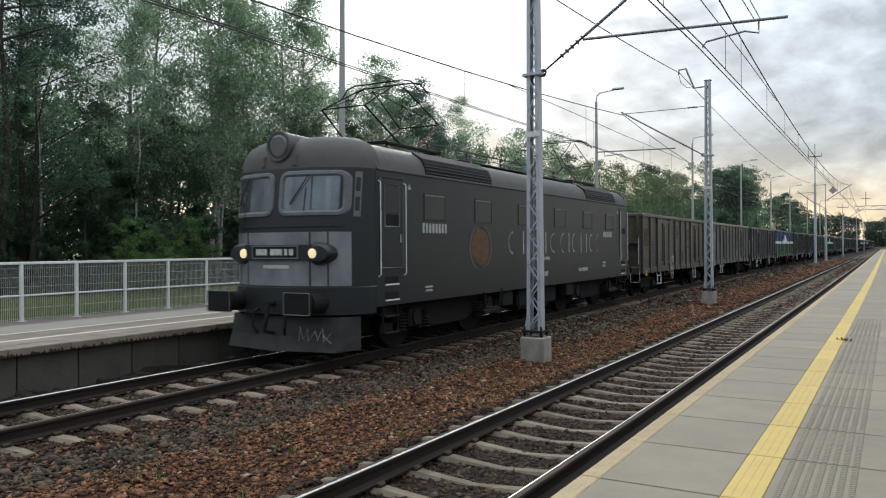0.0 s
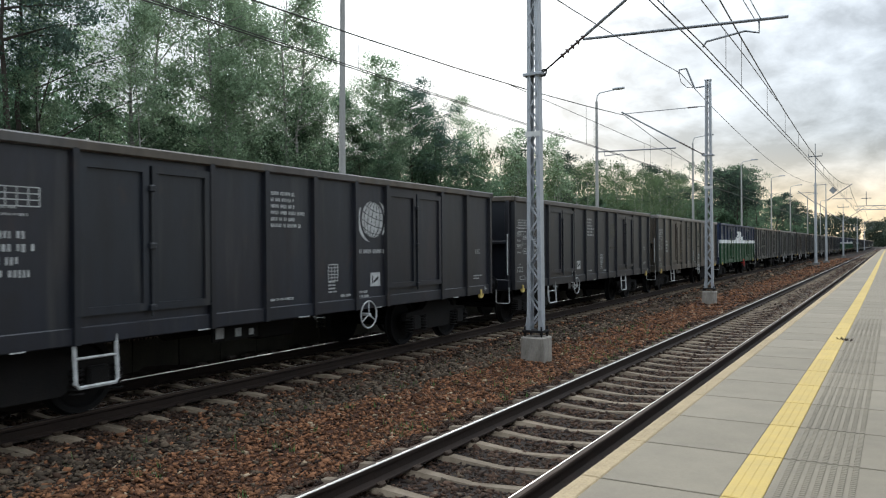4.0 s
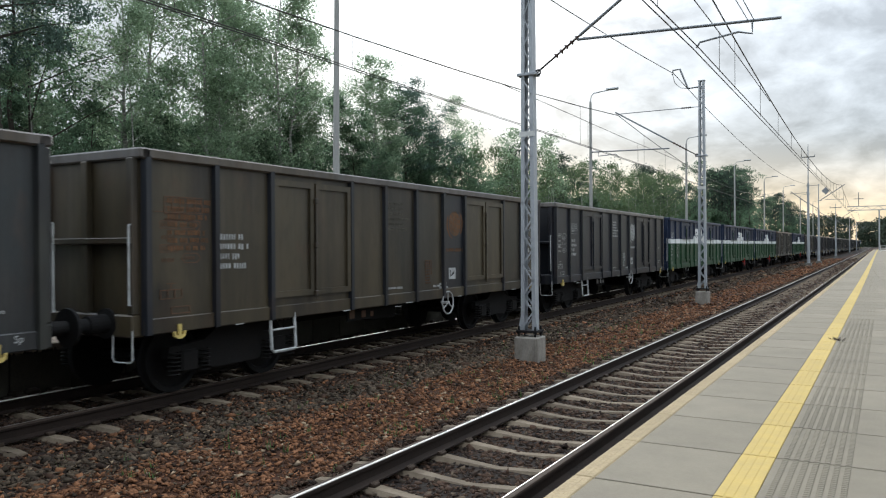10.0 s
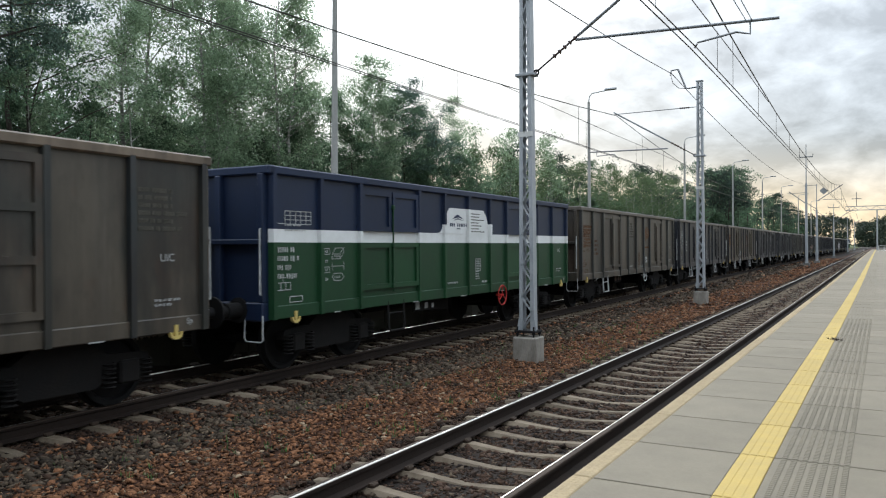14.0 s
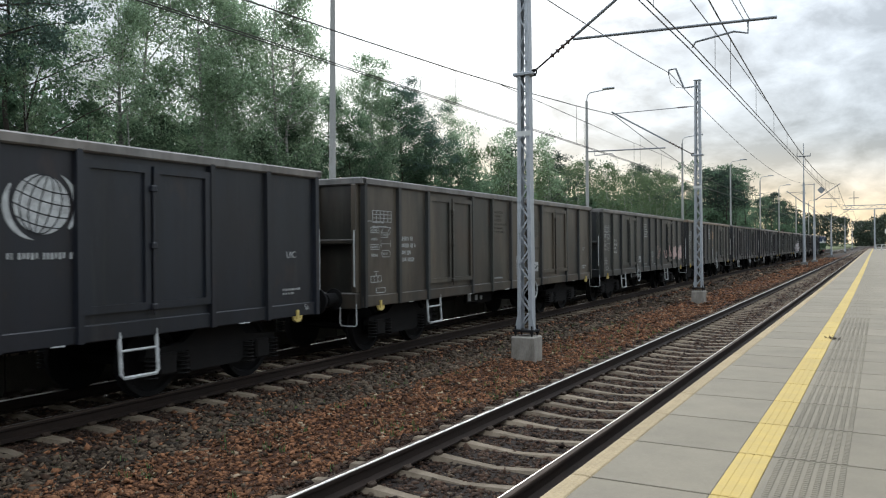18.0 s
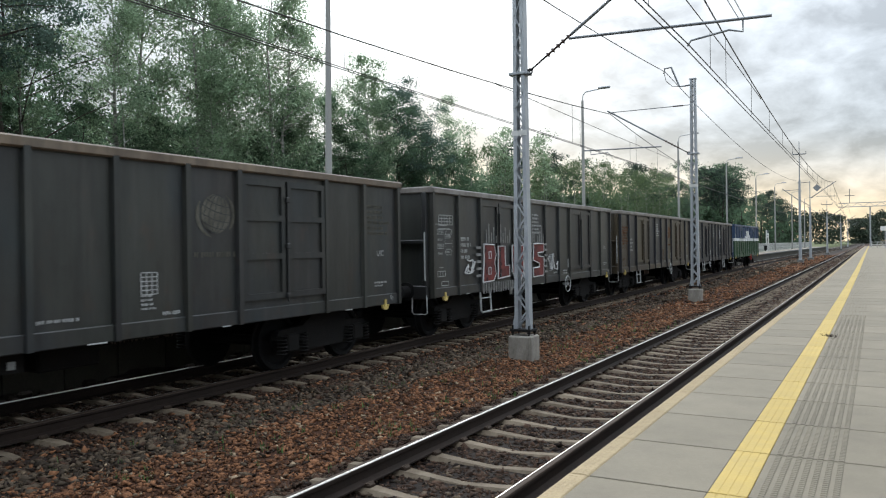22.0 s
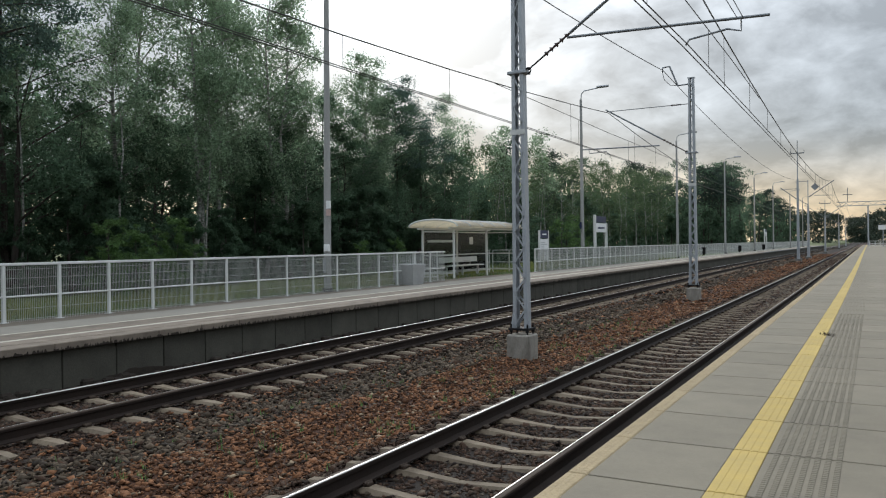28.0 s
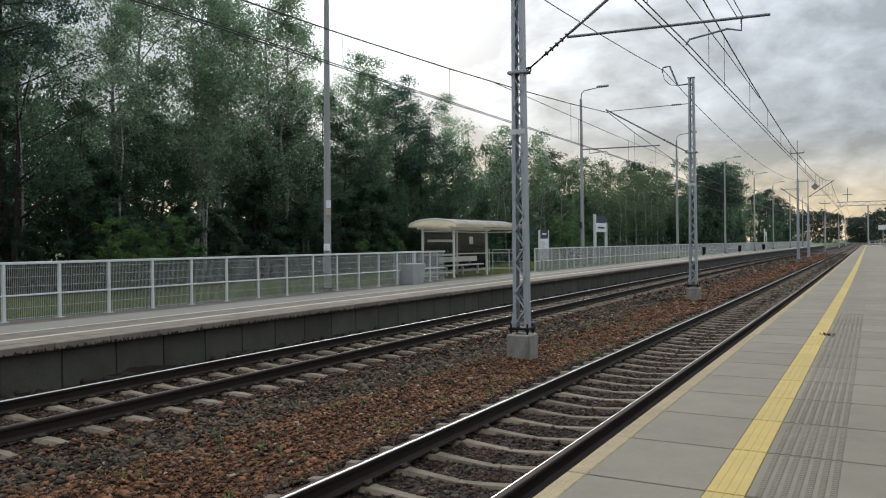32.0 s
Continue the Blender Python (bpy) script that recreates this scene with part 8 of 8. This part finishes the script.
loco_side(1)
loco_side(-1)
part("underframe", Geo().box((-1.0, -8.2, 0.75), (1.0, 8.2, 0.95)), M["under"], LOCO)
for y in (-6.2, -3.0, 3.0, 6.2):
    g = Geo()
    for s in (-1, 1):
        g.tube((s * 0.68, 0, 0), (s * 0.82, 0, 0), 0.625, n=28).tube((s * 0.66, 0, 0), (s * 0.69, 0, 0), 0.65, n=28)
    g.tube((-1.0, 0, 0), (1.0, 0, 0), 0.1, n=10)
    part("wheelset", g, M["black"], LOCO).matrix_basis = pose(0, y, 0.625)


def pantograph(y, lean):
    """A diamond current collector, raised to the wire."""
    p = part("pantograph", Geo().soft((-0.75, y - 1.1, 4.00), (-0.65, y + 1.1, 4.06), 0.01).soft((0.65, y - 1.1, 4.00), (0.75, y + 1.1, 4.06), 0.01)
             .soft((-0.75, y - 1.12, 4.0), (0.75, y - 1.02, 4.06), 0.01).soft((-0.75, y + 1.02, 4.0), (0.75, y + 1.12, 4.06), 0.01), M["black"], LOCO, "raised diamond pantograph")
    for sx in (-1, 1):
        for sy in (-1, 1):
            part("lower_arm", Geo().tube((sx * 0.62, y + sy * 0.35, 4.08), (sx * 0.52, y + sy * 1.45, 4.72), 0.019, n=6), M["panto_red"] if sy * lean > 0 else M["black"], p)
            part("upper_arm", Geo().tube((sx * 0.52, y + sy * 1.45, 4.72), (sx * 0.40, y + sy * 0.16, 5.36), 0.014, n=6), M["black"], p)
    for sy in (-1, 1):
        part("knuckle_bar", Geo().tube((-0.52, y + sy * 1.45, 4.72), (0.52, y + sy * 1.45, 4.72), 0.013, n=6), M["black"], p)
        part("cross_brace", Geo().tube((-0.52, y + sy * 1.45, 4.72), (0.40, y + sy * 0.16, 5.36), 0.007, n=5).tube((0.52, y + sy * 1.45, 4.72), (-0.40, y + sy * 0.16, 5.36), 0.007, n=5), M["black"], p)
        part("contact_strip", Geo().path([(-0.98, y + sy * 0.18, 5.18), (-0.80, y + sy * 0.18, 5.38), (-0.6, y + sy * 0.18, 5.43), (0.6, y + sy * 0.18, 5.43), (0.80, y + sy * 0.18, 5.38), (0.98, y + sy * 0.18, 5.18)], 0.016, n=6), M["black"], p)
    for sx in (-1, 1):
        for sy in (-1, 1):
            g = Geo()
            insulator(g, (sx * 0.7, y + sy * 0.95, 3.76), (sx * 0.7, y + sy * 0.95, 4.0), 3, 0.08)
            part("insulator", g, M["insulator"], p)


pantograph(-5.3, 1)
pantograph(5.3, -1)
part("roof_walkway", Geo().soft((0.55, -3.6, 3.90), (0.95, 3.6, 3.94), 0.01), M["black"], LOCO, "dark roof walkway")
part("roof_walkway", Geo().soft((-0.95, -3.6, 3.90), (-0.55, 3.6, 3.94), 0.01), M["black"], LOCO, "dark roof walkway")
part("roof_hatch", Geo().soft((-0.6, -3.2, 3.84), (0.6, -0.2, 4.02), 0.04), M["loco_roof"], LOCO)
part("roof_hatch", Geo().soft((-0.6, 0.2, 3.84), (0.6, 3.2, 4.02), 0.04), M["loco_roof"], LOCO)
bus = Geo().tube((0.25, -4.2, 4.32), (0.25, 4.2, 4.32), 0.022, n=6)
part("roof_conductor", bus, M["wire"], LOCO)
for y in (-3.9, -2.0, 0, 2.0, 3.9):
    g = Geo()
    insulator(g, (0.25, y, 3.98), (0.25, y, 4.31), 4, 0.065)
    part("roof_insulator", g, M["insulator"], LOCO)
for s in (-1, 1):
    part("roof_handrail", Geo().path([(s * 1.1, -3.4, 3.74), (s * 1.1, -3.4, 3.98), (s * 1.1, 0, 4.0), (s * 1.1, 3.4, 3.98), (s * 1.1, 3.4, 3.74)], 0.014, n=5), M["loco_grey"], LOCO)

# ---------------------------------------------------------------- what moves
SPEED, GAP0, PITCH = 20.46, 27.9, 14.04
# the train runs a little ahead of or behind its mean speed
LEAD = [(0, 0.24), (2, 0.21), (3, 0.14), (6, 0.03), (7, -0.12), (9, -0.19), (12, -0.23), (14, -0.29), (17, -0.28), (19, -0.25), (20, -0.21), (21, -0.14), (22, -0.08), (23, 0.02), (24, 0.08), (25, 0.11), (32, 0.11)]


def lead(t):
    for (t0, a), (t1, b) in zip(LEAD, LEAD[1:]):
        if t <= t1:
            return a + (b - a) * (t - t0) / (t1 - t0)
    return LEAD[-1][1]


def rail_pose(y):
    return pose(far(y), y, 0, rz=heading(far, y))


def motions():
    times = [i for i in range(33)]
    for t0, y0, ob in [(0, GAP0 - 9.32, LOCO)] + [(0, GAP0 + PITCH * (i + 0.5), w) for i, w in enumerate(WAGONS)]:
        walk(ob, [(t, rail_pose(y0 - SPEED * t + lead(t))) for t in times])


motions()
